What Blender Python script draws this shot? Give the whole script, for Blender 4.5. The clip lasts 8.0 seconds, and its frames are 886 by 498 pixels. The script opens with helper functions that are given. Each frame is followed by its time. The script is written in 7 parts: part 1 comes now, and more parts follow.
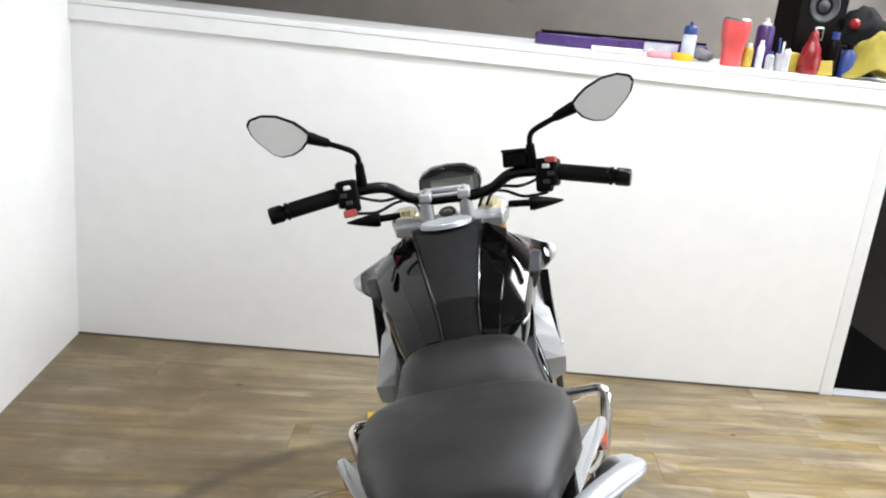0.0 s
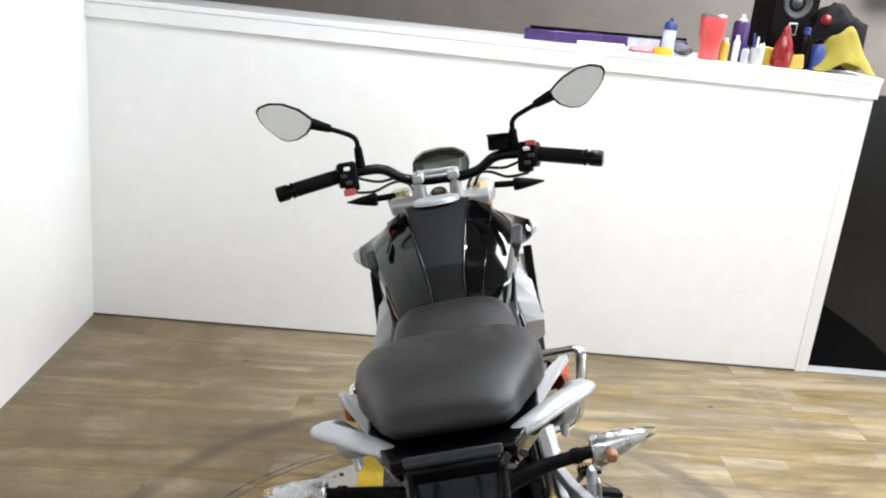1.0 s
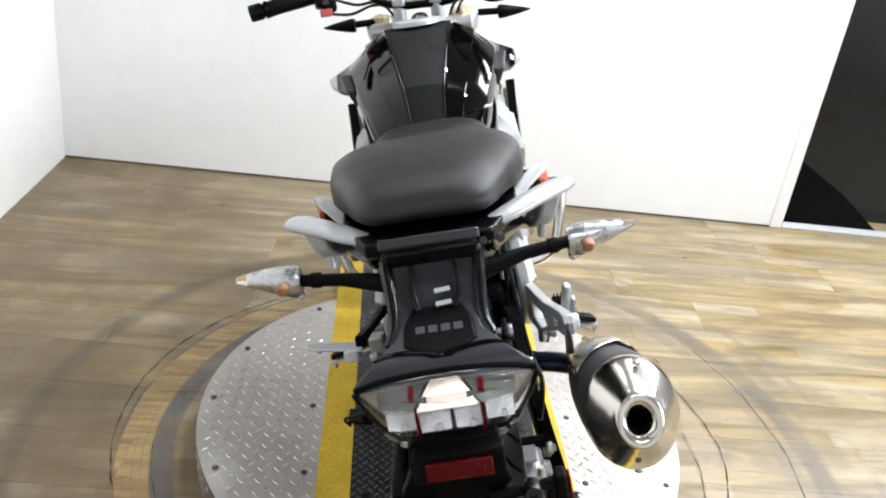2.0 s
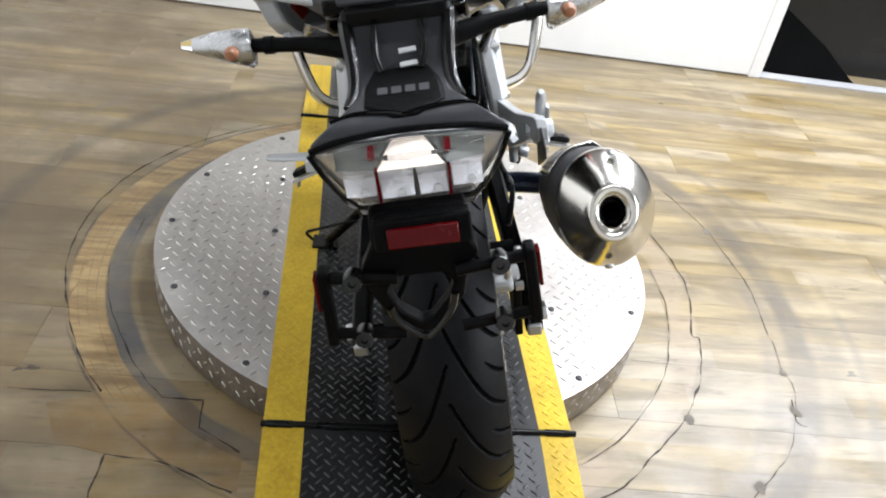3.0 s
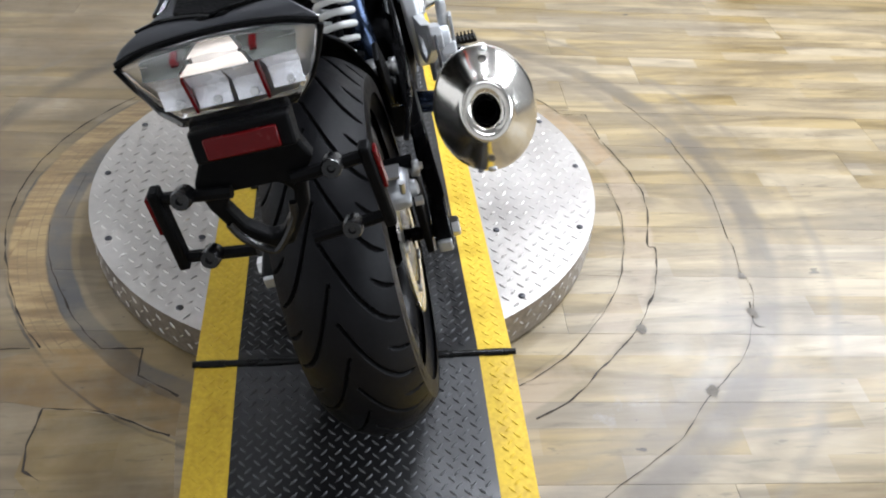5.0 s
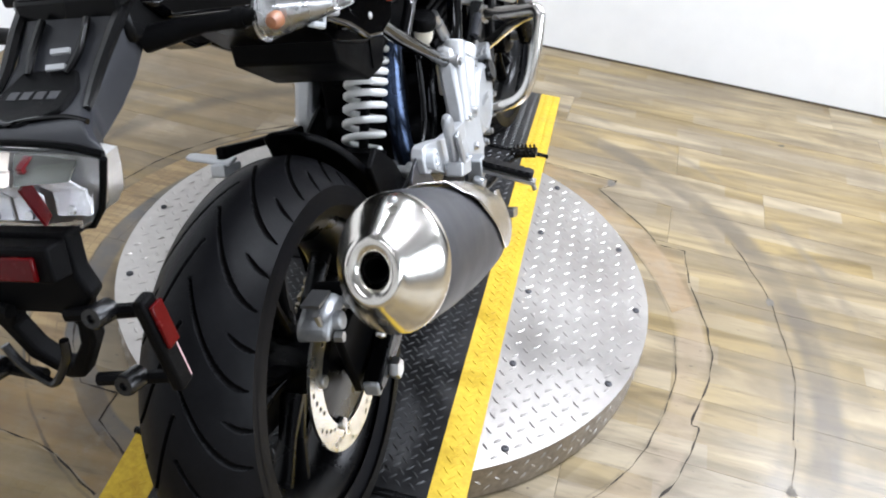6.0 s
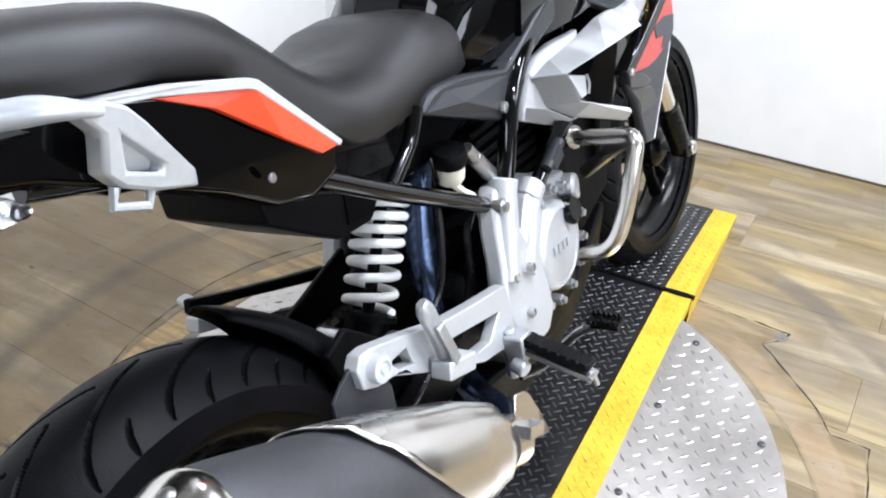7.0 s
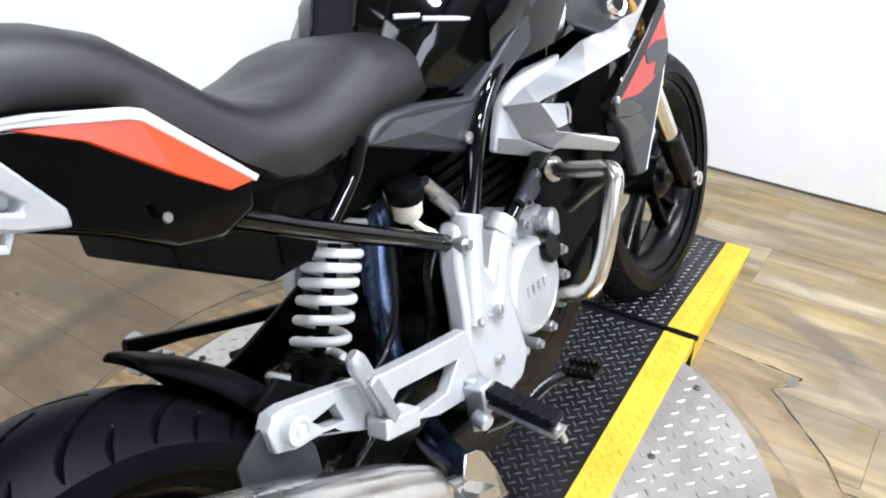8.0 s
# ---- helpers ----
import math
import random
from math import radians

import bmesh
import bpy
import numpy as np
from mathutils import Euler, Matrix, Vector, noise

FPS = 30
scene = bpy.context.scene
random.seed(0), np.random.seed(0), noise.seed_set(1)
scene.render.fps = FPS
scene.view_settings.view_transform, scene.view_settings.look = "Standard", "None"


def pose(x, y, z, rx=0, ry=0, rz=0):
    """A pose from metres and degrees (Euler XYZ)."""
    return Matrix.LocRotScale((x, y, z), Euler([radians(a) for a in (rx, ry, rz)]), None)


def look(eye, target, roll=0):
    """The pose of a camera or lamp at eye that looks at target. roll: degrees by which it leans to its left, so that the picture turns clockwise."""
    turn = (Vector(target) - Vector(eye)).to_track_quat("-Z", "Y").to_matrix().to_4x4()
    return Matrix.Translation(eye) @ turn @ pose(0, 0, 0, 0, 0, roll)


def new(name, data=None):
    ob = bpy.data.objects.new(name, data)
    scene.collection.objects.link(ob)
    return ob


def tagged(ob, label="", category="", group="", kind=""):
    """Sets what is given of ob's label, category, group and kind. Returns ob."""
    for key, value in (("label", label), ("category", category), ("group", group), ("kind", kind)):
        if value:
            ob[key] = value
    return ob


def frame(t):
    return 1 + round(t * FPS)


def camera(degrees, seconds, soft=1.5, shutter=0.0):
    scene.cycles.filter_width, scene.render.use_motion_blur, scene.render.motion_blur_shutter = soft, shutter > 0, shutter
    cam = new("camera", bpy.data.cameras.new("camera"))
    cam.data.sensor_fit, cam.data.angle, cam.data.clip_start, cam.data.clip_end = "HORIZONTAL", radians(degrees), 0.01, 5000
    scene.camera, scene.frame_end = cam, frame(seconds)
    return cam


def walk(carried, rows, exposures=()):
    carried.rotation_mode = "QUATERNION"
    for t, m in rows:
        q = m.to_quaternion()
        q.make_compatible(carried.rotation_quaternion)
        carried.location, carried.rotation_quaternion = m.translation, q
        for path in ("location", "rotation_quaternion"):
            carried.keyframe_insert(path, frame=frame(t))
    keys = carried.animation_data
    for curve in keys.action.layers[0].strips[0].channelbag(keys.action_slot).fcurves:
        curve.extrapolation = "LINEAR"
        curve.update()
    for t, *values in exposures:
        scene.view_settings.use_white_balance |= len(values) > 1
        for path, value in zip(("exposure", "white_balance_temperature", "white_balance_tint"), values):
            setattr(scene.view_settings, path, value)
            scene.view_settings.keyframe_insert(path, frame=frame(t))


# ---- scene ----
cam = camera(57.4, 8.0, soft=2.0)
PATH = [
    (0, (-0.251, -0.788, 1.463), (-0.118, 1.106, 0.834), 4.9),
    (0.5, (-0.256, -0.933, 1.498), (-0.129, 0.975, 0.912), 5.9),
    (0.7, (-0.250, -0.955, 1.492), (-0.121, 0.953, 0.910), 5.5),
    (1, (-0.237, -0.979, 1.473), (-0.105, 0.913, 0.837), 4.8),
    (1.2, (-0.231, -0.981, 1.455), (-0.064, 0.89, 0.767), 5.7),
    (2.3, (-0.22, -0.997, 1.327), (0.003, 0.715, 0.317), 7.5),
    (2.5, (-0.215, -0.996, 1.302), (0.043, 0.672, 0.229), 8.1),
    (3, (-0.203, -0.995, 1.234), (0.091, 0.6, 0.064), 10.0),
    (3.5, (-0.193, -0.999, 1.183), (0.162, 0.478, -0.119), 12.0),
    (4, (-0.192, -1.0, 1.148), (0.197, 0.403, -0.223), 12.3),
    (4.5, (-0.185, -1.011, 1.17), (0.204, 0.385, -0.208), 10.7),
    (5, (-0.019, -1.009, 1.196), (0.224, 0.509, -0.084), 4.3),
    (5.2, (0.091, -1.026, 1.213), (0.183, 0.568, 0.009), 5.7),
    (6.3, (0.356, -0.671, 1.241), (-0.024, 0.861, 0.013), 2.5),
    (6.5, (0.394, -0.593, 1.22), (-0.149, 0.899, 0.004), -1.6),
    (7, (0.483, -0.333, 1.198), (-0.306, 1.114, 0.065), 0.4),
    (7.5, (0.543, -0.22, 1.186), (-0.312, 1.195, 0.06), -1.6),
    (8, (0.526, -0.215, 1.17), (-0.35, 1.218, 0.084), -0.4),
]
walk(cam, [(t, look(eye, target, roll)) for t, eye, target, roll in PATH], exposures=[(0.0, -0.10, 6420, 10), (1.0, -0.02, 6420, 10), (2.5, 0.28, 6280, 10), (3.5, 0.28, 6200, 11), (4.5, 0.20, 6100, 11), (5.2, 0.14, 6040, 11), (6.5, 0.22, 5980, 12), (8.0, 0.30, 6020, 12)])

# ---- world and lights ----
world = bpy.data.worlds.new("world")
scene.world = world
world.use_nodes = True
wbg = world.node_tree.nodes["Background"]
wbg.inputs[0].default_value = (0.75, 0.8, 0.9, 1)
wbg.inputs[1].default_value = 0.03


def area_lamp(name, m, sx, sy, power, col):
    la = bpy.data.lights.new(name, "AREA")
    la.shape, la.size, la.size_y, la.energy, la.color = "RECTANGLE", sx, sy, power, col
    ob = new(name, la)
    ob.matrix_world = m
    return ob


# unseen ceiling lamps; the last, behind the camera, is an added fill
LAMPS = [(x, 2.30, 0.90, 0.90, 80) for x in (2.1, 3.3)] + [(x, y, 0.13, 0.13, p) for x, y, p in ((-0.75, 1.3, 5), (0.35, 1.30, 27), (0.75, 0.5, 36), (1.40, 0.5, 14))] + [(0.0, -1.7, 1.3, 0.4, 13)]
for lx, ly, sx, sy, pw in LAMPS:
    area_lamp("ceiling_and_fill_lamp", pose(lx, ly, 2.62), sx, sy, pw, (0.955, 0.972, 1.0))

# added soft light from the right, set in an assumed, unseen side window
area_lamp("assumed_window_light", look((4.19, -0.9, 1.6), (0.0, -0.9, 1.3)), 3.7, 1.3, 130, (0.93, 0.97, 1.0))

# ---- materials ----


def mat(name, col, rough=0.5, metal=0.0, var=0.12, scale=6.0, bump=0.0, bscale=300.0, coat=0.0, rvar=0.08, col2=None, world_space=False, spec=0.5):
    m = bpy.data.materials.new(name)
    m.use_nodes = True
    nt = m.node_tree
    b = nt.nodes["Principled BSDF"]
    b.inputs["Metallic"].default_value = metal
    b.inputs["Coat Weight"].default_value = coat
    b.inputs["Specular IOR Level"].default_value = spec
    b.inputs["Coat Roughness"].default_value = 0.06
    if world_space:
        src = nt.nodes.new("ShaderNodeNewGeometry").outputs["Position"]
    else:
        src = nt.nodes.new("ShaderNodeTexCoord").outputs["Object"]
    n1 = nt.nodes.new("ShaderNodeTexNoise")
    n1.inputs["Scale"].default_value, n1.inputs["Detail"].default_value = scale, 6
    n2 = nt.nodes.new("ShaderNodeTexNoise")
    n2.inputs["Scale"].default_value, n2.inputs["Detail"].default_value = scale * 9, 4
    nt.links.new(src, n1.inputs["Vector"])
    nt.links.new(src, n2.inputs["Vector"])
    add = nt.nodes.new("ShaderNodeMath")
    add.operation = "ADD"
    nt.links.new(n1.outputs["Fac"], add.inputs[0])
    nt.links.new(n2.outputs["Fac"], add.inputs[1])
    mr = nt.nodes.new("ShaderNodeMapRange")
    mr.inputs[1].default_value, mr.inputs[2].default_value = 0.65, 1.35
    nt.links.new(add.outputs[0], mr.inputs[0])
    mx = nt.nodes.new("ShaderNodeMix")
    mx.data_type = "RGBA"
    c2 = col2 if col2 else tuple(min(1, c * (1 + var)) for c in col)
    c1 = col if col2 else tuple(c * (1 - var) for c in col)
    mx.inputs[6].default_value, mx.inputs[7].default_value = (*c1, 1), (*c2, 1)
    nt.links.new(mr.outputs[0], mx.inputs[0])
    nt.links.new(mx.outputs[2], b.inputs["Base Color"])
    mr2 = nt.nodes.new("ShaderNodeMapRange")
    mr2.inputs[1].default_value, mr2.inputs[2].default_value = 0.3, 0.7
    mr2.inputs[3].default_value, mr2.inputs[4].default_value = max(0.02, rough - rvar), min(1, rough + rvar)
    nt.links.new(n1.outputs["Fac"], mr2.inputs[0])
    nt.links.new(mr2.outputs[0], b.inputs["Roughness"])
    if bump > 0:
        n3 = nt.nodes.new("ShaderNodeTexNoise")
        n3.inputs["Scale"].default_value, n3.inputs["Detail"].default_value = bscale, 3
        nt.links.new(src, n3.inputs["Vector"])
        bp = nt.nodes.new("ShaderNodeBump")
        bp.inputs["Strength"].default_value, bp.inputs["Distance"].default_value = bump, 0.002
        nt.links.new(n3.outputs["Fac"], bp.inputs["Height"])
        nt.links.new(bp.outputs[0], b.inputs["Normal"])
    return m


M_WALL = mat("white_wall_paint", (0.86, 0.86, 0.85), 0.45, var=0.03, scale=1.5, bump=0.06, bscale=120)
M_TRIM = mat("white_trim_paint", (0.82, 0.82, 0.82), 0.35, var=0.03, scale=3)
M_GREYTRIM = mat("grey_trim", (0.42, 0.42, 0.43), 0.5)
M_SHOP = mat("dark_grey_wall_paint", (0.11, 0.108, 0.105), 0.7, var=0.08, scale=1.2)
M_BACK = mat("taupe_wall_paint", (0.155, 0.140, 0.125), 0.7, var=0.10, scale=1.0, col2=(0.21, 0.185, 0.160))
M_CEIL = mat("ceiling_paint", (0.20, 0.20, 0.20), 0.8, var=0.05)
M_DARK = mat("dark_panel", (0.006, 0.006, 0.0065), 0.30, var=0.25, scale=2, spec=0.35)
# darker copy of the deck aluminium; the rim's shade is in its colour
M_RIM = mat("shaded_aluminium_rim", (0.33, 0.300, 0.265), 0.42, metal=0.9, var=0.3, scale=9)
M_SUB = mat("dark_subfloor", (0.09, 0.07, 0.05), 0.8)
M_ALU = mat("aluminium_tread_plate", (0.50, 0.475, 0.445), 0.36, metal=0.96, var=0.10, scale=5, bump=0.2, bscale=500, rvar=0.08)
M_RAMPB = mat("black_tread_plate_paint", (0.0045, 0.0045, 0.005), 0.36, var=0.5, scale=7, bump=0.2, bscale=350, rvar=0.08, spec=0.42)
M_RAMPT = mat("worn_black_tread_bars", (0.055, 0.055, 0.057), 0.34, metal=0.5, var=0.6, scale=9)
M_RAMPY = mat("yellow_tread_plate_paint", (0.46, 0.295, 0.015), 0.58, var=0.22, scale=14, bump=0.1, bscale=300, col2=(0.68, 0.475, 0.038), spec=0.3)
M_STEEL = mat("screw_steel", (0.5, 0.5, 0.5), 0.35, metal=1.0)
M_RUBBER = mat("tyre_rubber", (0.0042, 0.0042, 0.005), 0.42, var=0.3, scale=14, bump=0.20, bscale=700, spec=0.10)
# darker copy of the tyre rubber puts the grooves' shade into colour
M_GROOVE = mat("shaded_groove_rubber", (0.002, 0.002, 0.002), 0.9, spec=0.05)
M_GLOSS = mat("gloss_black_paint", (0.0012, 0.0012, 0.0014), 0.06, var=0.1, coat=0.05, rvar=0.02, spec=0.35)
M_SATIN = mat("satin_black_paint", (0.002, 0.002, 0.0022), 0.28, var=0.2, scale=12, spec=0.16)
M_PLAST = mat("black_textured_plastic", (0.0024, 0.0024, 0.0027), 0.44, var=0.25, scale=20, bump=0.35, bscale=900, spec=0.06)
M_GREY = mat("grey_satin_plastic", (0.026, 0.027, 0.031), 0.36, var=0.12, scale=10, bump=0.15, bscale=900, spec=0.35)
M_PAD = mat("tank_pad_plastic", (0.009, 0.009, 0.0092), 0.48, var=0.12, scale=30, bump=0.5, bscale=1400, spec=0.15)
M_SEAT = mat("seat_vinyl", (0.0085, 0.0076, 0.0073), 0.43, var=0.15, scale=16, bump=0.22, bscale=1300, spec=0.5)
M_SILVER = mat("silver_paint", (0.46, 0.465, 0.47), 0.45, metal=0.12, var=0.05, scale=12)
M_GRAB = mat("grey_cast_paint", (0.50, 0.52, 0.54), 0.38, metal=0.35, var=0.08, scale=12)
M_CAST = mat("cast_aluminium_paint", (0.50, 0.51, 0.52), 0.40, metal=0.42, var=0.06, scale=18, bump=0.2, bscale=500)
M_ENG = mat("engine_case_aluminium", (0.40, 0.41, 0.42), 0.40, metal=0.7, var=0.12, scale=22, bump=0.2, bscale=500)
M_BLKENG = mat("engine_black", (0.002, 0.002, 0.0022), 0.45, var=0.4, scale=20, spec=0.04)
M_CHROME = mat("polished_stainless", (0.80, 0.77, 0.71), 0.20, metal=1.0, var=0.05, scale=6, rvar=0.05)
M_SHIELD = mat("brushed_stainless", (0.70, 0.68, 0.65), 0.24, metal=1.0, var=0.05, scale=10, rvar=0.06)
M_MUFF = mat("muffler_grey_coating", (0.055, 0.055, 0.060), 0.50, metal=0.3, var=0.12, scale=14)
M_BAR = mat("crash_bar_stainless", (0.72, 0.69, 0.64), 0.22, metal=1.0, var=0.05)
M_PIPE = mat("blued_header_steel", (0.05, 0.07, 0.12), 0.25, metal=0.9, var=0.4, scale=14)
M_WHITE = mat("white_spring_paint", (0.80, 0.80, 0.78), 0.32, var=0.04, scale=20)
M_RED = mat("red_panel_paint", (0.60, 0.048, 0.008), 0.34, var=0.06, coat=0.08, spec=0.3)
M_REFL = mat("red_reflector", (0.075, 0.0010, 0.002), 0.22, var=0.15, scale=120, coat=0.1, spec=0.12)
M_GOLD = mat("gold_anodised", (0.75, 0.45, 0.10), 0.25, metal=1.0)
M_PALEG = mat("pale_gold_cap", (0.82, 0.74, 0.52), 0.32, metal=0.7)
M_SEMI = mat("semi_gloss_black", (0.003, 0.003, 0.0034), 0.20, var=0.2, scale=14, bump=0.12, bscale=700, spec=0.45)
M_REDSW = mat("dull_red_switch", (0.40, 0.06, 0.055), 0.45)
M_ORANGE = mat("amber_plastic", (0.30, 0.125, 0.06), 0.35)
M_BEZEL = mat("dull_bezel", (0.085, 0.09, 0.08), 0.35, var=0.08)
M_LCD = mat("lcd_screen", (0.24, 0.255, 0.22), 0.15, var=0.04, coat=1.0)
M_DISC = mat("brake_disc_steel", (0.62, 0.60, 0.55), 0.28, metal=1.0, bump=0.2, bscale=400)
M_MIRROR = mat("mirror_silver", (0.86, 0.87, 0.87), 0.02, metal=1.0, var=0.0, rvar=0.0)
M_CREAM = mat("reservoir_plastic", (0.75, 0.70, 0.58), 0.4)
M_REFLECT = mat("lamp_reflector_chrome", (0.88, 0.88, 0.88), 0.38, metal=1.0, var=0.05, scale=20)
M_DECALR = mat("faded_red_decal", (0.36, 0.05, 0.04), 0.42, var=0.1, scale=40)
M_WARM = mat("warm_grey_plastic", (0.035, 0.032, 0.028), 0.35, var=0.12, scale=14)
M_DECAL = mat("white_decal", (0.75, 0.75, 0.75), 0.3, var=0.03)
M_BRASSY = mat("chain_steel", (0.30, 0.27, 0.20), 0.4, metal=0.9, var=0.3, scale=40)


def clear_plastic(name, tint, rough=0.06, ior=1.35):
    m = bpy.data.materials.new(name)
    m.use_nodes = True
    nt = m.node_tree
    b = nt.nodes["Principled BSDF"]
    b.inputs["Base Color"].default_value = (*tint, 1)
    b.inputs["Transmission Weight"].default_value = 1.0
    b.inputs["IOR"].default_value = ior
    b.inputs["Coat Weight"].default_value = 0.5
    b.inputs["Coat Roughness"].default_value = 0.05
    n = nt.nodes.new("ShaderNodeTexNoise")
    n.inputs["Scale"].default_value = 60
    mr = nt.nodes.new("ShaderNodeMapRange")
    mr.inputs[3].default_value, mr.inputs[4].default_value = rough * 0.6, rough * 1.6
    nt.links.new(n.outputs["Fac"], mr.inputs[0])
    nt.links.new(mr.outputs[0], b.inputs["Roughness"])
    return m


M_LENS = clear_plastic("clear_lens_plastic", (0.98, 0.98, 0.99), 0.05, 1.12)
M_LENSC = clear_plastic("clear_indicator_plastic", (0.98, 0.98, 0.98), 0.04)


def floor_material(name="vinyl_plank", stain=None, amount=0.0):
    """Vinyl planks: grain along each board, board-to-board tint, and scrape rings round the turntable."""
    m = bpy.data.materials.new(name)
    m.use_nodes = True
    nt = m.node_tree
    N, K = nt.nodes.new, nt.links.new
    b = nt.nodes["Principled BSDF"]
    geo = N("ShaderNodeNewGeometry")
    oi = N("ShaderNodeObjectInfo")

    def math(op, a, c=None, d=None):
        n = N("ShaderNodeMath")
        n.operation = op
        for i, v in enumerate((a, c, d)):
            if v is None:
                continue
            if isinstance(v, (int, float)):
                n.inputs[i].default_value = v
            else:
                K(v, n.inputs[i])
        return n.outputs[0]

    def mix(f, a, c):
        n = N("ShaderNodeMix")
        n.data_type = "RGBA"
        if isinstance(f, (int, float)):
            n.inputs[0].default_value = f
        else:
            K(f, n.inputs[0])
        for i, v in ((6, a), (7, c)):
            if isinstance(v, tuple):
                n.inputs[i].default_value = (*v, 1)
            else:
                K(v, n.inputs[i])
        return n.outputs[2]

    def ramp(v, lo, hi, a=0.0, c=1.0):
        n = N("ShaderNodeMapRange")
        n.interpolation_type = "SMOOTHSTEP"
        n.inputs[1].default_value, n.inputs[2].default_value = lo, hi
        n.inputs[3].default_value, n.inputs[4].default_value = a, c
        K(v, n.inputs[0])
        return n.outputs[0]

    off = N("ShaderNodeCombineXYZ")
    K(math("MULTIPLY", oi.outputs["Random"], 37.0), off.inputs[0])
    K(math("MULTIPLY", oi.outputs["Random"], 53.0), off.inputs[1])
    va = N("ShaderNodeVectorMath")
    K(geo.outputs["Position"], va.inputs[0])
    K(off.outputs[0], va.inputs[1])
    mp = N("ShaderNodeMapping")
    mp.inputs["Scale"].default_value = (1.7, 13.0, 1.0)
    K(va.outputs[0], mp.inputs["Vector"])

    def noise_tex(vec, scale, detail=6, rough=0.6, dist=0.0):
        n = N("ShaderNodeTexNoise")
        n.inputs["Scale"].default_value, n.inputs["Detail"].default_value = scale, detail
        n.inputs["Roughness"].default_value, n.inputs["Distortion"].default_value = rough, dist
        K(vec, n.inputs["Vector"])
        return n.outputs["Fac"]

    # three printed strips to a board, each with a tint of its own
    tc = N("ShaderNodeTexCoord")
    so_ = N("ShaderNodeSeparateXYZ")
    K(tc.outputs["Object"], so_.inputs[0])
    row = math("FLOOR", math("MULTIPLY", math("ADD", so_.outputs[1], 0.091), 16.48))
    hop = math("ADD", math("MULTIPLY", row, 0.37), math("MULTIPLY", oi.outputs["Random"], 9.0))
    cell = math("FLOOR", math("ADD", math("MULTIPLY", so_.outputs[0], 2.6), hop))
    cv = N("ShaderNodeCombineXYZ")
    K(row, cv.inputs[0])
    K(cell, cv.inputs[1])
    K(math("MULTIPLY", oi.outputs["Random"], 71.0), cv.inputs[2])
    wn = N("ShaderNodeTexWhiteNoise")
    K(cv.outputs[0], wn.inputs["Vector"])
    strip = wn.outputs["Value"]
    grain = noise_tex(mp.outputs[0], 1.0, 5, 0.55, 1.1)
    fine = noise_tex(mp.outputs[0], 5.5, 6, 0.7)
    blot = noise_tex(geo.outputs["Position"], 2.6, 5, 0.6)
    pos = geo.outputs["Position"]
    sepw = N("ShaderNodeSeparateXYZ")
    K(pos, sepw.inputs[0])
    c = mix(ramp(grain, 0.30, 0.70), (0.150, 0.110, 0.055), (0.350, 0.268, 0.138))
    c = mix(ramp(fine, 0.38, 0.72, 0.0, 0.30), c, (0.300, 0.245, 0.145))
    tint = N("ShaderNodeHueSaturation")
    K(math("ADD", math("ADD", math("MULTIPLY", oi.outputs["Random"], 0.09), math("MULTIPLY", strip, 0.20)), 0.84), tint.inputs["Value"])
    K(math("ADD", math("MULTIPLY", strip, -0.42), 1.16), tint.inputs["Saturation"])
    K(c, tint.inputs["Color"])
    c = tint.outputs[0]
    mg = N("ShaderNodeMapping")
    mg.inputs["Scale"].default_value = (1.0, 7.0, 1.0)
    K(pos, mg.inputs["Vector"])
    c = mix(ramp(noise_tex(mg.outputs[0], 1.0, 5, 0.6, 0.5), 0.44, 0.66, 0.0, 0.70), c, (0.165, 0.132, 0.086))
    c = mix(ramp(blot, 0.52, 0.70, 0.0, 0.50), c, (0.135, 0.102, 0.060))
    # brown dirt, with the left side's dimmer light painted into the same blotches
    dirt_and_dim = math("MULTIPLY", ramp(noise_tex(pos, 1.7, 6, 0.65), 0.42, 0.64, 0.0, 0.42), ramp(math("ADD", sepw.outputs[0], math("MULTIPLY", noise_tex(pos, 3.0, 4), 0.5)), 0.0, 0.75, 1.0, 0.12))
    dirt_and_dim = math("MULTIPLY", dirt_and_dim, ramp(sepw.outputs[1], 0.05, 0.40, 1.0, 0.42))
    c = mix(dirt_and_dim, c, (0.125, 0.084, 0.036))
    # far-left grime plus the dim light there, both put into colour
    grime_and_dim = math("MULTIPLY", ramp(sepw.outputs[0], -0.95, -0.25, 1.0, 0.0), ramp(sepw.outputs[1], 0.0, 0.40))
    c = mix(math("MULTIPLY", grime_and_dim, ramp(noise_tex(pos, 2.2, 6, 0.65), 0.32, 0.60, 0.05, 0.78)), c, (0.112, 0.077, 0.036))
    # rings scraped round the turntable
    sub = N("ShaderNodeVectorMath")
    sub.operation = "SUBTRACT"
    K(pos, sub.inputs[0])
    sub.inputs[1].default_value = (0.0, 0.595, 0.0)
    ln = N("ShaderNodeVectorMath")
    ln.operation = "LENGTH"
    K(sub.outputs[0], ln.inputs[0])
    sep = N("ShaderNodeSeparateXYZ")
    K(sub.outputs[0], sep.inputs[0])
    rad = math("ADD", ln.outputs["Value"], math("MULTIPLY", math("SUBTRACT", noise_tex(pos, 7.0, 4), 0.5), 0.02))

    def band(r0, r1, soft=0.006):
        return math("MULTIPLY", ramp(rad, r0 - soft, r0 + soft), ramp(rad, r1 - soft, r1 + soft, 1.0, 0.0))

    left = ramp(sep.outputs[0], -0.05, 0.12, 1.0, 0.0)
    right = math("SUBTRACT", 1.0, left)
    patchy = ramp(noise_tex(pos, 5.0, 5), 0.35, 0.62)
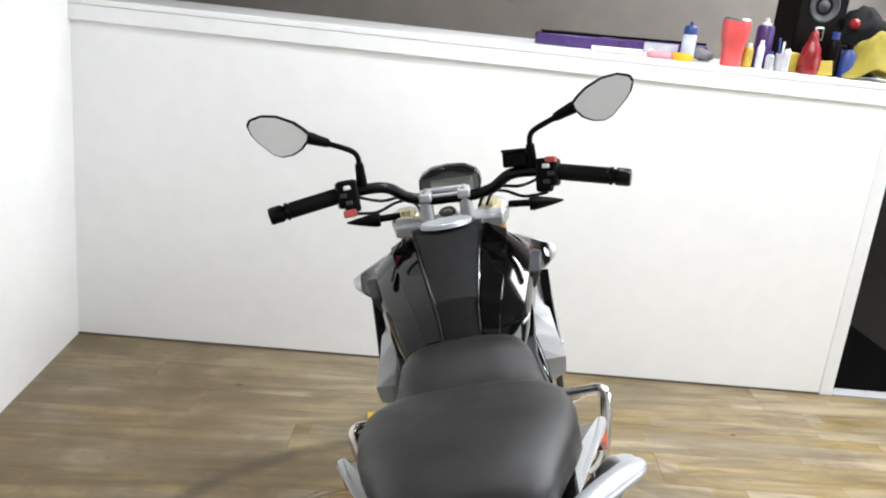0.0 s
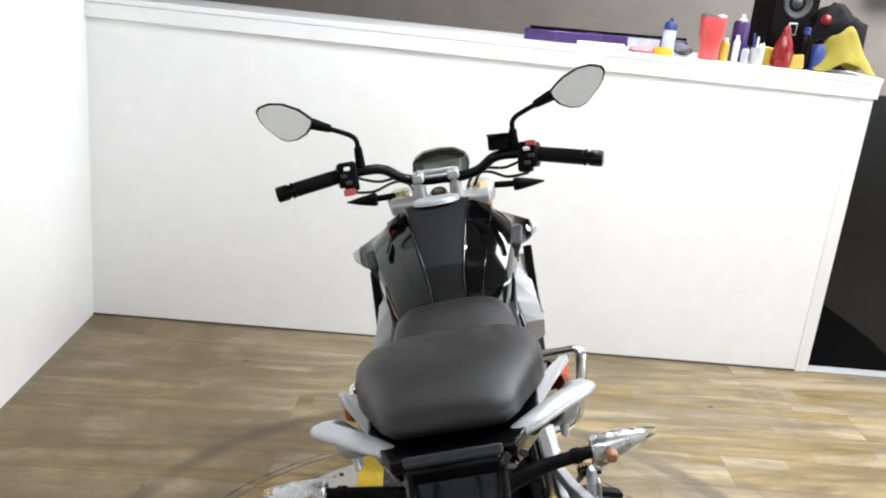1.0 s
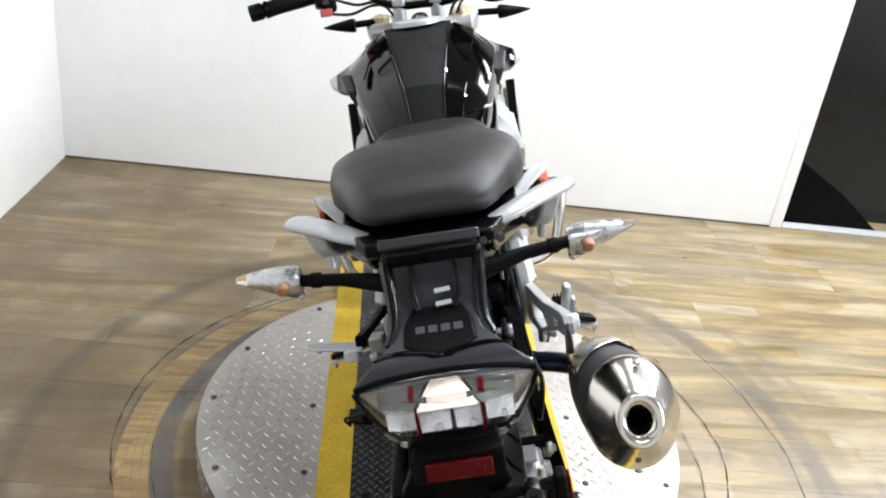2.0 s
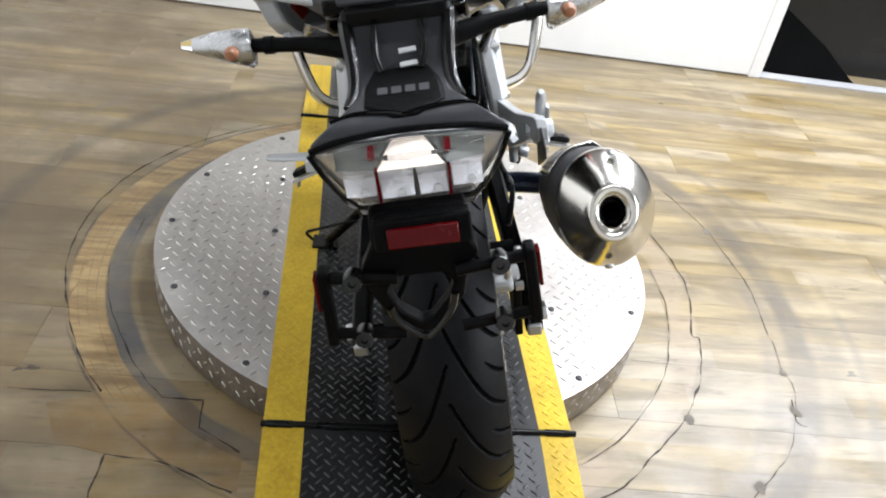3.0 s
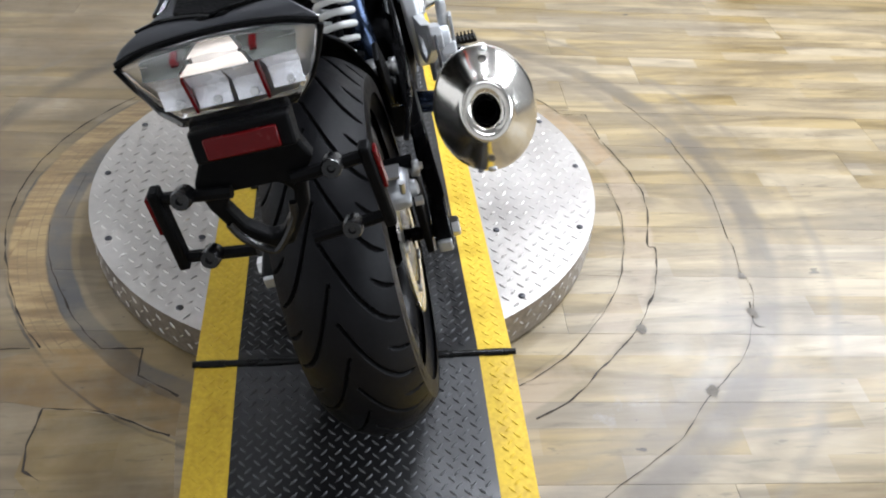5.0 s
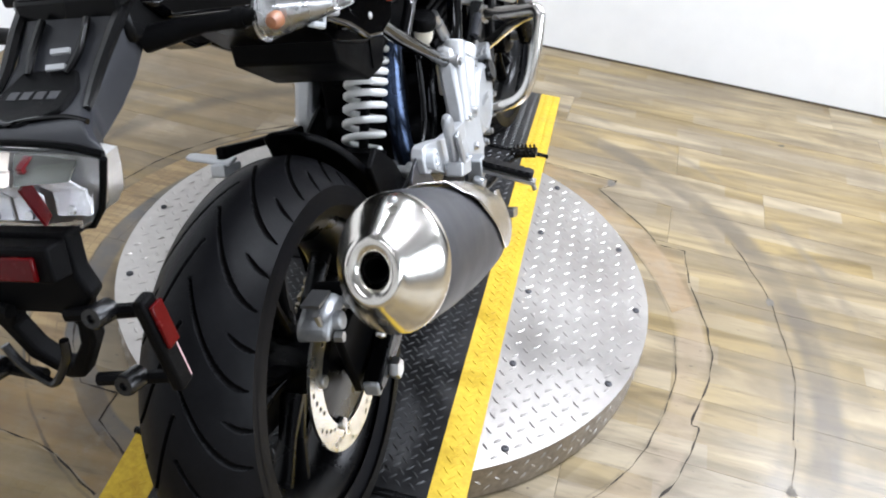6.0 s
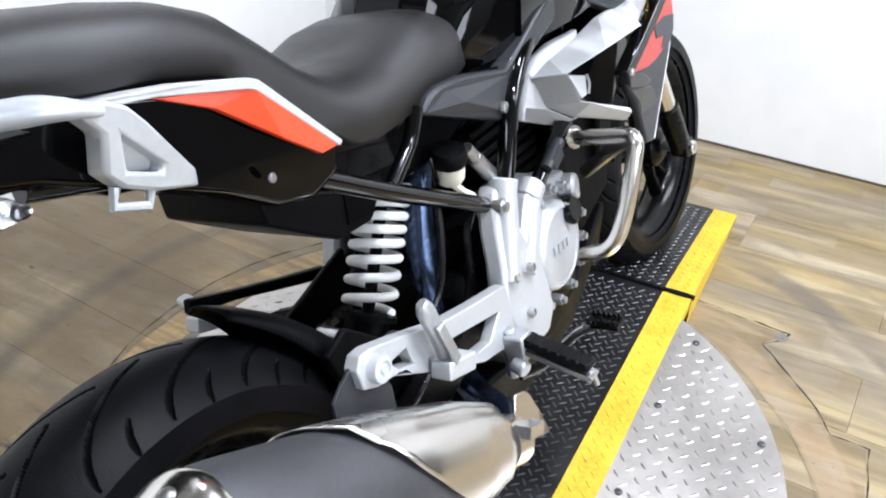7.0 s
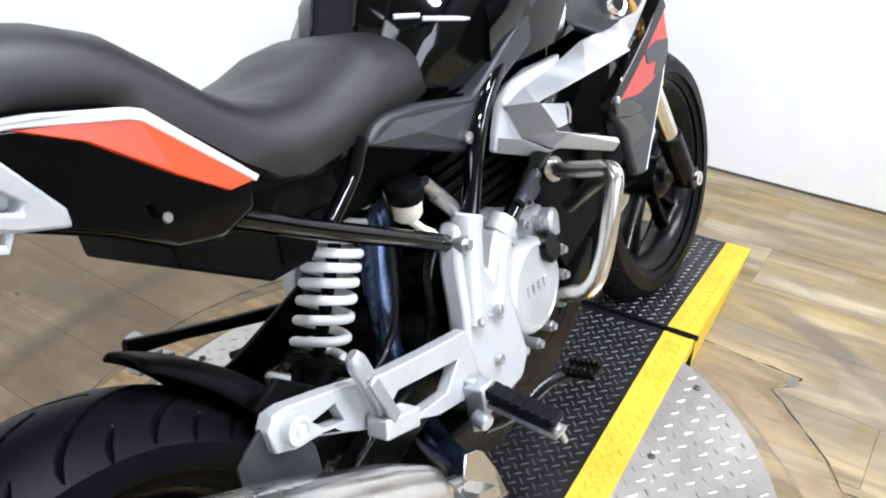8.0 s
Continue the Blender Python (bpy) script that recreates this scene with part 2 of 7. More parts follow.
    ringc = mix(ramp(noise_tex(mp.outputs[0], 2.2, 5, 0.6), 0.35, 0.65), (0.185, 0.115, 0.048), (0.36, 0.255, 0.115))
    lane = math("MULTIPLY", math("SUBTRACT", ln.outputs["Value"], 0.69), 53.3)
    seam_r = ramp(math("ABSOLUTE", math("SUBTRACT", math("FRACT", lane), 0.5)), 0.42, 0.48)
    turn = math("ADD", math("MULTIPLY", math("ARCTAN2", sep.outputs[1], sep.outputs[0]), 9.0), math("MULTIPLY", math("FLOOR", lane), 0.37))
    seam_a = ramp(math("ABSOLUTE", math("SUBTRACT", math("FRACT", turn), 0.5)), 0.465, 0.49)
    ringc = mix(math("MULTIPLY", math("MAXIMUM", seam_r, seam_a), ramp(noise_tex(pos, 14.0, 3), 0.35, 0.60, 0.1, 0.75)), ringc, (0.14, 0.095, 0.045))
    c = mix(math("MULTIPLY", math("MULTIPLY", band(0.69, 0.765), math("MULTIPLY", left, ramp(sepw.outputs[1], 0.10, 0.17))), ramp(noise_tex(pos, 11.0, 5, 0.7), 0.3, 0.6, 0.70, 1.0)), c, ringc)
    c = mix(math("MULTIPLY", math("MULTIPLY", band(0.640, 0.688, 0.004), left), math("ADD", math("MULTIPLY", patchy, 0.55), 0.40)), c, (0.078, 0.078, 0.080))
    c = mix(math("MULTIPLY", math("MULTIPLY", band(0.672, 0.738), right), math("MULTIPLY", patchy, 0.55)), c, (0.33, 0.255, 0.175))
    c = mix(math("MULTIPLY", math("MULTIPLY", band(0.955, 1.025, 0.018), right), math("ADD", math("MULTIPLY", patchy, 0.40), 0.45)), c, (0.105, 0.086, 0.064))
    c = mix(math("MULTIPLY", band(1.125, 1.15, 0.012), math("MULTIPLY", patchy, 0.6)), c, (0.15, 0.125, 0.09))
    c = mix(math("MULTIPLY", math("MULTIPLY", band(0.895, 0.945, 0.012), right), math("ADD", math("MULTIPLY", patchy, 0.35), 0.15)), c, (0.14, 0.115, 0.085))
    c = mix(math("MULTIPLY", math("MULTIPLY", band(0.975, 1.030, 0.022), left), math("ADD", math("MULTIPLY", patchy, 0.40), 0.40)), c, (0.070, 0.054, 0.034))
    c = mix(math("MULTIPLY", math("MULTIPLY", band(0.83, 0.975, 0.03), left), math("MULTIPLY", patchy, 0.45)), c, (0.115, 0.078, 0.038))
    c = mix(math("MULTIPLY", band(1.03, 1.10, 0.02), math("MULTIPLY", ramp(noise_tex(pos, 3.3, 5), 0.42, 0.6), 0.45)), c, (0.115, 0.090, 0.055))
    for r0, w, f in ((0.768, 0.0028, 0.8), (0.688, 0.0018, 0.6), (0.665, 0.0018, 0.3)):
        side = left if r0 in (0.768, 0.688) else right
        c = mix(math("MULTIPLY", math("MULTIPLY", band(r0 - w, r0 + w, 0.0015), side), math("MULTIPLY", patchy, f)), c, (0.035, 0.033, 0.032))
    # worn brown ground near the ramp foot
    foot = math("MULTIPLY", ramp(sep.outputs[1], -0.55, -0.42, 1.0, 0.0), ramp(ln.outputs["Value"], 0.75, 1.1, 1.0, 0.2))
    c = mix(math("MULTIPLY", math("MULTIPLY", foot, left), math("MULTIPLY", ramp(noise_tex(pos, 4.2, 6), 0.36, 0.56), 0.40)), c, (0.215, 0.155, 0.082))
    c = mix(math("MULTIPLY", foot, ramp(noise_tex(pos, 6.0, 6, 0.7), 0.60, 0.72, 0.0, 0.5)), c, (0.25, 0.25, 0.25))
    # short dark scuffs along the boards
    ms = N("ShaderNodeMapping")
    ms.inputs["Scale"].default_value = (9.0, 60.0, 1.0)
    K(pos, ms.inputs["Vector"])
    c = mix(ramp(noise_tex(ms.outputs[0], 1.0, 5, 0.6, 0.4), 0.57, 0.72, 0.0, 0.45), c, (0.075, 0.058, 0.036))
    mc = N("ShaderNodeMapping")
    mc.inputs["Scale"].default_value = (11.0, 22.0, 1.0)
    K(pos, mc.inputs["Vector"])
    c = mix(math("MULTIPLY", ramp(noise_tex(mc.outputs[0], 1.0, 3, 0.5), 0.70, 0.73, 0.0, 0.85), ramp(noise_tex(pos, 1.3, 2), 0.45, 0.60)), c, (0.045, 0.037, 0.028))
    # specks
    c = mix(ramp(noise_tex(pos, 42.0, 3, 0.7), 0.68, 0.75, 0.0, 0.75), c, (0.07, 0.06, 0.05))
    if stain:
        mm = N("ShaderNodeMix")
        mm.data_type, mm.blend_type = "RGBA", "MULTIPLY"
        K(ramp(noise_tex(pos, 8.0, 7, 0.7), 0.36, 0.60, 0.10 * amount, amount), mm.inputs[0])
        K(c, mm.inputs[6])
        mm.inputs[7].default_value = (*stain, 1)
        c = mm.outputs[2]
    K(c, b.inputs["Base Color"])
    K(ramp(noise_tex(pos, 9.0, 5), 0.3, 0.7, 0.29, 0.40), b.inputs["Roughness"])
    b.inputs["Specular IOR Level"].default_value = 0.42
    bp = N("ShaderNodeBump")
    bp.inputs["Strength"].default_value, bp.inputs["Distance"].default_value = 0.25, 0.001
    K(fine, bp.inputs["Height"])
    K(bp.outputs[0], b.inputs["Normal"])
    return m


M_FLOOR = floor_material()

# ---- geometry helpers ----


class Geo:
    """Collects vertices and faces, with a material slot for each face."""

    def __init__(self):
        self.v, self.f, self.m = [], [], []

    def add(self, vs, fs, mi=0):
        o = len(self.v)
        self.v += [tuple(p) for p in vs]
        self.f += [tuple(i + o for i in f) for f in fs]
        self.m += [mi] * len(fs)
        return self

    def turned(self, m):
        self.v = [tuple(m @ Vector(p)) for p in self.v]
        return self

    def mirrored(self):
        g = Geo()
        g.v = [(-x, y, z) for x, y, z in self.v]
        g.f = [tuple(reversed(f)) for f in self.f]
        g.m = list(self.m)
        return g


def box(cx, cy, cz, sx, sy, sz, rot=None, taper=1.0):
    vs = [(x * sx / 2 * (taper if z > 0 else 1), y * sy / 2 * (taper if z > 0 else 1), z * sz / 2) for z in (-1, 1) for y in (-1, 1) for x in (-1, 1)]
    if rot:
        e = Euler([radians(a) for a in rot]).to_matrix()
        vs = [e @ Vector(p) for p in vs]
    return [(p[0] + cx, p[1] + cy, p[2] + cz) for p in vs], [(0, 2, 3, 1), (4, 5, 7, 6), (0, 1, 5, 4), (2, 6, 7, 3), (0, 4, 6, 2), (1, 3, 7, 5)]


def smooth_path(pts, k=6):
    p = [Vector(q) for q in pts]
    if len(p) < 3:
        return p
    out = []
    for i in range(len(p) - 1):
        a, b, c, d = p[max(i - 1, 0)], p[i], p[i + 1], p[min(i + 2, len(p) - 1)]
        for j in range(k):
            t = j / k
            out.append(0.5 * (2 * b + (c - a) * t + (2 * a - 5 * b + 4 * c - d) * t * t + (3 * b - a - 3 * c + d) * t ** 3))
    out.append(p[-1])
    return out


def rounded_path(pts, r, k=5):
    """Straight runs with the corners rounded off."""
    p = [Vector(q) for q in pts]
    out = [p[0]]
    for i in range(1, len(p) - 1):
        a, b = (p[i - 1] - p[i]), (p[i + 1] - p[i])
        s = min(r, a.length * 0.45, b.length * 0.45)
        q0, q1 = p[i] + a.normalized() * s, p[i] + b.normalized() * s
        for j in range(k + 1):
            t = j / k
            out.append(q0 * (1 - t) ** 2 + p[i] * 2 * t * (1 - t) + q1 * t * t)
    out.append(p[-1])
    return out


def tube(pts, r, n=10, flat=None, up=(0, 0, 1)):
    """A tube along the points; r may be a list; flat=(a, b) scales its two half-axes."""
    p = [Vector(q) for q in pts]
    rs = list(r) if isinstance(r, (list, tuple)) else [r] * len(p)
    if len(rs) != len(p):
        rs = [rs[min(int(i / (len(p) - 1) * (len(rs) - 1)), len(rs) - 1)] * (1 - (i / (len(p) - 1) * (len(rs) - 1)) % 1)
              + rs[min(int(i / (len(p) - 1) * (len(rs) - 1)) + 1, len(rs) - 1)] * ((i / (len(p) - 1) * (len(rs) - 1)) % 1) for i in range(len(p))]
    fa, fb = flat if flat else (1, 1)
    d0 = (p[1] - p[0]).normalized()
    s = d0.cross(Vector(up))
    s = s.normalized() if s.length > 1e-4 else d0.orthogonal().normalized()
    vs = []
    for i, q in enumerate(p):
        d = (p[min(i + 1, len(p) - 1)] - p[max(i - 1, 0)]).normalized()
        s = (s - d * s.dot(d)).normalized()
        u = s.cross(d)
        for j in range(n):
            a = 2 * math.pi * (j + 0.5) / n
            vs.append(q + s * math.cos(a) * rs[i] * fa + u * math.sin(a) * rs[i] * fb)
    fs = [(i * n + j, i * n + (j + 1) % n, (i + 1) * n + (j + 1) % n, (i + 1) * n + j) for i in range(len(p) - 1) for j in range(n)]
    fs += [tuple(range(n - 1, -1, -1)), tuple(range((len(p) - 1) * n, len(p) * n))]
    return vs, fs


def lathe(profile, at, axis, n=32, sx=1.0, sy=1.0, a0=0.0, a1=360.0, up=(0, 0, 1)):
    """A turned body: profile of (radius, height along the axis). Caps close by a radius of 0."""
    w = Vector(axis).normalized()
    s = Vector(up).cross(w)
    s = s.normalized() if s.length > 1e-4 else w.orthogonal().normalized()
    u = w.cross(s)
    full = a1 - a0 >= 359.9
    k = n if full else n + 1
    vs = []
    for r, h in profile:
        for j in range(k):
            a = radians(a0 + (a1 - a0) * j / n)
            vs.append(Vector(at) + w * h + s * (r * sx * math.cos(a)) + u * (r * sy * math.sin(a)))
    fs = []
    for i in range(len(profile) - 1):
        for j in range(n):
            j2 = (j + 1) % k
            fs.append((i * k + j, i * k + j2, (i + 1) * k + j2, (i + 1) * k + j))
    return vs, fs


def loft(rings, closed=True, caps=True):
    n = len(rings[0])
    vs = [p for r in rings for p in r]
    fs = []
    for i in range(len(rings) - 1):
        for j in range(n if closed else n - 1):
            fs.append((i * n + j, i * n + (j + 1) % n, (i + 1) * n + (j + 1) % n, (i + 1) * n + j))
    if caps:
        fs += [tuple(range(n - 1, -1, -1)), tuple(range((len(rings) - 1) * n, len(rings) * n))]
    return vs, fs


def plate(poly, xf, th):
    """A plate from an outline of (y, z); xf gives the outer face's x, th its thickness inward."""
    f = xf if callable(xf) else (lambda y, z: xf)
    n = len(poly)
    vs = [(f(y, z), y, z) for y, z in poly] + [(f(y, z) - th, y, z) for y, z in poly]
    area = sum(poly[i][0] * poly[(i + 1) % n][1] - poly[(i + 1) % n][0] * poly[i][1] for i in range(n))
    a, b = tuple(range(n)), tuple(range(2 * n - 1, n - 1, -1))
    fs = [a, b] if area > 0 else [tuple(reversed(a)), tuple(reversed(b))]
    side = [(i, i + n, (i + 1) % n + n, (i + 1) % n) for i in range(n)]
    fs += side if area > 0 else [tuple(reversed(q)) for q in side]
    return vs, fs


def plate2(pts, faces, xf, th):
    """A plate with holes: outline points (y, z) and the faces between them, given thickness inward."""
    n = len(pts)
    vs = [(xf(y, z), y, z) for y, z in pts] + [(xf(y, z) - th, y, z) for y, z in pts]
    edges = {}
    for f in faces:
        for a, b in zip(f, f[1:] + f[:1]):
            k = (min(a, b), max(a, b))
            edges[k] = edges.get(k, 0) + 1
    fs = [tuple(f) for f in faces] + [tuple(i + n for i in reversed(f)) for f in faces]
    fs += [(a, b, b + n, a + n) for (a, b), c in edges.items() if c == 1]
    return vs, fs


def skin(verts, faces, th, inward=Vector((-1, 0, 0))):
    """A faceted panel: its faces and a copy of them set back by th, closed round the rim."""
    n = len(verts)
    vs_ = [Vector(p) for p in verts] + [Vector(p) + inward * th for p in verts]
    edges = {}
    for f in faces:
        for i, j in zip(f, f[1:] + f[:1]):
            edges[(min(i, j), max(i, j))] = edges.get((min(i, j), max(i, j)), 0) + 1
    fs_ = [tuple(f) for f in faces] + [tuple(i + n for i in reversed(f)) for f in faces]
    return vs_, fs_ + [(i, j, j + n, i + n) for (i, j), c in edges.items() if c == 1]


def disc(at, axis, r, th, n=20):
    return lathe([(0.0001, -th / 2), (r * 0.93, -th / 2), (r, -th / 2 + th * 0.15), (r, th / 2 - th * 0.15), (r * 0.93, th / 2), (0.0001, th / 2)], at, axis, n)


def mesh_of(name, geo, mats, angle=38.0):
    me = bpy.data.meshes.new(name)
    me.from_pydata([tuple(p) for p in geo.v], [], geo.f)
    for m in mats if isinstance(mats, (list, tuple)) else [mats]:
        me.materials.append(m)
    me.polygons.foreach_set("material_index", geo.m)
    me.update()
    bm = bmesh.new()
    bm.from_mesh(me)
    bmesh.ops.recalc_face_normals(bm, faces=bm.faces)
    bm.to_mesh(me)
    bm.free()
    me.shade_smooth()
    me.set_sharp_from_angle(angle=radians(angle))
    return me


def part(name, geo, mats, parent=None, label="", bevel=0.0, sub=0, angle=38.0):
    if isinstance(geo, tuple):
        geo = Geo().add(*geo)
    ob = new(name, mesh_of(name, geo, mats, angle))
    ob.parent = parent
    if label:
        ob["label"] = label
    if bevel:
        b = ob.modifiers.new("bevel", "BEVEL")
        b.width, b.segments, b.limit_method, b.angle_limit = bevel, 2, "ANGLE", radians(32)
    if sub:
        s = ob.modifiers.new("sub", "SUBSURF")
        s.levels = s.render_levels = sub
    return ob


def thing(name, geo, mats, label, category, group="", kind="", bevel=0.0, sub=0, at=None, angle=38.0):
    ob = part(name, geo, mats, None, "", bevel, sub, angle)
    if at is not None:
        ob.matrix_world = at
    return tagged(ob, label, category, group, kind)


def empty(name, label, category, m=None, group=""):
    ob = new(name)
    if m is not None:
        ob.matrix_world = m
    return tagged(ob, label, category, group)


# ---- the setting ----
WALL_A, WALL_B = Vector((-1.473, 2.252, 0)), Vector((1.518, 2.064, 0))
WDIR = (WALL_B - WALL_A).normalized()
WNRM = Vector((WDIR.y, -WDIR.x, 0))          # towards the room
WLEN = (WALL_B - WALL_A).length


def on_wall(s, out, z):
    """A point s metres along the half wall, out in front of it."""
    return WALL_A + WDIR * s + WNRM * out + Vector((0, 0, z))


def ledge_z(s):
    return 1.283 - 0.0215 * s


def wall_box(s0, s1, o0, o1, z0, z1):
    """z0, z1: numbers or functions of s."""
    f0 = z0 if callable(z0) else (lambda s: z0)
    f1 = z1 if callable(z1) else (lambda s: z1)
    vs = [on_wall(s, o, f(s)) for f in (f0, f1) for o in (o0, o1) for s in (s0, s1)]
    return vs, [(0, 2, 3, 1), (4, 5, 7, 6), (0, 1, 5, 4), (2, 6, 7, 3), (0, 4, 6, 2), (1, 3, 7, 5)]


fl = part("floor", (box(1.26, -0.22, -0.03, 6.0, 7.66, 0.05)), M_SUB)
tagged(fl, "worn oak-look vinyl plank floor with scraped rings", "floor", kind="structure")
thing("half_wall", wall_box(0, WLEN, -0.12, 0, 0, lambda s: ledge_z(s) - 0.002), M_WALL, "white painted half wall behind the turntable", "wall", kind="structure")
thing("ledge", wall_box(-0.02, WLEN + 0.065, -0.42, 0.018, lambda s: ledge_z(s), lambda s: ledge_z(s) + 0.022), M_TRIM, "white painted ledge board on the half wall", "ledge", kind="structure", bevel=0.002)
thing("trim", wall_box(0.0, WLEN + 0.062, 0.0, 0.016, lambda s: ledge_z(s) - 0.056, lambda s: ledge_z(s) - 0.001), M_TRIM, "white fascia board under the ledge", "trim", kind="structure", bevel=0.002)
thing("trim", wall_box(WLEN, WLEN + 0.052, -0.12, 0.005, 0, lambda s: ledge_z(s) - 0.057), M_TRIM, "white corner post at the end of the half wall", "trim", kind="structure", bevel=0.002)
# dark strip set proud of the wall; it draws the gap's shade
thing("baseboard", wall_box(0, WLEN, 0.0, 0.004, 0, 0.007), M_SUB, "thin dark strip standing for the shaded gap under the half wall", "baseboard", kind="structure")
thing("threshold", wall_box(WLEN + 0.053, WLEN + 1.5, -0.05, 0.008, 0, 0.009), M_GREYTRIM, "grey threshold strip at the dark doorway", "threshold", kind="structure", bevel=0.002)
# left wall, leaning in a little
lw = [(-1.473, 2.27, 0), (-1.62, -4.0, 0), (-1.375, 2.27, 2.75), (-1.52, -4.0, 2.75)]
thing("wall_west", Geo().add([*lw, *[(x - 0.12, y, z) for x, y, z in lw]], [(0, 1, 3, 2), (5, 4, 6, 7), (0, 2, 6, 4), (1, 5, 7, 3), (2, 3, 7, 6), (0, 4, 5, 1)]), M_WALL, "white painted side wall", "wall", kind="structure")
thing("wall_north", box(0.6, 3.55, 1.375, 5.4, 0.12, 2.75), M_BACK, "taupe grey wall beyond the half wall", "wall", kind="structure")
# unseen wall, kept dark so that gloss black parts reflect dark
g = Geo()
for y0, y1, z0, z1 in ((-4.0, -2.8, 0, 2.75), (1.0, 4.4, 0, 2.75), (-2.8, 1.0, 0, 0.9), (-2.8, 1.0, 2.3, 2.75)):
    g.add(*box(4.2, (y0 + y1) / 2, (z0 + z1) / 2, 0.12, y1 - y0, z1 - z0))
thing("wall_east", g, M_SHOP, "unseen far side wall, its dark grey and its window assumed", "wall", kind="structure")
# unseen window, added to house the light from the right
win = empty("assumed_window_1", "assumed unseen white-framed window, added for light from the right", "window", pose(4.14, -0.9, 1.6))
tagged(win, kind="structure")
for y in (-1.88, 0.0, 1.88):
    part("window_frame", box(0.02, y, 0, 0.05, 0.05, 1.40), M_TRIM, win)
for z in (-0.68, 0.68):
    part("window_frame", box(0.02, 0, z, 0.046, 3.80, 0.05), M_TRIM, win)
part("window_sill", box(-0.05, 0, -0.715, 0.14, 3.90, 0.03), M_TRIM, win, bevel=0.004)
thing("wall_south", box(1.3, -4.0, 1.375, 5.9, 0.12, 2.75), M_WALL, "plain white wall closing the room", "wall", kind="structure")
# unseen ceiling; assumed dark to cut bounce light and reflections
thing("ceiling", box(1.2, -0.2, 2.81, 6.6, 8.2, 0.12), M_CEIL, "plain unseen ceiling, its dark grey assumed", "ceiling", kind="structure")
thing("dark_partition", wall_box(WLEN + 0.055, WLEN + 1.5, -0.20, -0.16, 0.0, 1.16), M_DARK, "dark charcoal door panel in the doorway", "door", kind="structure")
# near-black wedge body at the foot of the door panel
thing("dark_wedge", Geo().add([on_wall(WLEN + 0.06, -0.155, 0.004), on_wall(WLEN + 0.5, -0.155, 0.004), on_wall(WLEN + 0.5, -0.02, 0.004), on_wall(WLEN + 0.06, -0.05, 0.004), on_wall(WLEN + 0.06, -0.155, 0.30), on_wall(WLEN + 0.36, -0.155, 0.12), on_wall(WLEN + 0.5, -0.155, 0.012)],
      [(0, 3, 2, 1), (0, 1, 6, 5, 4), (0, 4, 3), (3, 4, 5), (3, 5, 6, 2), (1, 2, 6)]), mat("flat_near_black", (0.0012, 0.0012, 0.0012), 0.8, spec=0.05), "near-black wedge shape in the dark doorway", "wedge")
# a housing for each lamp, the added fill lamp too
for lx, ly, sx, sy, pw in LAMPS:
    cl = empty("ceiling_light", "white ceiling light, unseen and placed to fit the lighting", "ceiling light", pose(lx, ly, 2.65), "ceiling lights")
    part("housing", box(0, 0, 0.055, sx + 0.08, sy + 0.08, 0.10), M_TRIM, cl, bevel=0.005)

# ---- turntable and ramp ----
CY, RDISC, RAMP_W, ZT = 0.595, 0.583, 0.575, 0.090
YF = 1.185                                    # far joint; the near joint is at y = 0


def lozenges(cells, size, height, normal_at=None):
    """Raised tread bars: cells of (x, y, z, angle); each a low lens of eight triangles."""
    vs, fs = [], []
    a, w = size
    for x, y, z, ang in cells:
        c, s = math.cos(ang), math.sin(ang)
        o = len(vs)
        for px, py, pz in ((-a, 0, 0), (-a * 0.45, -w, 0), (a * 0.45, -w, 0), (a, 0, 0), (a * 0.45, w, 0), (-a * 0.45, w, 0), (-a * 0.55, 0, height), (a * 0.55, 0, height)):
            vs.append((x + c * px - s * py, y + s * px + c * py, z + pz))
        fs += [(o, o + 1, o + 6), (o + 1, o + 2, o + 7, o + 6), (o + 2, o + 3, o + 7), (o + 3, o + 4, o + 7), (o + 4, o + 5, o + 6, o + 7), (o + 5, o, o + 6)]
    return vs, fs


def ramp_z(y):
    if y < 0:
        return ZT + y * (ZT - 0.012) / 0.54
    if y > YF:
        return ZT - (y - YF) * (ZT - 0.012) / 0.54
    return ZT


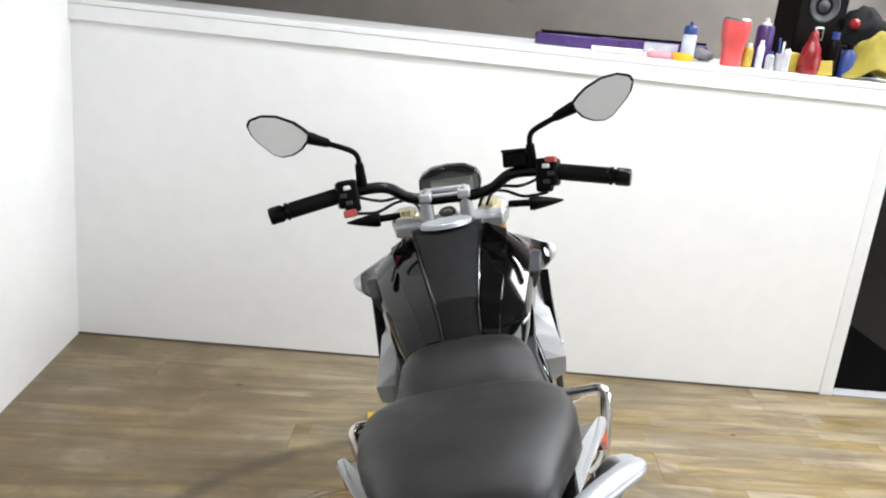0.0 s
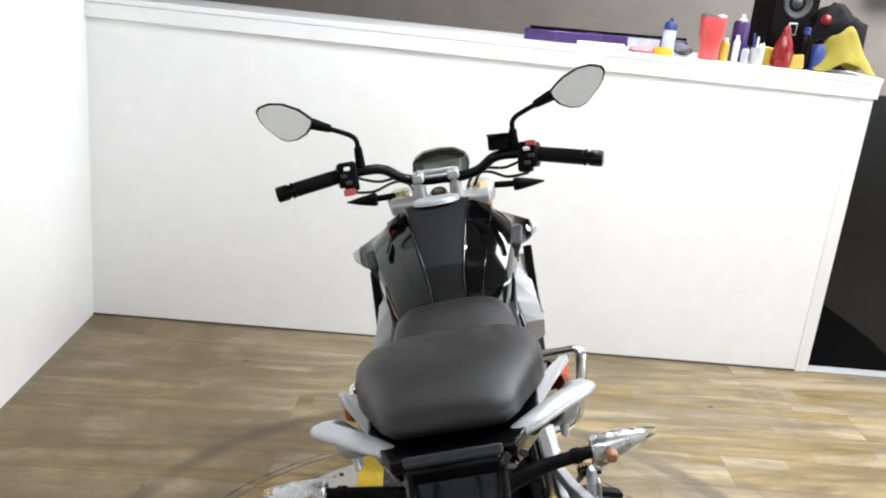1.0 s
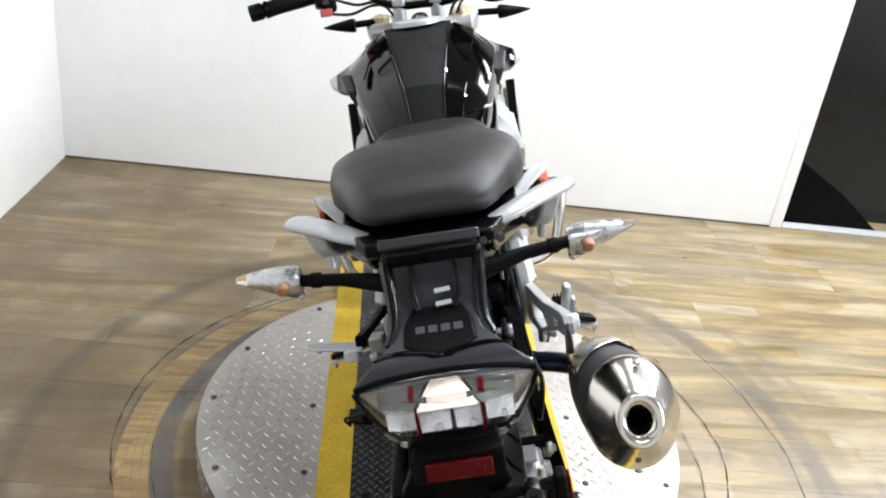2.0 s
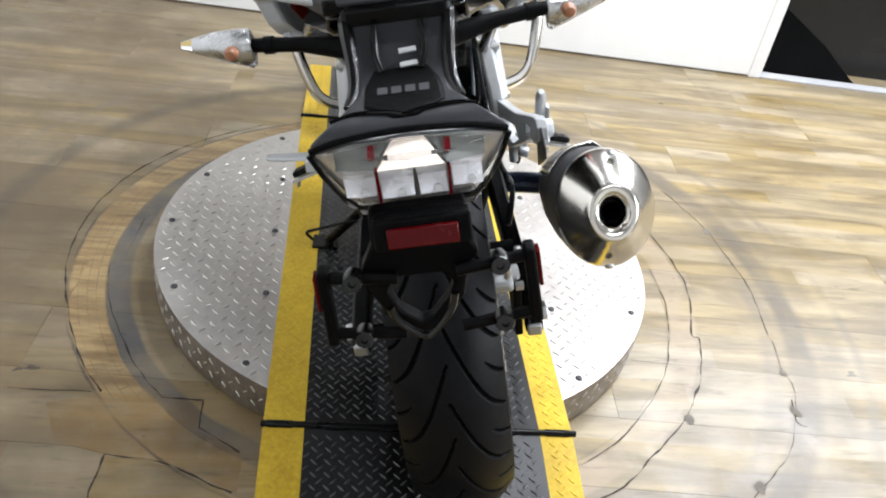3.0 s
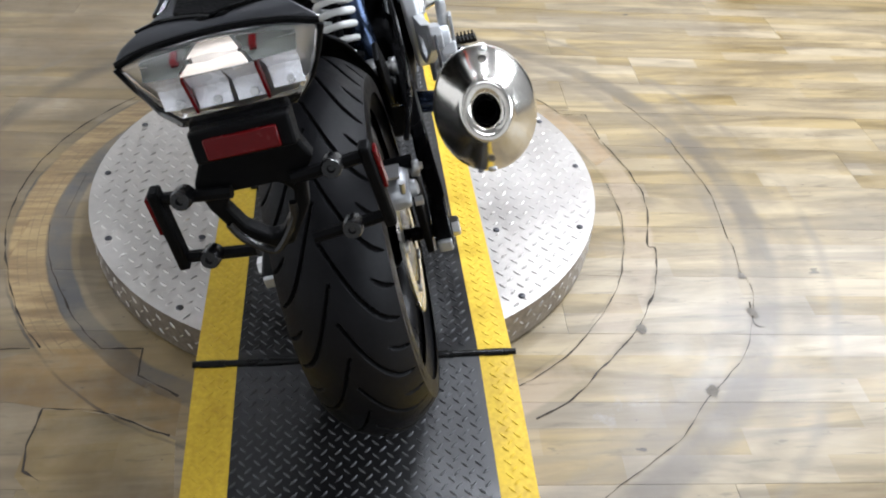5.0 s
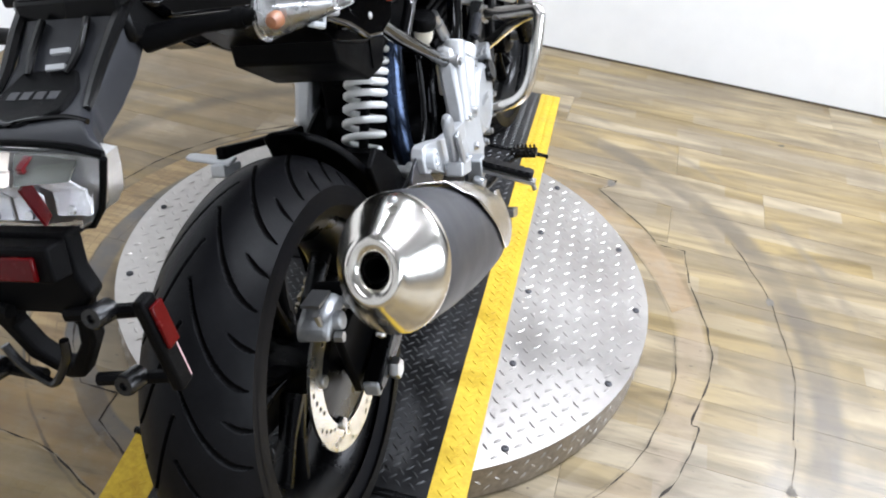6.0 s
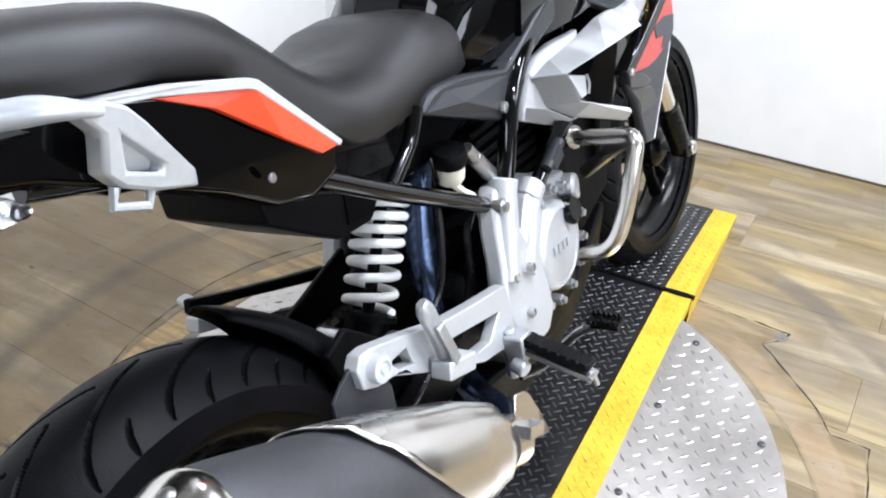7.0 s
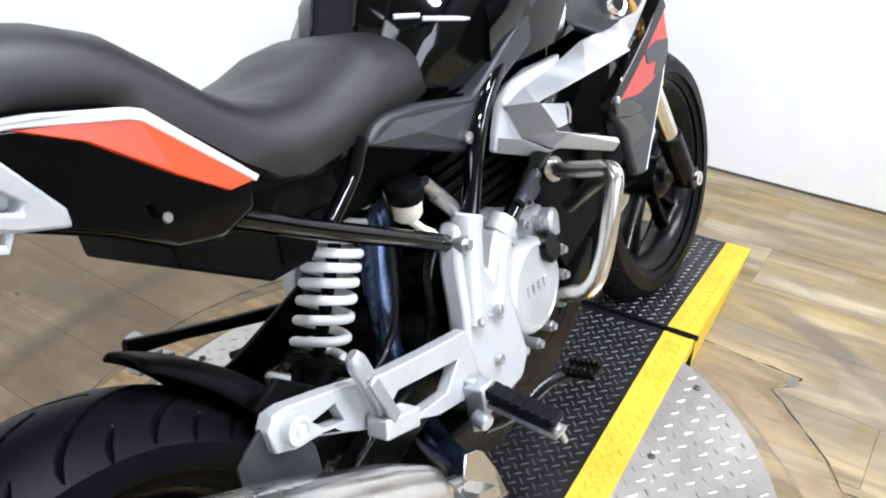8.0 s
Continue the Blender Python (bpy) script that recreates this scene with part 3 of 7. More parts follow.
tt = empty("turntable", "round aluminium tread plate motorcycle turntable on the floor", "turntable", pose(0, 0, 0))
HALF = RAMP_W / 2
for sgn in (-1, 1):
    # each half deck is a circle segment beside the ramp
    a0 = math.acos(HALF / RDISC)
    ring = [(sgn * RDISC * math.cos(t), CY + RDISC * math.sin(t)) for t in np.linspace(-a0, a0, 60)]
    g = Geo()
    top = [(x, y, 0.088) for x, y in ring]
    low = [(x, y, 0.006) for x, y in ring]
    n = len(ring)
    g.add(top + low, [tuple(range(n)) if sgn > 0 else tuple(range(n - 1, -1, -1))])
    g.add(top + low, [(i, i + n, i + 1 + n, i + 1) for i in range(n - 1)] + [(n - 1, 2 * n - 1, n, 0)], 1)
    deck = part("deck", g, [M_ALU, M_RIM], tt, "bare aluminium tread plate half deck")
    cells = []
    p = 0.0265
    for i in range(-42, 43):
        for j in range(-42, 43):
            x, y = (i - j) * p * 0.7071, CY + (i + j) * p * 0.7071
            if math.hypot(x, y - CY) < RDISC - 0.014 and sgn * x > HALF + 0.012:
                cells.append((x, y, 0.088, radians(45 if (i + j) % 2 else 135)))
    tagged(part("tread_pattern", lozenges(cells, (0.0098, 0.0029), 0.0016), M_ALU, deck), kind="stuff")
    # tread bars on the rim
    cells = []
    for i in range(-40, 41):
        for j in range(-40, 41):
            u, v = (i - j) * p * 0.7071, 0.047 + (i + j) * p * 0.7071
            if abs(u) < RDISC * a0 - 0.012 and 0.014 < v < 0.080:
                cells.append((u, v, 0.0, radians(45 if (i + j) % 2 else 135)))
    vs, fs = lozenges(cells, (0.0098, 0.0029), 0.0022)
    vs = [(sgn * (RDISC + h - 0.0006) * math.cos(u / RDISC), CY + (RDISC + h - 0.0006) * math.sin(u / RDISC), v) for u, v, h in vs]
    tagged(part("rim_pattern", (vs, fs), M_ALU, deck), kind="stuff")
    for ang in (-53, -24, 1.5, 24, 53):
        x, y = sgn * 0.556 * math.cos(radians(ang)), CY + 0.556 * math.sin(radians(ang))
        part("screw", lathe([(0.0075, 0), (0.0072, 0.002), (0.005, 0.0038), (0.0022, 0.0040), (0.0020, 0.0025), (0.0001, 0.0025)], (x, y, 0.088), (0, 0, 1), 12), M_MUFF, deck)
    for dy in (-0.23, 0.0, 0.23):
        part("screw", lathe([(0.0075, 0), (0.0072, 0.002), (0.005, 0.0038), (0.0022, 0.0040), (0.0020, 0.0025), (0.0001, 0.0025)], (sgn * 0.317, CY + dy, 0.088), (0, 0, 1), 12), M_MUFF, deck)

for nm, y0, y1, lab in (("ramp_deck", 0.006, YF - 0.006, "black and yellow tread plate centre deck of the turntable"), ("ramp_flap", -0.54, -0.006, "black and yellow hinged ramp flap"), ("ramp_flap", YF + 0.006, YF + 0.54, "black and yellow hinged ramp flap")):
    xs = [-HALF, -HALF + 0.0735, HALF - 0.0635, HALF]
    ys = list(np.linspace(y0, y1, 6))
    base = 0.004 if nm == "ramp_flap" else ZT - 0.03
    g = Geo()
    ny = len(ys)
    g.v = [(x, y, ramp_z(y)) for y in ys for x in xs] + [(x, y, min(base, ramp_z(y) - 0.004)) for y in ys for x in xs]
    for i in range(ny - 1):
        for k in range(3):
            q = (4 * i + k, 4 * i + k + 1, 4 * i + k + 5, 4 * i + k + 4)
            g.f += [q, tuple(j + 4 * ny for j in reversed(q))]
            g.m += [0 if k == 1 else 1, 0]
        for k in (0, 3):
            g.f.append((4 * i + k, 4 * i + 4 + k, 4 * i + 4 + k + 4 * ny, 4 * i + k + 4 * ny))
            g.m.append(1)
    for i in (0, ny - 1):
        for k in range(3):
            g.f.append((4 * i + k, 4 * i + k + 1, 4 * i + k + 1 + 4 * ny, 4 * i + k + 4 * ny))
            g.m.append(0)
    rd = part(nm, g, [M_RAMPB, M_RAMPY], tt, lab)
    p = 0.0172
    cells_b, cells_y = [], []
    for i in range(-62, 108):
        for j in range(-62, 108):
            x, y = (i - j) * p * 0.7071, (i + j) * p * 0.7071
            if y0 + 0.012 < y < y1 - 0.012 and abs(x) < HALF - 0.010 and min(abs(x - xs[1]), abs(x - xs[2])) > 0.0072:
                cc = (x, y, ramp_z(y) - 0.0001, radians(45 if (i + j) % 2 else 135))
                (cells_b if xs[1] < x < xs[2] else cells_y).append(cc)
    tagged(part("tread_pattern", lozenges(cells_b, (0.0098, 0.0023), 0.0017), M_RAMPT, rd), kind="stuff")
    tagged(part("tread_pattern", lozenges(cells_y, (0.0098, 0.0022), 0.0014), M_RAMPY, rd), kind="stuff")
for y in (0.0, YF):
    part("hinge_pin", tube([(-HALF - 0.004, y, ZT + 0.001), (HALF + 0.006, y, ZT + 0.001)], 0.0062, 10), M_SATIN, tt, "black steel hinge rod")
    for k in range(6):
        x = -HALF + 0.03 + k * (RAMP_W - 0.06) / 5
        part("knuckle", tube([(x - 0.022, y, ZT), (x + 0.022, y, ZT)], 0.0078, 10), M_SATIN, tt)

# ---- the motorcycle ----
bike = empty("motorcycle", "black and silver motorcycle with red tail panel leaning on its stand", "motorcycle")
bike.matrix_world = Matrix.Translation((0.076, 0.015, 0.094)) @ pose(0, 0, 0, 0, 0, -1.5) @ pose(0, 0, 0, -1.0, 0, 0) @ pose(0, 0, 0, 0, -14.5, 0)
AX_R, AX_F = Vector((0, -0.035, 0.282)), Vector((0, 1.392, 0.246))
HEAD = Vector((0, 1.03, 0.85))
STEER = Matrix.Translation(HEAD + Vector((0.006, 0, 0))) @ Matrix.Rotation(radians(-4.0), 4, Vector((0, -0.4226, 0.906))) @ Matrix.Translation(-HEAD)


def both(fn):
    """Runs fn for the right side and again for the left, mirrored."""
    for left in (False, True):
        fn(lambda g, left=left: (Geo().add(*g) if isinstance(g, tuple) else g).mirrored() if left else (Geo().add(*g) if isinstance(g, tuple) else g), left)


def tyre_geo(c, R, hw, rim_r, period_n, crown):
    NT, NS = 1080, 104
    side = [(0.985, R - crown - 0.012), (1.0, R - crown - 0.024), (0.985, rim_r + 0.030), (0.92, rim_r + 0.014), (0.84, rim_r + 0.004), (0.80, rim_r - 0.004)]
    s = np.linspace(-0.965, 0.965, NS)
    prof_x = np.concatenate([[-a * hw for a, _ in reversed(side)], s * hw, [a * hw for a, _ in side]])
    prof_r = np.concatenate([[b for _, b in reversed(side)], R - crown * np.abs(s) ** 2.1, [b for _, b in side]])
    th = np.arange(NT) * 2 * math.pi / NT
    P = 2 * math.pi / period_n * R
    U = -th[:, None] * R
    S = np.clip(np.concatenate([[-1] * 6, s, [1] * 6]), -1, 1)[None, :]
    depth = np.zeros((NT, len(prof_x)))
    A = np.abs(S)
    for sg, off in ((1, 0.0), (-1, 0.5 * P)):
        B = np.maximum(S * sg, -0.06)
        on = (S * sg > -0.05)
        reach = 1.25 * P
        curve = reach * np.sin(np.clip(B, 0, 1) * math.pi / 2)
        d = np.abs(((U - off - curve + P / 2) % P) - P / 2)
        slope = reach * math.pi / 2 * np.cos(np.clip(B, 0, 1) * math.pi / 2) / hw
        width = 0.0026 * np.clip((0.94 - A) * 9, 0, 1) * np.clip((B + 0.05) * 12, 0, 1) * np.minimum(np.sqrt(1 + slope ** 2), 2.0)
        depth = np.maximum(depth, np.where(on, np.clip((width - d) / 0.0014 + 0.5, 0, 1), 0.0) * (width > 0.0004))
        d2 = np.abs(((U - off - 0.5 * P - curve + P / 2) % P) - P / 2)
        w2 = 0.0024 * np.clip((0.97 - A) * 12, 0, 1) * np.clip((B - 0.62) * 10, 0, 1) * 1.3
        depth = np.maximum(depth, np.where(on, np.clip((w2 - d2) / 0.0014 + 0.5, 0, 1), 0.0) * (w2 > 0.0004))
    r = prof_r[None, :] - depth * 0.0042
    X = np.broadcast_to(prof_x[None, :], r.shape)
    Y = c.y - r * np.cos(th)[:, None]
    Z = c.z + r * np.sin(th)[:, None]
    V = np.stack([X, Y, Z], -1).reshape(-1, 3)
    m = r.shape[1]
    i, j = np.meshgrid(np.arange(NT), np.arange(m - 1), indexing="ij")
    a = i * m + j
    b2 = ((i + 1) % NT) * m + j
    F = np.stack([a, a + 1, b2 + 1, b2], -1).reshape(-1, 4)
    g = Geo()
    g.v, g.f = [tuple(p) for p in V.tolist()], [tuple(q) for q in F.tolist()]
    dv = depth.reshape(-1)
    g.m = (dv[F].sum(1) > 1.9).astype(int).tolist()
    return g


def wheel_geo(c, rim_r, hw, hub_w):
    g = Geo()
    prof = [(rim_r + 0.004, -hw), (rim_r + 0.010, -hw * 0.96), (rim_r - 0.004, -hw * 0.88), (rim_r - 0.022, -hw * 0.55), (rim_r - 0.026, 0), (rim_r - 0.022, hw * 0.55), (rim_r - 0.004, hw * 0.88),
            (rim_r + 0.010, hw * 0.96), (rim_r + 0.004, hw), (rim_r - 0.010, hw * 0.9), (rim_r - 0.032, hw * 0.5), (rim_r - 0.036, 0), (rim_r - 0.032, -hw * 0.5), (rim_r - 0.010, -hw * 0.9), (rim_r + 0.004, -hw)]
    g.add(*lathe(prof, c, (1, 0, 0), 72))
    g.add(*lathe([(0.0001, -hub_w), (0.03, -hub_w), (0.046, -hub_w * 0.8), (0.046, hub_w * 0.8), (0.03, hub_w), (0.0001, hub_w)], c, (1, 0, 0), 28))
    return g


def spoke_parts(c, rim_r, spokes, parent, turn=None):
    for k in range(spokes):
        for d in (-9, 9):
            a = radians(360 / spokes * k + 18)
            b = radians(360 / spokes * k + 18 + d)
            p0 = c + Vector((0, math.cos(a) * 0.035, math.sin(a) * 0.035))
            p1 = c + Vector((0, math.cos(b) * (rim_r - 0.028), math.sin(b) * (rim_r - 0.028)))
            g = Geo().add(*tube([p0, p0.lerp(p1, 0.5), p1], [0.016, 0.011, 0.014], 8, flat=(0.8, 1.3), up=(1, 0, 0)))
            part("spoke", g.turned(turn) if turn else g, M_SATIN, parent)


def disc_geo(c, x, r0, r1, th=0.0045, n=96, rows=6):
    """A drilled brake disc: holes left open in the ring."""
    g = Geo()
    rr = np.linspace(r0, r1, rows + 1)
    for side in (0, 1):
        xx = x + (th if side else 0)
        vs = [(xx, c.y + r * math.cos(2 * math.pi * k / n), c.z + r * math.sin(2 * math.pi * k / n)) for r in rr for k in range(n)]
        fs = []
        for i in range(rows):
            for k in range(n):
                if 1 <= i <= rows - 2 and (k + (i - 1) * 2) % 8 == 0:
                    continue
                q = (i * n + k, i * n + (k + 1) % n, (i + 1) * n + (k + 1) % n, (i + 1) * n + k)
                fs.append(q if side else tuple(reversed(q)))
        g.add(vs, fs)
    for r in (r0, r1):
        g.add(*lathe([(r, 0), (r, th)], (x, c.y, c.z), (1, 0, 0), n))
    return g


# wheels
rw = part("rear_wheel", wheel_geo(AX_R, 0.212, 0.056, 0.07), M_SATIN, bike, "gloss black cast rear wheel", angle=45)
spoke_parts(AX_R, 0.212, 5, rw)
part("tyre", tyre_geo(AX_R, 0.299, 0.078, 0.216, 18, 0.046), [M_RUBBER, M_GROOVE], rw, "black grooved rear tyre", angle=25)
rd = part("brake_disc", disc_geo(AX_R, 0.078, 0.084, 0.122), M_DISC, rw, "drilled steel brake disc")
part("disc_carrier", Geo().add(*lathe([(0.02, 0), (0.09, 0.002), (0.09, 0.005), (0.02, 0.012)], (0.075, AX_R.y, AX_R.z), (1, 0, 0), 6)), M_SATIN, rw)
for k in range(5):
    a = radians(72 * k + 10)
    part("disc_bolt", disc((0.084, AX_R.y + 0.082 * math.cos(a), AX_R.z + 0.082 * math.sin(a)), (1, 0, 0), 0.009, 0.006, 10), M_STEEL, rw)
part("cush_drive", Geo().add(*lathe([(0.0001, -0.012), (0.085, -0.012), (0.118, -0.006), (0.118, 0.006), (0.085, 0.016), (0.0001, 0.016)], (-0.055, AX_R.y, AX_R.z), (1, 0, 0), 40)), M_BLKENG, rw, "black hub flange")
part("sprocket", Geo().add(*lathe([(0.075, 0), (0.098, 0), (0.098, 0.006), (0.075, 0.006), (0.075, 0)], (-0.088, AX_R.y, AX_R.z), (1, 0, 0), 43)), M_BRASSY, rw)
fw = part("front_wheel", wheel_geo(AX_F, 0.214, 0.042, 0.06).turned(STEER), M_SATIN, bike, "gloss black cast front wheel", angle=45)
spoke_parts(AX_F, 0.214, 5, fw, STEER)
part("tyre", tyre_geo(AX_F, 0.283, 0.057, 0.218, 18, 0.030).turned(STEER), [M_RUBBER, M_GROOVE], fw, "black front tyre", angle=25)
part("brake_disc", disc_geo(AX_F, -0.068, 0.10, 0.15).turned(STEER), M_DISC, fw, "drilled steel brake disc")

# swing arm, chain, caliper
for sx in (1, -1):
    g = Geo().add(*loft([[(sx * (x + a), y, z + b) for a, b in ((-0.014, -h), (0.014, -h), (0.014, h), (-0.014, h))] for x, y, z, h in ((0.105, 0.47, 0.365, 0.030), (0.115, 0.30, 0.350, 0.034), (0.128, 0.10, 0.315, 0.026), (0.135, 0.02, 0.302, 0.022), (0.138, -0.065, 0.290, 0.014), (0.138, -0.085, 0.288, 0.008))]))
    part("swing_arm", g, M_SATIN, bike, "black swing arm", bevel=0.005)
part("swing_arm_bridge", box(0, 0.31, 0.36, 0.20, 0.05, 0.06), M_SATIN, bike, bevel=0.01)
g = Geo()
for run in (((-0.085, -0.03, 0.378), (-0.085, 0.50, 0.395)), ((-0.085, -0.03, 0.184), (-0.085, 0.50, 0.315))):
    a, b = Vector(run[0]), Vector(run[1])
    for k in range(32):
        p = a.lerp(b, k / 31)
        g.add(*box(p.x + (0.004 if k % 2 else -0.004), p.y, p.z, 0.006, 0.0165, 0.0115))
        g.add(*box(p.x, p.y, p.z, 0.014, 0.007, 0.007))
for k in range(20):
    a = radians(95 + 170 * k / 19)
    g.add(*box(-0.085, AX_R.y + 0.098 * math.cos(a), AX_R.z + 0.098 * math.sin(a), 0.012, 0.015, 0.012, rot=(math.degrees(a) + 90, 0, 0)))
tagged(part("chain", g, M_BRASSY, bike, "steel drive chain"), kind="stuff")
part("chain_guard", plate([(0.44, 0.47), (0.30, 0.435), (0.05, 0.408), (0.05, 0.385), (0.30, 0.345), (0.44, 0.345)], -0.095, 0.012), M_PLAST, bike, "black plastic chain guard", bevel=0.004)
part("axle", tube([(-0.155, AX_R.y, AX_R.z), (0.158, AX_R.y, AX_R.z)], 0.011, 12), M_BLKENG, bike)
for sx in (1, -1):
    part("axle_nut", lathe([(0.0001, 0.012), (0.014, 0.012), (0.016, 0.009), (0.016, 0.0), (0.0001, 0)], (sx * 0.152, AX_R.y, AX_R.z), (sx, 0, 0), 6), M_STEEL, bike, "steel axle nut")
    part("chain_adjuster", box(sx * 0.138, -0.078, 0.286, 0.024, 0.018, 0.022), M_ENG, bike, "cast aluminium chain adjuster block", bevel=0.004)
cal = part("rear_caliper", Geo().add(*loft([[(0.062, y, z0), (0.106, y, z0 + 0.004), (0.110, y, z1 - 0.008), (0.100, y, z1), (0.074, y, z1), (0.062, y, z1 - 0.008)] for y, z0, z1 in ((-0.108, 0.384, 0.402), (-0.098, 0.378, 0.414), (-0.070, 0.384, 0.424), (-0.052, 0.390, 0.422), (-0.042, 0.396, 0.418))])), M_ENG, bike, "grey cast rear brake caliper", bevel=0.004)
part("piston_lobe", lathe([(0.0001, 0.008), (0.008, 0.008), (0.012, 0.006), (0.0135, 0), (0.0135, -0.03), (0.0001, -0.03)], (0.112, -0.078, 0.400), (1, 0, 0.1), 22), M_ENG, cal)
part("slider_boot", tube([(0.070, -0.036, 0.418), (0.118, -0.036, 0.420)], [0.010, 0.013, 0.010, 0.013, 0.010], 12), M_BLKENG, cal, "black rubber slider boot")
part("pad_spring", box(0.086, -0.075, 0.431, 0.026, 0.040, 0.004, rot=(-6, 0, 0)), M_STEEL, cal)
part("bleed_nipple", tube([(0.100, -0.104, 0.414), (0.102, -0.112, 0.436)], 0.0045, 8), M_STEEL, cal)
part("banjo_bolt", Geo().add(*disc((0.122, -0.056, 0.420), (1, 0, 0), 0.010, 0.010, 12)).add(*tube([(0.12, -0.056, 0.420), (0.132, -0.056, 0.420)], 0.006, 6)), M_STEEL, cal)
for y, z in ((-0.096, 0.388), (-0.046, 0.404)):
    part("caliper_bolt", Geo().add(*tube([(0.112, y, z), (0.124, y, z)], 0.0075, 6)), M_STEEL, cal)
part("caliper_bracket", plate([(-0.10, 0.385), (-0.01, 0.395), (0.01, 0.305), (-0.04, 0.245), (-0.08, 0.275)], 0.120, 0.012), M_BLKENG, bike, "black rear brake caliper bracket", bevel=0.003)
part("brake_hose", tube(smooth_path([(0.115, -0.01, 0.44), (0.13, 0.05, 0.47), (0.125, 0.2, 0.43), (0.12, 0.36, 0.46), (0.11, 0.42, 0.58)]), 0.0045, 8), M_SATIN, bike, "black brake hose")

# hugger over the rear tyre
vs, fs = [], []
NA, NX = 26, 11
for i in range(NA + 1):
    k = i / NA
    a = radians(117 + 50 * k)
    half = 0.034 + 0.052 * min(1, k * 1.5) ** 0.8
    rad_ = 0.324 + 0.008 * (1 - k)
    for j in range(NX):
        u = -1 + 2 * j / (NX - 1)
        drop = (0.010 + 0.060 * k) * abs(u) ** 5
        vs.append((half * u, AX_R.y - (rad_ - drop) * math.cos(a), AX_R.z + (rad_ - drop) * math.sin(a)))
for i in range(NA):
    for j in range(NX - 1):
        fs.append((i * NX + j, i * NX + j + 1, (i + 1) * NX + j + 1, (i + 1) * NX + j))
hug = part("rear_hugger", (vs, fs), M_PLAST, bike, "black plastic rear wheel hugger", angle=50)
so = hug.modifiers.new("thick", "SOLIDIFY")
so.thickness = 0.004
part("hugger_side", plate([(0.175, 0.485), (0.215, 0.500), (0.275, 0.445), (0.320, 0.375), (0.25, 0.36), (0.19, 0.435)], 0.090, 0.010), M_PLAST, bike, "black plastic hugger side plate", bevel=0.003)

# shock absorber
S0, S1 = Vector((0.012, 0.333, 0.423)), Vector((0.020, 0.470, 0.640))
sd = (S1 - S0).normalized()
shock = part("shock_absorber", Geo().add(*tube([S0 - sd * 0.03, S0 + sd * 0.012], 0.030, 16)).add(*tube([S0, S1 + sd * 0.02], 0.0085, 12)).add(*tube([S0 + sd * 0.19, S1 + sd * 0.02], 0.024, 16)).add(*lathe([(0.02, 0), (0.040, 0.002), (0.040, 0.010), (0.02, 0.012)], S0, sd, 20)), M_BLKENG, bike, "black rear shock absorber")
s_, u_ = sd.orthogonal().normalized(), sd.cross(sd.orthogonal().normalized())
turns, L_ = 11.0, (S1 - S0).length * 0.97
pts = []
for i in range(int(turns * 20) + 1):
    a = 2 * math.pi * i / 20
    k = i / (turns * 20)
    k = k + 0.035 * math.sin(2 * math.pi * k)
    pts.append(S0 + sd * (0.014 + L_ * k) + s_ * math.cos(a) * 0.0325 + u_ * math.sin(a) * 0.0325)
part("spring", tube(pts, 0.0062, 10), M_WHITE, shock, "white painted coil spring")
part("shock_link", Geo().add(*tube([(-0.07, 0.322, 0.398), (0.095, 0.322, 0.398)], 0.011, 12)).add(*disc((0.098, 0.322, 0.398), (1, 0, 0), 0.017, 0.012, 16)).add(*disc((0.06, 0.322, 0.398), (1, 0, 0), 0.020, 0.02, 16)), M_STEEL, bike, "steel shock mounting bolt")

# frame


def frame_side(mk, left):
    g = Geo()
    for pts_, r in (([(0.045, 1.02, 0.84), (0.10, 0.88, 0.75), (0.135, 0.66, 0.69), (0.144, 0.586, 0.645), (0.146, 0.528, 0.540), (0.13, 0.50, 0.44)], 0.0135), ([(0.04, 1.06, 0.74), (0.11, 0.86, 0.62), (0.138, 0.773, 0.552), (0.140, 0.725, 0.538), (0.145, 0.600, 0.492)], 0.0125),
                    ([(0.137, 0.190, 0.700), (0.134, 0.28, 0.645), (0.132, 0.497, 0.522)], 0.0115), ([(0.128, 0.390, 0.700), (0.130, 0.365, 0.67), (0.130, 0.30, 0.63)], 0.0095), ([(0.085, -0.06, 0.80), (0.090, 0.20, 0.725), (0.095, 0.44, 0.700), (0.125, 0.62, 0.67)], 0.011)):
        g.add(*tube(rounded_path(pts_, 0.04), r, 12))
    part("frame_tube", mk(g), M_GLOSS, bike, "gloss black steel frame tubes")
    g = Geo().add(*tube([(0.128, 0.497, 0.522), (0.158, 0.497, 0.522)], 0.012, 14)).add(*tube([(0.156, 0.497, 0.522), (0.163, 0.497, 0.522)], 0.0075, 6))
    part("frame_bolt", mk(g), M_STEEL, bike, "steel frame bolt")


both(frame_side)


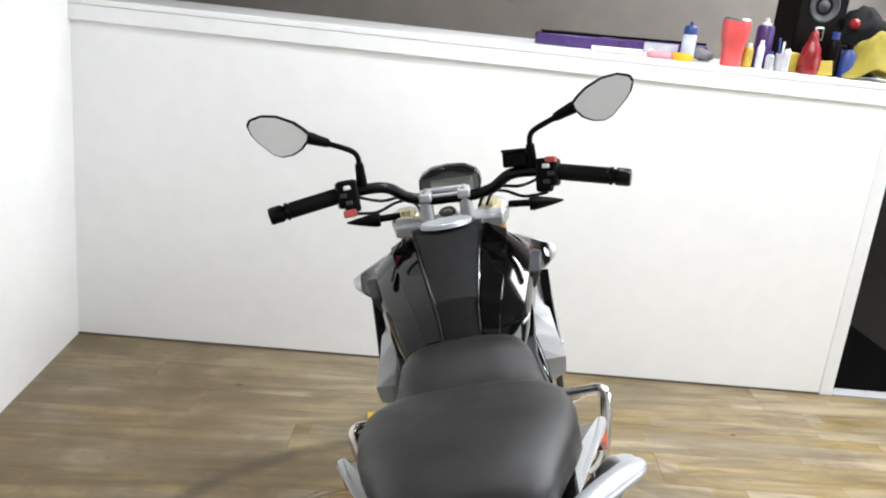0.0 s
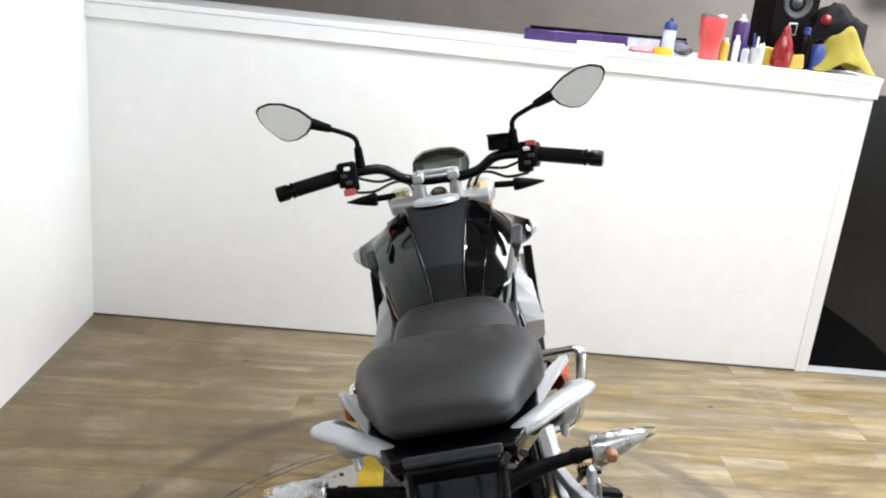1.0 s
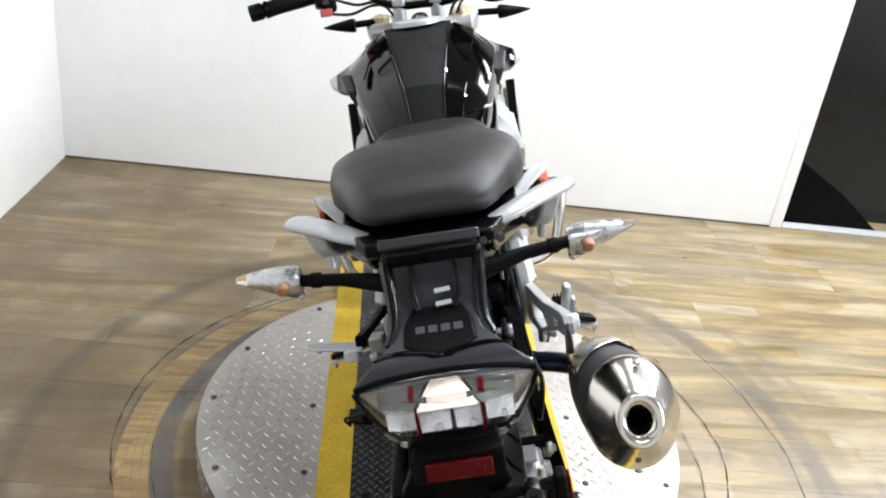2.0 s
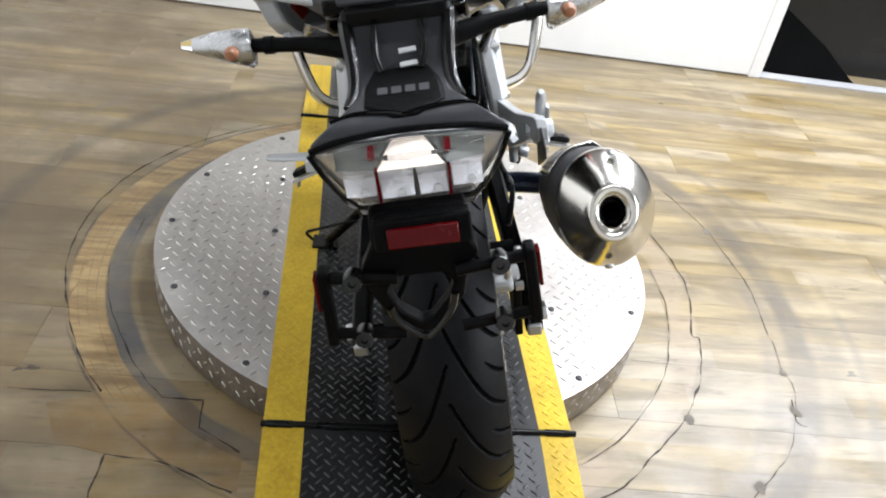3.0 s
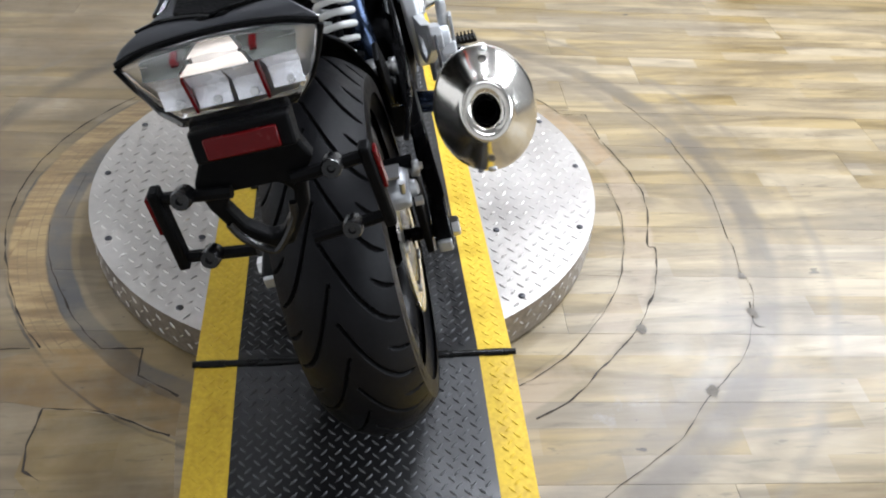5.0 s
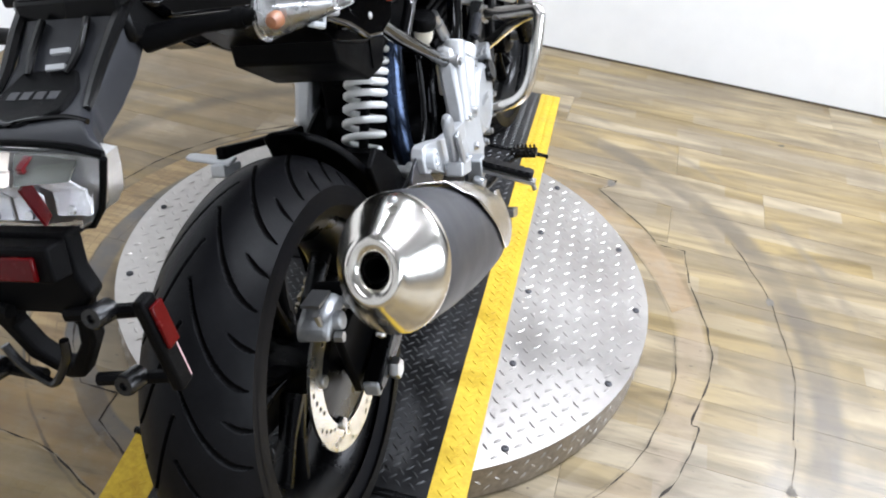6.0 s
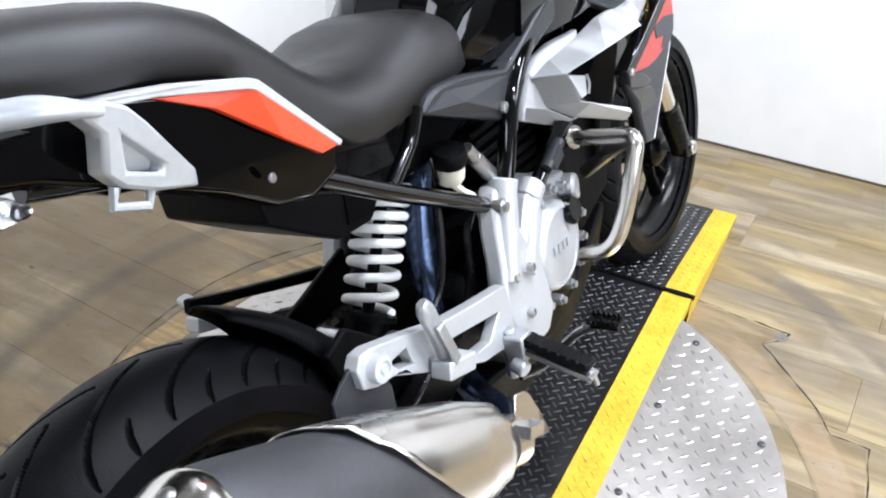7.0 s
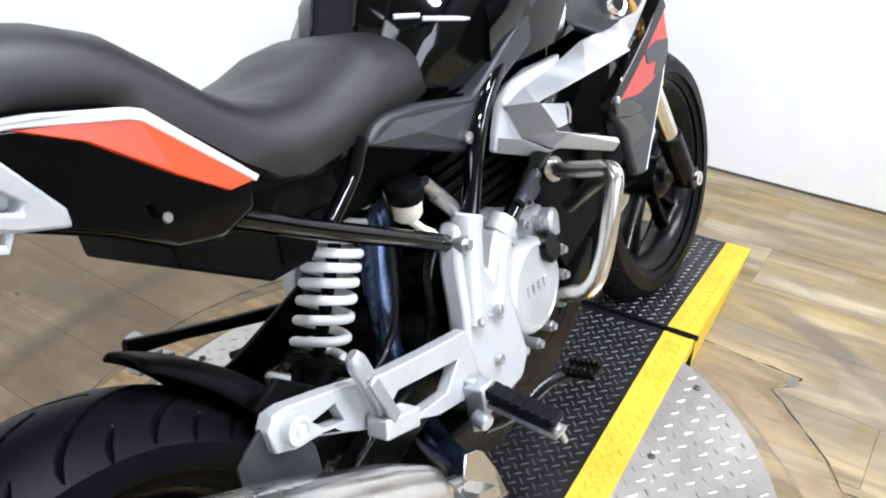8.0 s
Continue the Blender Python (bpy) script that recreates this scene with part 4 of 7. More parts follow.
def castings(mk, left):
    g = Geo().add(*plate([(0.486, 0.526), (0.500, 0.546), (0.520, 0.546), (0.534, 0.533), (0.524, 0.490), (0.533, 0.462), (0.556, 0.488), (0.574, 0.506), (0.592, 0.506), (0.614, 0.485), (0.594, 0.456), (0.557, 0.418), (0.569, 0.367), (0.576, 0.318), (0.551, 0.290), (0.506, 0.291),
                          (0.463, 0.330), (0.448, 0.365), (0.448, 0.404), (0.460, 0.452), (0.473, 0.498)], lambda y, z: 0.166 - 0.16 * max(0, z - 0.43), 0.032))
    cp = part("side_casting", mk(g), M_CAST, bike, "silver cast aluminium frame side plate", bevel=0.007)
    for y, z in ((0.474, 0.426), (0.518, 0.418), (0.498, 0.355)):
        gb = Geo().add(*lathe([(0.0001, 0.006), (0.0045, 0.006), (0.0050, 0.0085), (0.0065, 0.0085), (0.0078, 0.006), (0.0078, 0), (0.0001, 0)], (0.166, y, z), (1, 0, 0), 14))
        part("bolt", mk(gb), M_STEEL, cp, "steel socket bolt")
    for a_, b_, r_ in (((0.146, 0.522, 0.542), (0.156, 0.476, 0.420), 0.0185), ((0.146, 0.592, 0.496), (0.156, 0.520, 0.405), 0.0165)):
        part("rib", mk(Geo().add(*tube([a_, Vector(a_).lerp(Vector(b_), 0.5), b_], r_, 14, up=(1, 0, 0)))), M_CAST, cp)
    for y, z, dy, dz in ((0.519, 0.530, 0.010, 0.020), (0.592, 0.496, 0.016, 0.010)):
        part("collar", mk(Geo().add(*tube([(0.143, y - dy * 0.5, z - dz * 0.5), (0.145, y + dy, z + dz)], 0.0205, 16))), M_CAST, cp, bevel=0.003)
    arm_pts = [(0.450, 0.428), (0.360, 0.455), (0.275, 0.483), (0.194, 0.519), (0.136, 0.543), (0.118, 0.546), (0.107, 0.536), (0.108, 0.513), (0.130, 0.500), (0.160, 0.491), (0.218, 0.453), (0.353, 0.371), (0.412, 0.350), (0.455, 0.340),
               (0.418, 0.406), (0.291, 0.450), (0.258, 0.440), (0.316, 0.400), (0.378, 0.384), (0.160, 0.508), (0.195, 0.503), (0.202, 0.478), (0.174, 0.490), (0.214, 0.505), (0.206, 0.466)]
    arm_x = lambda y, z: 0.199 - 0.10 * (y - 0.11)
    if left:
        # a shorter bracket, carrying the footrest alone
        faces_ = [(0, 1, 15, 14), (1, 2, 16, 15), (2, 23, 24, 16)]
        arm_pts[14], arm_pts[15], arm_pts[16], arm_pts[24] = (0.448, 0.408), (0.360, 0.438), (0.280, 0.466), (0.208, 0.484)
    else:
        faces_ = [(0, 1, 15, 14), (1, 2, 16, 15), (2, 3, 20, 16), (16, 20, 21, 10), (3, 4, 19, 20), (4, 5, 6, 7, 19), (7, 8, 22, 19), (8, 9, 22), (9, 10, 21, 22), (16, 10, 11, 17), (17, 11, 12, 18), (18, 12, 13, 0, 14)]
    used = sorted({i for f in faces_ for i in f})
    h = Geo().add(*plate2([arm_pts[i] for i in used], [tuple(used.index(i) for i in f) for f in faces_], arm_x, 0.018))
    # the left casting is coloured black for the shade it stands in
    pb = part("passenger_peg_bracket", mk(h), M_BLKENG if left else M_CAST, bike, "left passenger footrest bracket, its shade painted black" if left else "silver cast passenger footrest bracket", bevel=0.004)
    if left:
        k = Geo().add(*loft([[(x, y - w, z + 0.004), (x, y - w, z + 0.010), (x, y + w, z + 0.010), (x, y + w, z + 0.004)] for x, y, z, w in ((0.182, 0.243, 0.455, 0.016), (0.205, 0.252, 0.453, 0.014), (0.285, 0.280, 0.446, 0.012), (0.296, 0.284, 0.445, 0.008))]))
    else:
        part("bush", mk(Geo().add(*lathe([(0.0001, 0.008), (0.0045, 0.008), (0.0055, 0.0055), (0.0085, 0.0055), (0.0095, 0.0075), (0.0140, 0.0060), (0.0150, 0.0030), (0.0150, -0.012), (0.0001, -0.012)], (0.203, 0.133, 0.522), (1, 0, 0), 24))), M_GRAB, pb, "pale rubber mounting bush")
        k = Geo().add(*tube([(0.200, 0.246, 0.446), (0.203, 0.238, 0.485), (0.205, 0.222, 0.535), (0.205, 0.219, 0.546)], [0.010, 0.0118, 0.0122, 0.008], 12, flat=(1.0, 0.75), up=(1, 0, 0)))
        k.add(*box(0.216, 0.234, 0.486, 0.006, 0.014, 0.060, rot=(17, 0, 0)))
    pg = part("passenger_peg", mk(k), M_ENG, bike, "grey folded passenger footrest" if not left else "grey passenger footrest folded out", bevel=0.003)
    part("pivot", mk(Geo().add(*box(0.204, 0.250, 0.445, 0.028, 0.055, 0.022, rot=(-20, 0, 0)))), M_CAST, pg, bevel=0.003)


both(castings)

# near-white base stands for ceiling light reflected in the lamp's chrome
M_CELL = mat("reflector_painted_bright", (0.86, 0.87, 0.90), 0.25, metal=0.15, var=0.06, scale=60)
M_PALEREF = mat("warm_lamp_reflector", (0.80, 0.70, 0.60), 0.35, metal=0.2, var=0.08, scale=60)
M_REFP = mat("faded_pink_reflector", (0.62, 0.40, 0.40), 0.3, var=0.1, scale=80)
M_BOWL = mat("grey_chrome_bowl", (0.58, 0.59, 0.60), 0.28, metal=1.0, var=0.15, scale=60)
# engine
eng = part("engine", Geo().add(*loft([[(x * k, y, z) for x, y, z in ((-0.12, a, c0), (0.12, a, c0), (0.145, a, (c0 + c1) / 2), (0.12, a, c1), (-0.12, a, c1), (-0.145, a, (c0 + c1) / 2))] for a, c0, c1, k in ((0.43, 0.30, 0.42, 0.8), (0.50, 0.24, 0.47, 0.95), (0.62, 0.215, 0.49, 1.0), (0.74, 0.225, 0.47, 0.95), (0.80, 0.27, 0.42, 0.7))])), M_BLKENG, bike, "black and silver single-cylinder engine", bevel=0.012)
for k in range(9):
    z = 0.46 + 0.018 * k
    part("cylinder_fin", box(0, 0.655 - 0.004 * k, z, 0.20 - 0.004 * (k % 2), 0.17 - 0.006 * (k % 2), 0.011), M_BLKENG, eng, bevel=0.002)
part("cylinder", box(0, 0.64, 0.53, 0.16, 0.13, 0.18), M_BLKENG, eng, "black finned cylinder")
part("cylinder_head", Geo().add(*box(0, 0.66, 0.66, 0.20, 0.20, 0.09)), M_BLKENG, eng, bevel=0.015)


def engine_cover(mk, left):
    c = (0.120, 0.630, 0.392)
    part("case_cover", mk(Geo().add(*lathe([(0.088, 0), (0.088, 0.014), (0.081, 0.020), (0.055, 0.022), (0.0001, 0.022)], c, (1, 0, 0), 40, sx=1.08, sy=0.98))), M_ENG, eng, "silver engine side case", bevel=0.003)
    cv = part("clutch_cover", mk(Geo().add(*lathe([(0.071, 0.020), (0.069, 0.038), (0.063, 0.045), (0.059, 0.046), (0.057, 0.0435), (0.0001, 0.0435)], c, (1, 0, 0), 48))), M_CAST, eng, "round silver clutch cover with raised marks")
    for k in range(4):
        part("raised_mark", mk(Geo().add(*box(0.165, 0.606 + 0.015 * k, 0.396 - 0.002 * k, 0.0025, 0.008, 0.014))), M_CAST, cv)
    for k in range(11):
        a = radians(-150 + 26 * k)
        y, z = c[1] + 0.096 * math.cos(a) * 1.02, c[2] + 0.090 * math.sin(a)
        part("case_bolt", mk(Geo().add(*tube([(0.132, y, z), (0.158, y, z)], 0.0085, 10)).add(*tube([(0.156, y, z), (0.164, y, z)], 0.0062, 6))), M_ENG, eng)


both(engine_cover)
g = Geo().add(*box(0.120, 0.668, 0.466, 0.05, 0.085, 0.050, rot=(-12, 0, 0))).add(*box(0.110, 0.625, 0.480, 0.05, 0.05, 0.05)).add(*tube([(0.12, 0.70, 0.455), (0.165, 0.71, 0.455)], 0.022, 14)).add(*box(0.128, 0.690, 0.480, 0.02, 0.035, 0.04))
part("water_pump", g, M_ENG, eng, "cast aluminium water pump housing", bevel=0.006)
part("oil_cap", Geo().add(*lathe([(0.022, 0), (0.024, 0.008), (0.019, 0.014), (0.0001, 0.014)], (0.161, 0.674, 0.431), (0.95, 0, 0.25), 12)), M_SATIN, eng, "black oil filler cap")
part("sump", Geo().add(*loft([[(-0.10, y, z), (0.10, y, z), (0.125, y, z2), (-0.125, y, z2)] for y, z, z2 in ((0.40, 0.20, 0.28), (0.55, 0.155, 0.25), (0.74, 0.165, 0.26), (0.90, 0.24, 0.34))])), M_PLAST, bike, "black plastic belly pan", bevel=0.008)
part("wire_bracket", tube(rounded_path([(-0.143, 0.200, 0.345), (-0.175, 0.200, 0.344), (-0.243, 0.200, 0.335), (-0.231, 0.200, 0.317)], 0.012), 0.0028, 8), M_SATIN, bike, "bent black wire bracket beside the rear wheel")
part("radiator", Geo().add(*box(0, 0.93, 0.55, 0.27, 0.04, 0.27, rot=(-18, 0, 0))), M_BLKENG, bike, "black radiator", bevel=0.006)
for sx in (1, -1):
    part("radiator_shroud", plate([(0.735, 0.600), (0.96, 0.580), (0.99, 0.47), (0.93, 0.36), (0.80, 0.33), (0.735, 0.44)], sx * 0.120 + (0.015 if sx < 0 else 0), 0.015), M_BLKENG, bike, "black plastic radiator side shroud", bevel=0.003)
part("airbox", Geo().add(*loft([[(-w, y, z0), (w, y, z0), (w, y, z1), (-w, y, z1)] for y, w, z0, z1 in ((0.33, 0.075, 0.60, 0.72), (0.48, 0.085, 0.60, 0.74), (0.62, 0.09, 0.64, 0.78), (0.90, 0.09, 0.66, 0.80))])), M_BLKENG, bike, "black airbox under the tank", bevel=0.01)
part("header_pipe", tube(smooth_path([(0.055, 0.60, 0.60), (0.05, 0.53, 0.63), (0.045, 0.475, 0.58), (0.045, 0.440, 0.46), (0.06, 0.42, 0.34), (0.11, 0.40, 0.28), (0.19, 0.35, 0.288), (0.238, 0.275, 0.323)], 8), 0.0215, 16), M_PIPE, bike, "blued steel exhaust header pipe")
part("engine_rear_plate", box(-0.02, 0.475, 0.47, 0.16, 0.03, 0.26), M_BLKENG, bike, bevel=0.005)
for z in (0.40, 0.45, 0.50, 0.55):
    part("cooling_rib", box(-0.01, 0.455, z, 0.12, 0.02, 0.006), M_BLKENG, bike)
part("wire_loom", tube(smooth_path([(0.115, 0.50, 0.54), (0.112, 0.465, 0.50), (0.110, 0.452, 0.43), (0.10, 0.42, 0.37), (0.085, 0.39, 0.33)]), 0.0055, 8), M_SATIN, bike, "black wiring hose")
part("wire_loom", tube(smooth_path([(0.112, 0.52, 0.53), (0.106, 0.475, 0.49), (0.100, 0.462, 0.41), (0.09, 0.43, 0.35)]), 0.0035, 8), M_GRAB, bike, "grey wiring hose")
part("caution_label", Geo().add(*box(0.052, 0.4555, 0.395, 0.030, 0.003, 0.040)), mat("yellow_label", (0.75, 0.58, 0.05), 0.5), bike, "small yellow caution label")
# brake reservoir and its hose
rs_ = part("brake_reservoir", Geo().add(*lathe([(0.0001, -0.026), (0.016, -0.026), (0.0195, -0.020), (0.0205, 0.004), (0.0001, 0.004)], (0.112, 0.457, 0.600), (0.25, -0.12, 1), 20)), M_CREAM, bike, "cream brake fluid reservoir with a black cap")
part("cap", Geo().add(*lathe([(0.0235, 0), (0.0245, 0.004), (0.0245, 0.017), (0.022, 0.021), (0.0001, 0.022)], (0.112, 0.457, 0.602), (0.25, -0.12, 1), 14)), M_PLAST, rs_, "black ribbed cap")
part("bracket", Geo().add(*box(0.100, 0.440, 0.600, 0.006, 0.016, 0.04, rot=(0, 0, 12))), M_SATIN, rs_, bevel=0.003)
part("hose", tube(smooth_path([(0.112, 0.455, 0.574), (0.115, 0.47, 0.555), (0.12, 0.49, 0.53), (0.118, 0.50, 0.46)]), 0.0055, 8), M_CREAM, rs_)
part("master_cylinder", Geo().add(*tube([(0.130, 0.476, 0.615), (0.130, 0.536, 0.540)], 0.0085, 12)).add(*tube([(0.130, 0.490, 0.595), (0.130, 0.520, 0.560)], 0.0110, 12)), M_STEEL, bike, "steel master cylinder")
part("clutch_cable_adjuster", Geo().add(*tube([(0.150, 0.700, 0.534), (0.152, 0.640, 0.514)], 0.0095, 12)).add(*box(0.155, 0.672, 0.520, 0.010, 0.034, 0.022, rot=(18, 0, 0))), M_GREY, bike, "grey clip on the frame tube")

# exhaust silencer
MA, MB = Vector((0.240, 0.275, 0.323)), Vector((0.233, -0.198, 0.569))
md, ML = (MB - MA).normalized(), (MB - MA).length
muf = part("silencer", Geo().add(*lathe([(0.024, 0.0), (0.026, 0.03), (0.050, 0.075), (0.060, 0.13), (0.070, 0.24), (0.0755, 0.36), (0.0762, 0.44), (0.0750, 0.470), (0.072, 0.478)], MA, md, 48, sx=0.86, sy=1.05)), M_MUFF, bike, "dark grey coated exhaust silencer", angle=60)
cap_prof = [(0.0750, 0.466), (0.0762, 0.471), (0.0752, 0.479), (0.0715, 0.486), (0.0620, 0.500), (0.0510, 0.5155), (0.0425, 0.527), (0.0380, 0.532), (0.0362, 0.5365), (0.032, 0.5385), (0.0240, 0.537), (0.0175, 0.530), (0.0165, 0.510), (0.016, 0.46)]
part("end_cap", Geo().add(*lathe(cap_prof, MA, md, 56, sx=0.86, sy=1.05)), M_CHROME, muf, "polished stainless cone end cap", angle=60)
part("outlet_pipe", Geo().add(*lathe([(0.0155, 0.44), (0.0155, 0.522), (0.0130, 0.524), (0.0115, 0.515), (0.0115, 0.44), (0.0001, 0.44)], MA, md, 28)), M_BLKENG, muf, "near-black outlet pipe inside the end cap")
for a in (80, 265):
    u = Vector((0, 0, 1)).cross(md).normalized()
    w = md.cross(u)
    n_ = u * math.cos(radians(a)) * 0.86 + w * math.sin(radians(a)) * 1.05
    p = MA + md * 0.501 + n_ * 0.0690
    part("rivet", Geo().add(*lathe([(0.006, 0), (0.0055, 0.003), (0.003, 0.0045), (0.0001, 0.0045)], p, (n_ + md * 0.4).normalized(), 12)), M_STEEL, muf)
hs = Geo()
vs, fs = [], []
NS_, NA_ = 22, 20
for i in range(NS_ + 1):
    k = i / NS_
    for j in range(NA_ + 1):
        q = j / NA_
        end = 0.36 - 0.20 * q ** 2.2
        s = 0.055 + (end - 0.055) * k
        r = np.interp(s, [0.03, 0.075, 0.13, 0.24, 0.36, 0.405], [0.030, 0.052, 0.062, 0.072, 0.0765, 0.078]) + 0.004 + 0.004 * math.exp(-((q - 0.45) / 0.05) ** 2) + 0.004 * math.exp(-((q - 0.62) / 0.05) ** 2)
        a = radians(150 - 165 * q)
        u = Vector((0, 0, 1)).cross(md).normalized()
        w = md.cross(u)
        vs.append(MA + md * s + u * r * 0.86 * math.cos(a) * 1.0 + w * r * 1.05 * math.sin(a))
for i in range(NS_):
    for j in range(NA_):
        fs.append((i * (NA_ + 1) + j, i * (NA_ + 1) + j + 1, (i + 1) * (NA_ + 1) + j + 1, (i + 1) * (NA_ + 1) + j))
sh = part("heat_shield", hs.add(vs, fs), M_SHIELD, muf, "brushed stainless heat shield with pressed ribs", angle=60)
so = sh.modifiers.new("thick", "SOLIDIFY")
so.thickness = 0.002
part("clamp", Geo().add(*lathe([(0.027, -0.005), (0.0315, -0.004), (0.0315, 0.030), (0.027, 0.031)], MA, md, 24)).add(*box(MA.x + 0.03, MA.y + 0.0, MA.z + 0.025, 0.022, 0.035, 0.014, rot=(-25, 0, 0))), M_SHIELD, muf, "stainless exhaust clamp")
part("pipe_shield", Geo().add(*plate([(0.279, 0.362), (0.298, 0.374), (0.318, 0.366), (0.334, 0.350), (0.342, 0.318), (0.338, 0.290), (0.300, 0.296), (0.276, 0.320)], lambda y, z: 0.250 + 0.010 * math.sin(70 * y) * math.cos(55 * z) - 0.25 * max(0, z - 0.36), 0.003)), M_SHIELD, bike, "crumpled stainless pipe shield", bevel=0.001)
part("silencer_hanger", plate([(0.116, 0.540), (0.140, 0.535), (0.158, 0.481), (0.156, 0.440), (0.071, 0.500), (0.074, 0.520), (0.090, 0.530)], 0.190, 0.004), M_GREY, bike, "grey silencer hanger plate", bevel=0.001)

# crash bars


def crash_bar(mk, left):
    g = Geo().add(*tube(rounded_path([(0.150, 0.752, 0.520), (0.225, 0.722, 0.532), (0.274, 0.700, 0.545), (0.262, 0.678, 0.460), (0.238, 0.660, 0.378), (0.165, 0.697, 0.340)], 0.062, 10), 0.0125, 16))
    g.add(*tube(rounded_path([(0.262, 0.712, 0.535), (0.215, 0.770, 0.500), (0.14, 0.80, 0.44)], 0.03), 0.0115, 14))
    cb = part("crash_bar", mk(g), M_BAR, bike, "brushed stainless engine crash bar")
    part("clamp_end", mk(Geo().add(*tube([(0.136, 0.757, 0.518), (0.153, 0.751, 0.521)], 0.019, 14))), M_BAR, cb)


both(crash_bar)

# rider pegs and pedal


def rider_peg(mk, left):
    g = Geo().add(*box(0.238, 0.431, 0.344, 0.098, 0.034, 0.012, rot=(-14, 17, 0)))
    pg = part("rider_peg", mk(g), M_RUBBER, bike, "black rubber rider footrest", bevel=0.004)
    for k in range(7):
        part("rib", mk(Geo().add(*box(0.200 + k * 0.0128, 0.4305, 0.3615 - k * 0.0039, 0.008, 0.031, 0.003, rot=(-14, 17, 0)))), M_RUBBER, pg)
    part("peg_plate", mk(Geo().add(*box(0.240, 0.427, 0.331, 0.100, 0.030, 0.006, rot=(-14, 17, 0))).add(*tube([(0.278, 0.435, 0.325), (0.284, 0.437, 0.296)], 0.0045, 8))), M_STEEL, pg, "steel footrest with feeler")
    part("peg_bracket", mk(Geo().add(*box(0.183, 0.425, 0.350, 0.030, 0.030, 0.040)).add(*tube([(0.17, 0.425, 0.375), (0.17, 0.42, 0.300)], 0.010, 10)).add(*tube([(0.18, 0.41, 0.33), (0.20, 0.405, 0.325)], 0.012, 10))), M_ENG, pg, bevel=0.004)


both(rider_peg)
pdl = part("brake_pedal", Geo().add(*tube(smooth_path([(0.178, 0.425, 0.300), (0.190, 0.48, 0.285), (0.205, 0.545, 0.290), (0.225, 0.575, 0.292)]), 0.007, 10, flat=(0.8, 1.3))), M_SATIN, bike, "black brake pedal")
g = Geo().add(*box(0.240, 0.580, 0.296, 0.052, 0.030, 0.008))
for k in range(6):
    for s in (-1, 1):
        g.add(*box(0.220 + k * 0.008, 0.580 + s * 0.012, 0.303, 0.004, 0.006, 0.010))
part("pedal_pad", g, M_SATIN, pdl, "toothed black pedal pad", bevel=0.001)
# side stand reaching the deck
part("side_stand", Geo().add(*tube([(-0.115, 0.47, 0.27), (-0.17, 0.50, 0.18), (-0.268, 0.53, 0.085)], [0.014, 0.012, 0.011], 12)).add(*box(-0.276, 0.535, 0.078, 0.06, 0.05, 0.010, rot=(0, 14.5, 0))), M_SATIN, bike, "black side stand", bevel=0.002)

# ---- seat and tail ----


def ring_over(y, hw, zt, zb, e=0.46, n=26, tuck=0.9):
    pts_ = []
    for j in range(n + 1):
        a = math.pi * j / n
        c, s = math.cos(a), math.sin(a)
        pts_.append((hw * math.copysign(abs(c) ** 0.62, c), y, zb + (zt - zb) * max(s, 0.0) ** e))
    pts_ += [(-hw * tuck, y, zb - 0.006), (hw * tuck, y, zb - 0.006)]
    return pts_


SEAT = [(-0.168, 0.052, 0.902, 0.895), (-0.160, 0.074, 0.912, 0.891), (-0.142, 0.086, 0.920, 0.887), (-0.105, 0.100, 0.926, 0.881), (-0.05, 0.119, 0.926, 0.868), (0.0, 0.133, 0.922, 0.855), (0.06, 0.139, 0.912, 0.846), (0.11, 0.137, 0.900, 0.832),
        (0.15, 0.134, 0.884, 0.810), (0.19, 0.131, 0.852, 0.774), (0.23, 0.130, 0.816, 0.736), (0.27, 0.131, 0.788, 0.706), (0.31, 0.133, 0.774, 0.696), (0.36, 0.132, 0.771, 0.698), (0.41, 0.129, 0.779, 0.702), (0.45, 0.126, 0.792, 0.704), (0.49, 0.122, 0.795, 0.704), (0.52, 0.116, 0.790, 0.703), (0.545, 0.109, 0.778, 0.704), (0.560, 0.101, 0.763, 0.707), (0.570, 0.088, 0.745, 0.714)]
seat = part("seat", loft([ring_over(*s) for s in SEAT]), M_SEAT, bike, "stepped dual seat in dark grey vinyl", angle=70)
part("seat_base", loft([[(-w, y, zb - 0.022), (w, y, zb - 0.022), (w, y, zb - 0.004), (-w, y, zb - 0.004)] for y, w, zb in [(-0.20, 0.075, 0.884), (-0.10, 0.112, 0.868), (0.05, 0.126, 0.848), (0.14, 0.122, 0.814), (0.24, 0.118, 0.724), (0.34, 0.118, 0.700), (0.48, 0.098, 0.718)]]), M_SATIN, bike, "black seat base", bevel=0.003)
part("tail_frame_cover", loft([[(-w, y, z0), (w, y, z0), (w * 0.95, y, z1), (-w * 0.95, y, z1)] for y, w, z0, z1 in [(-0.21, 0.060, 0.825, 0.872), (-0.10, 0.085, 0.805, 0.858), (0.0, 0.092, 0.792, 0.845), (0.05, 0.093, 0.770, 0.838), (0.10, 0.092, 0.736, 0.822), (0.165, 0.090, 0.684, 0.78), (0.25, 0.090, 0.650, 0.715), (0.38, 0.090, 0.630, 0.70)]]), M_SATIN, bike, "black tail underbody", bevel=0.006)
part("battery_box", loft([[(-0.075, y, z0), (0.085, y, z0), (0.085, y, z1), (-0.075, y, z1)] for y, z0, z1 in [(0.158, 0.659, 0.70), (0.20, 0.630, 0.70), (0.255, 0.593, 0.68), (0.315, 0.588, 0.68), (0.350, 0.62, 0.68)]]), M_PLAST, bike, "black plastic box under the tail", bevel=0.004)
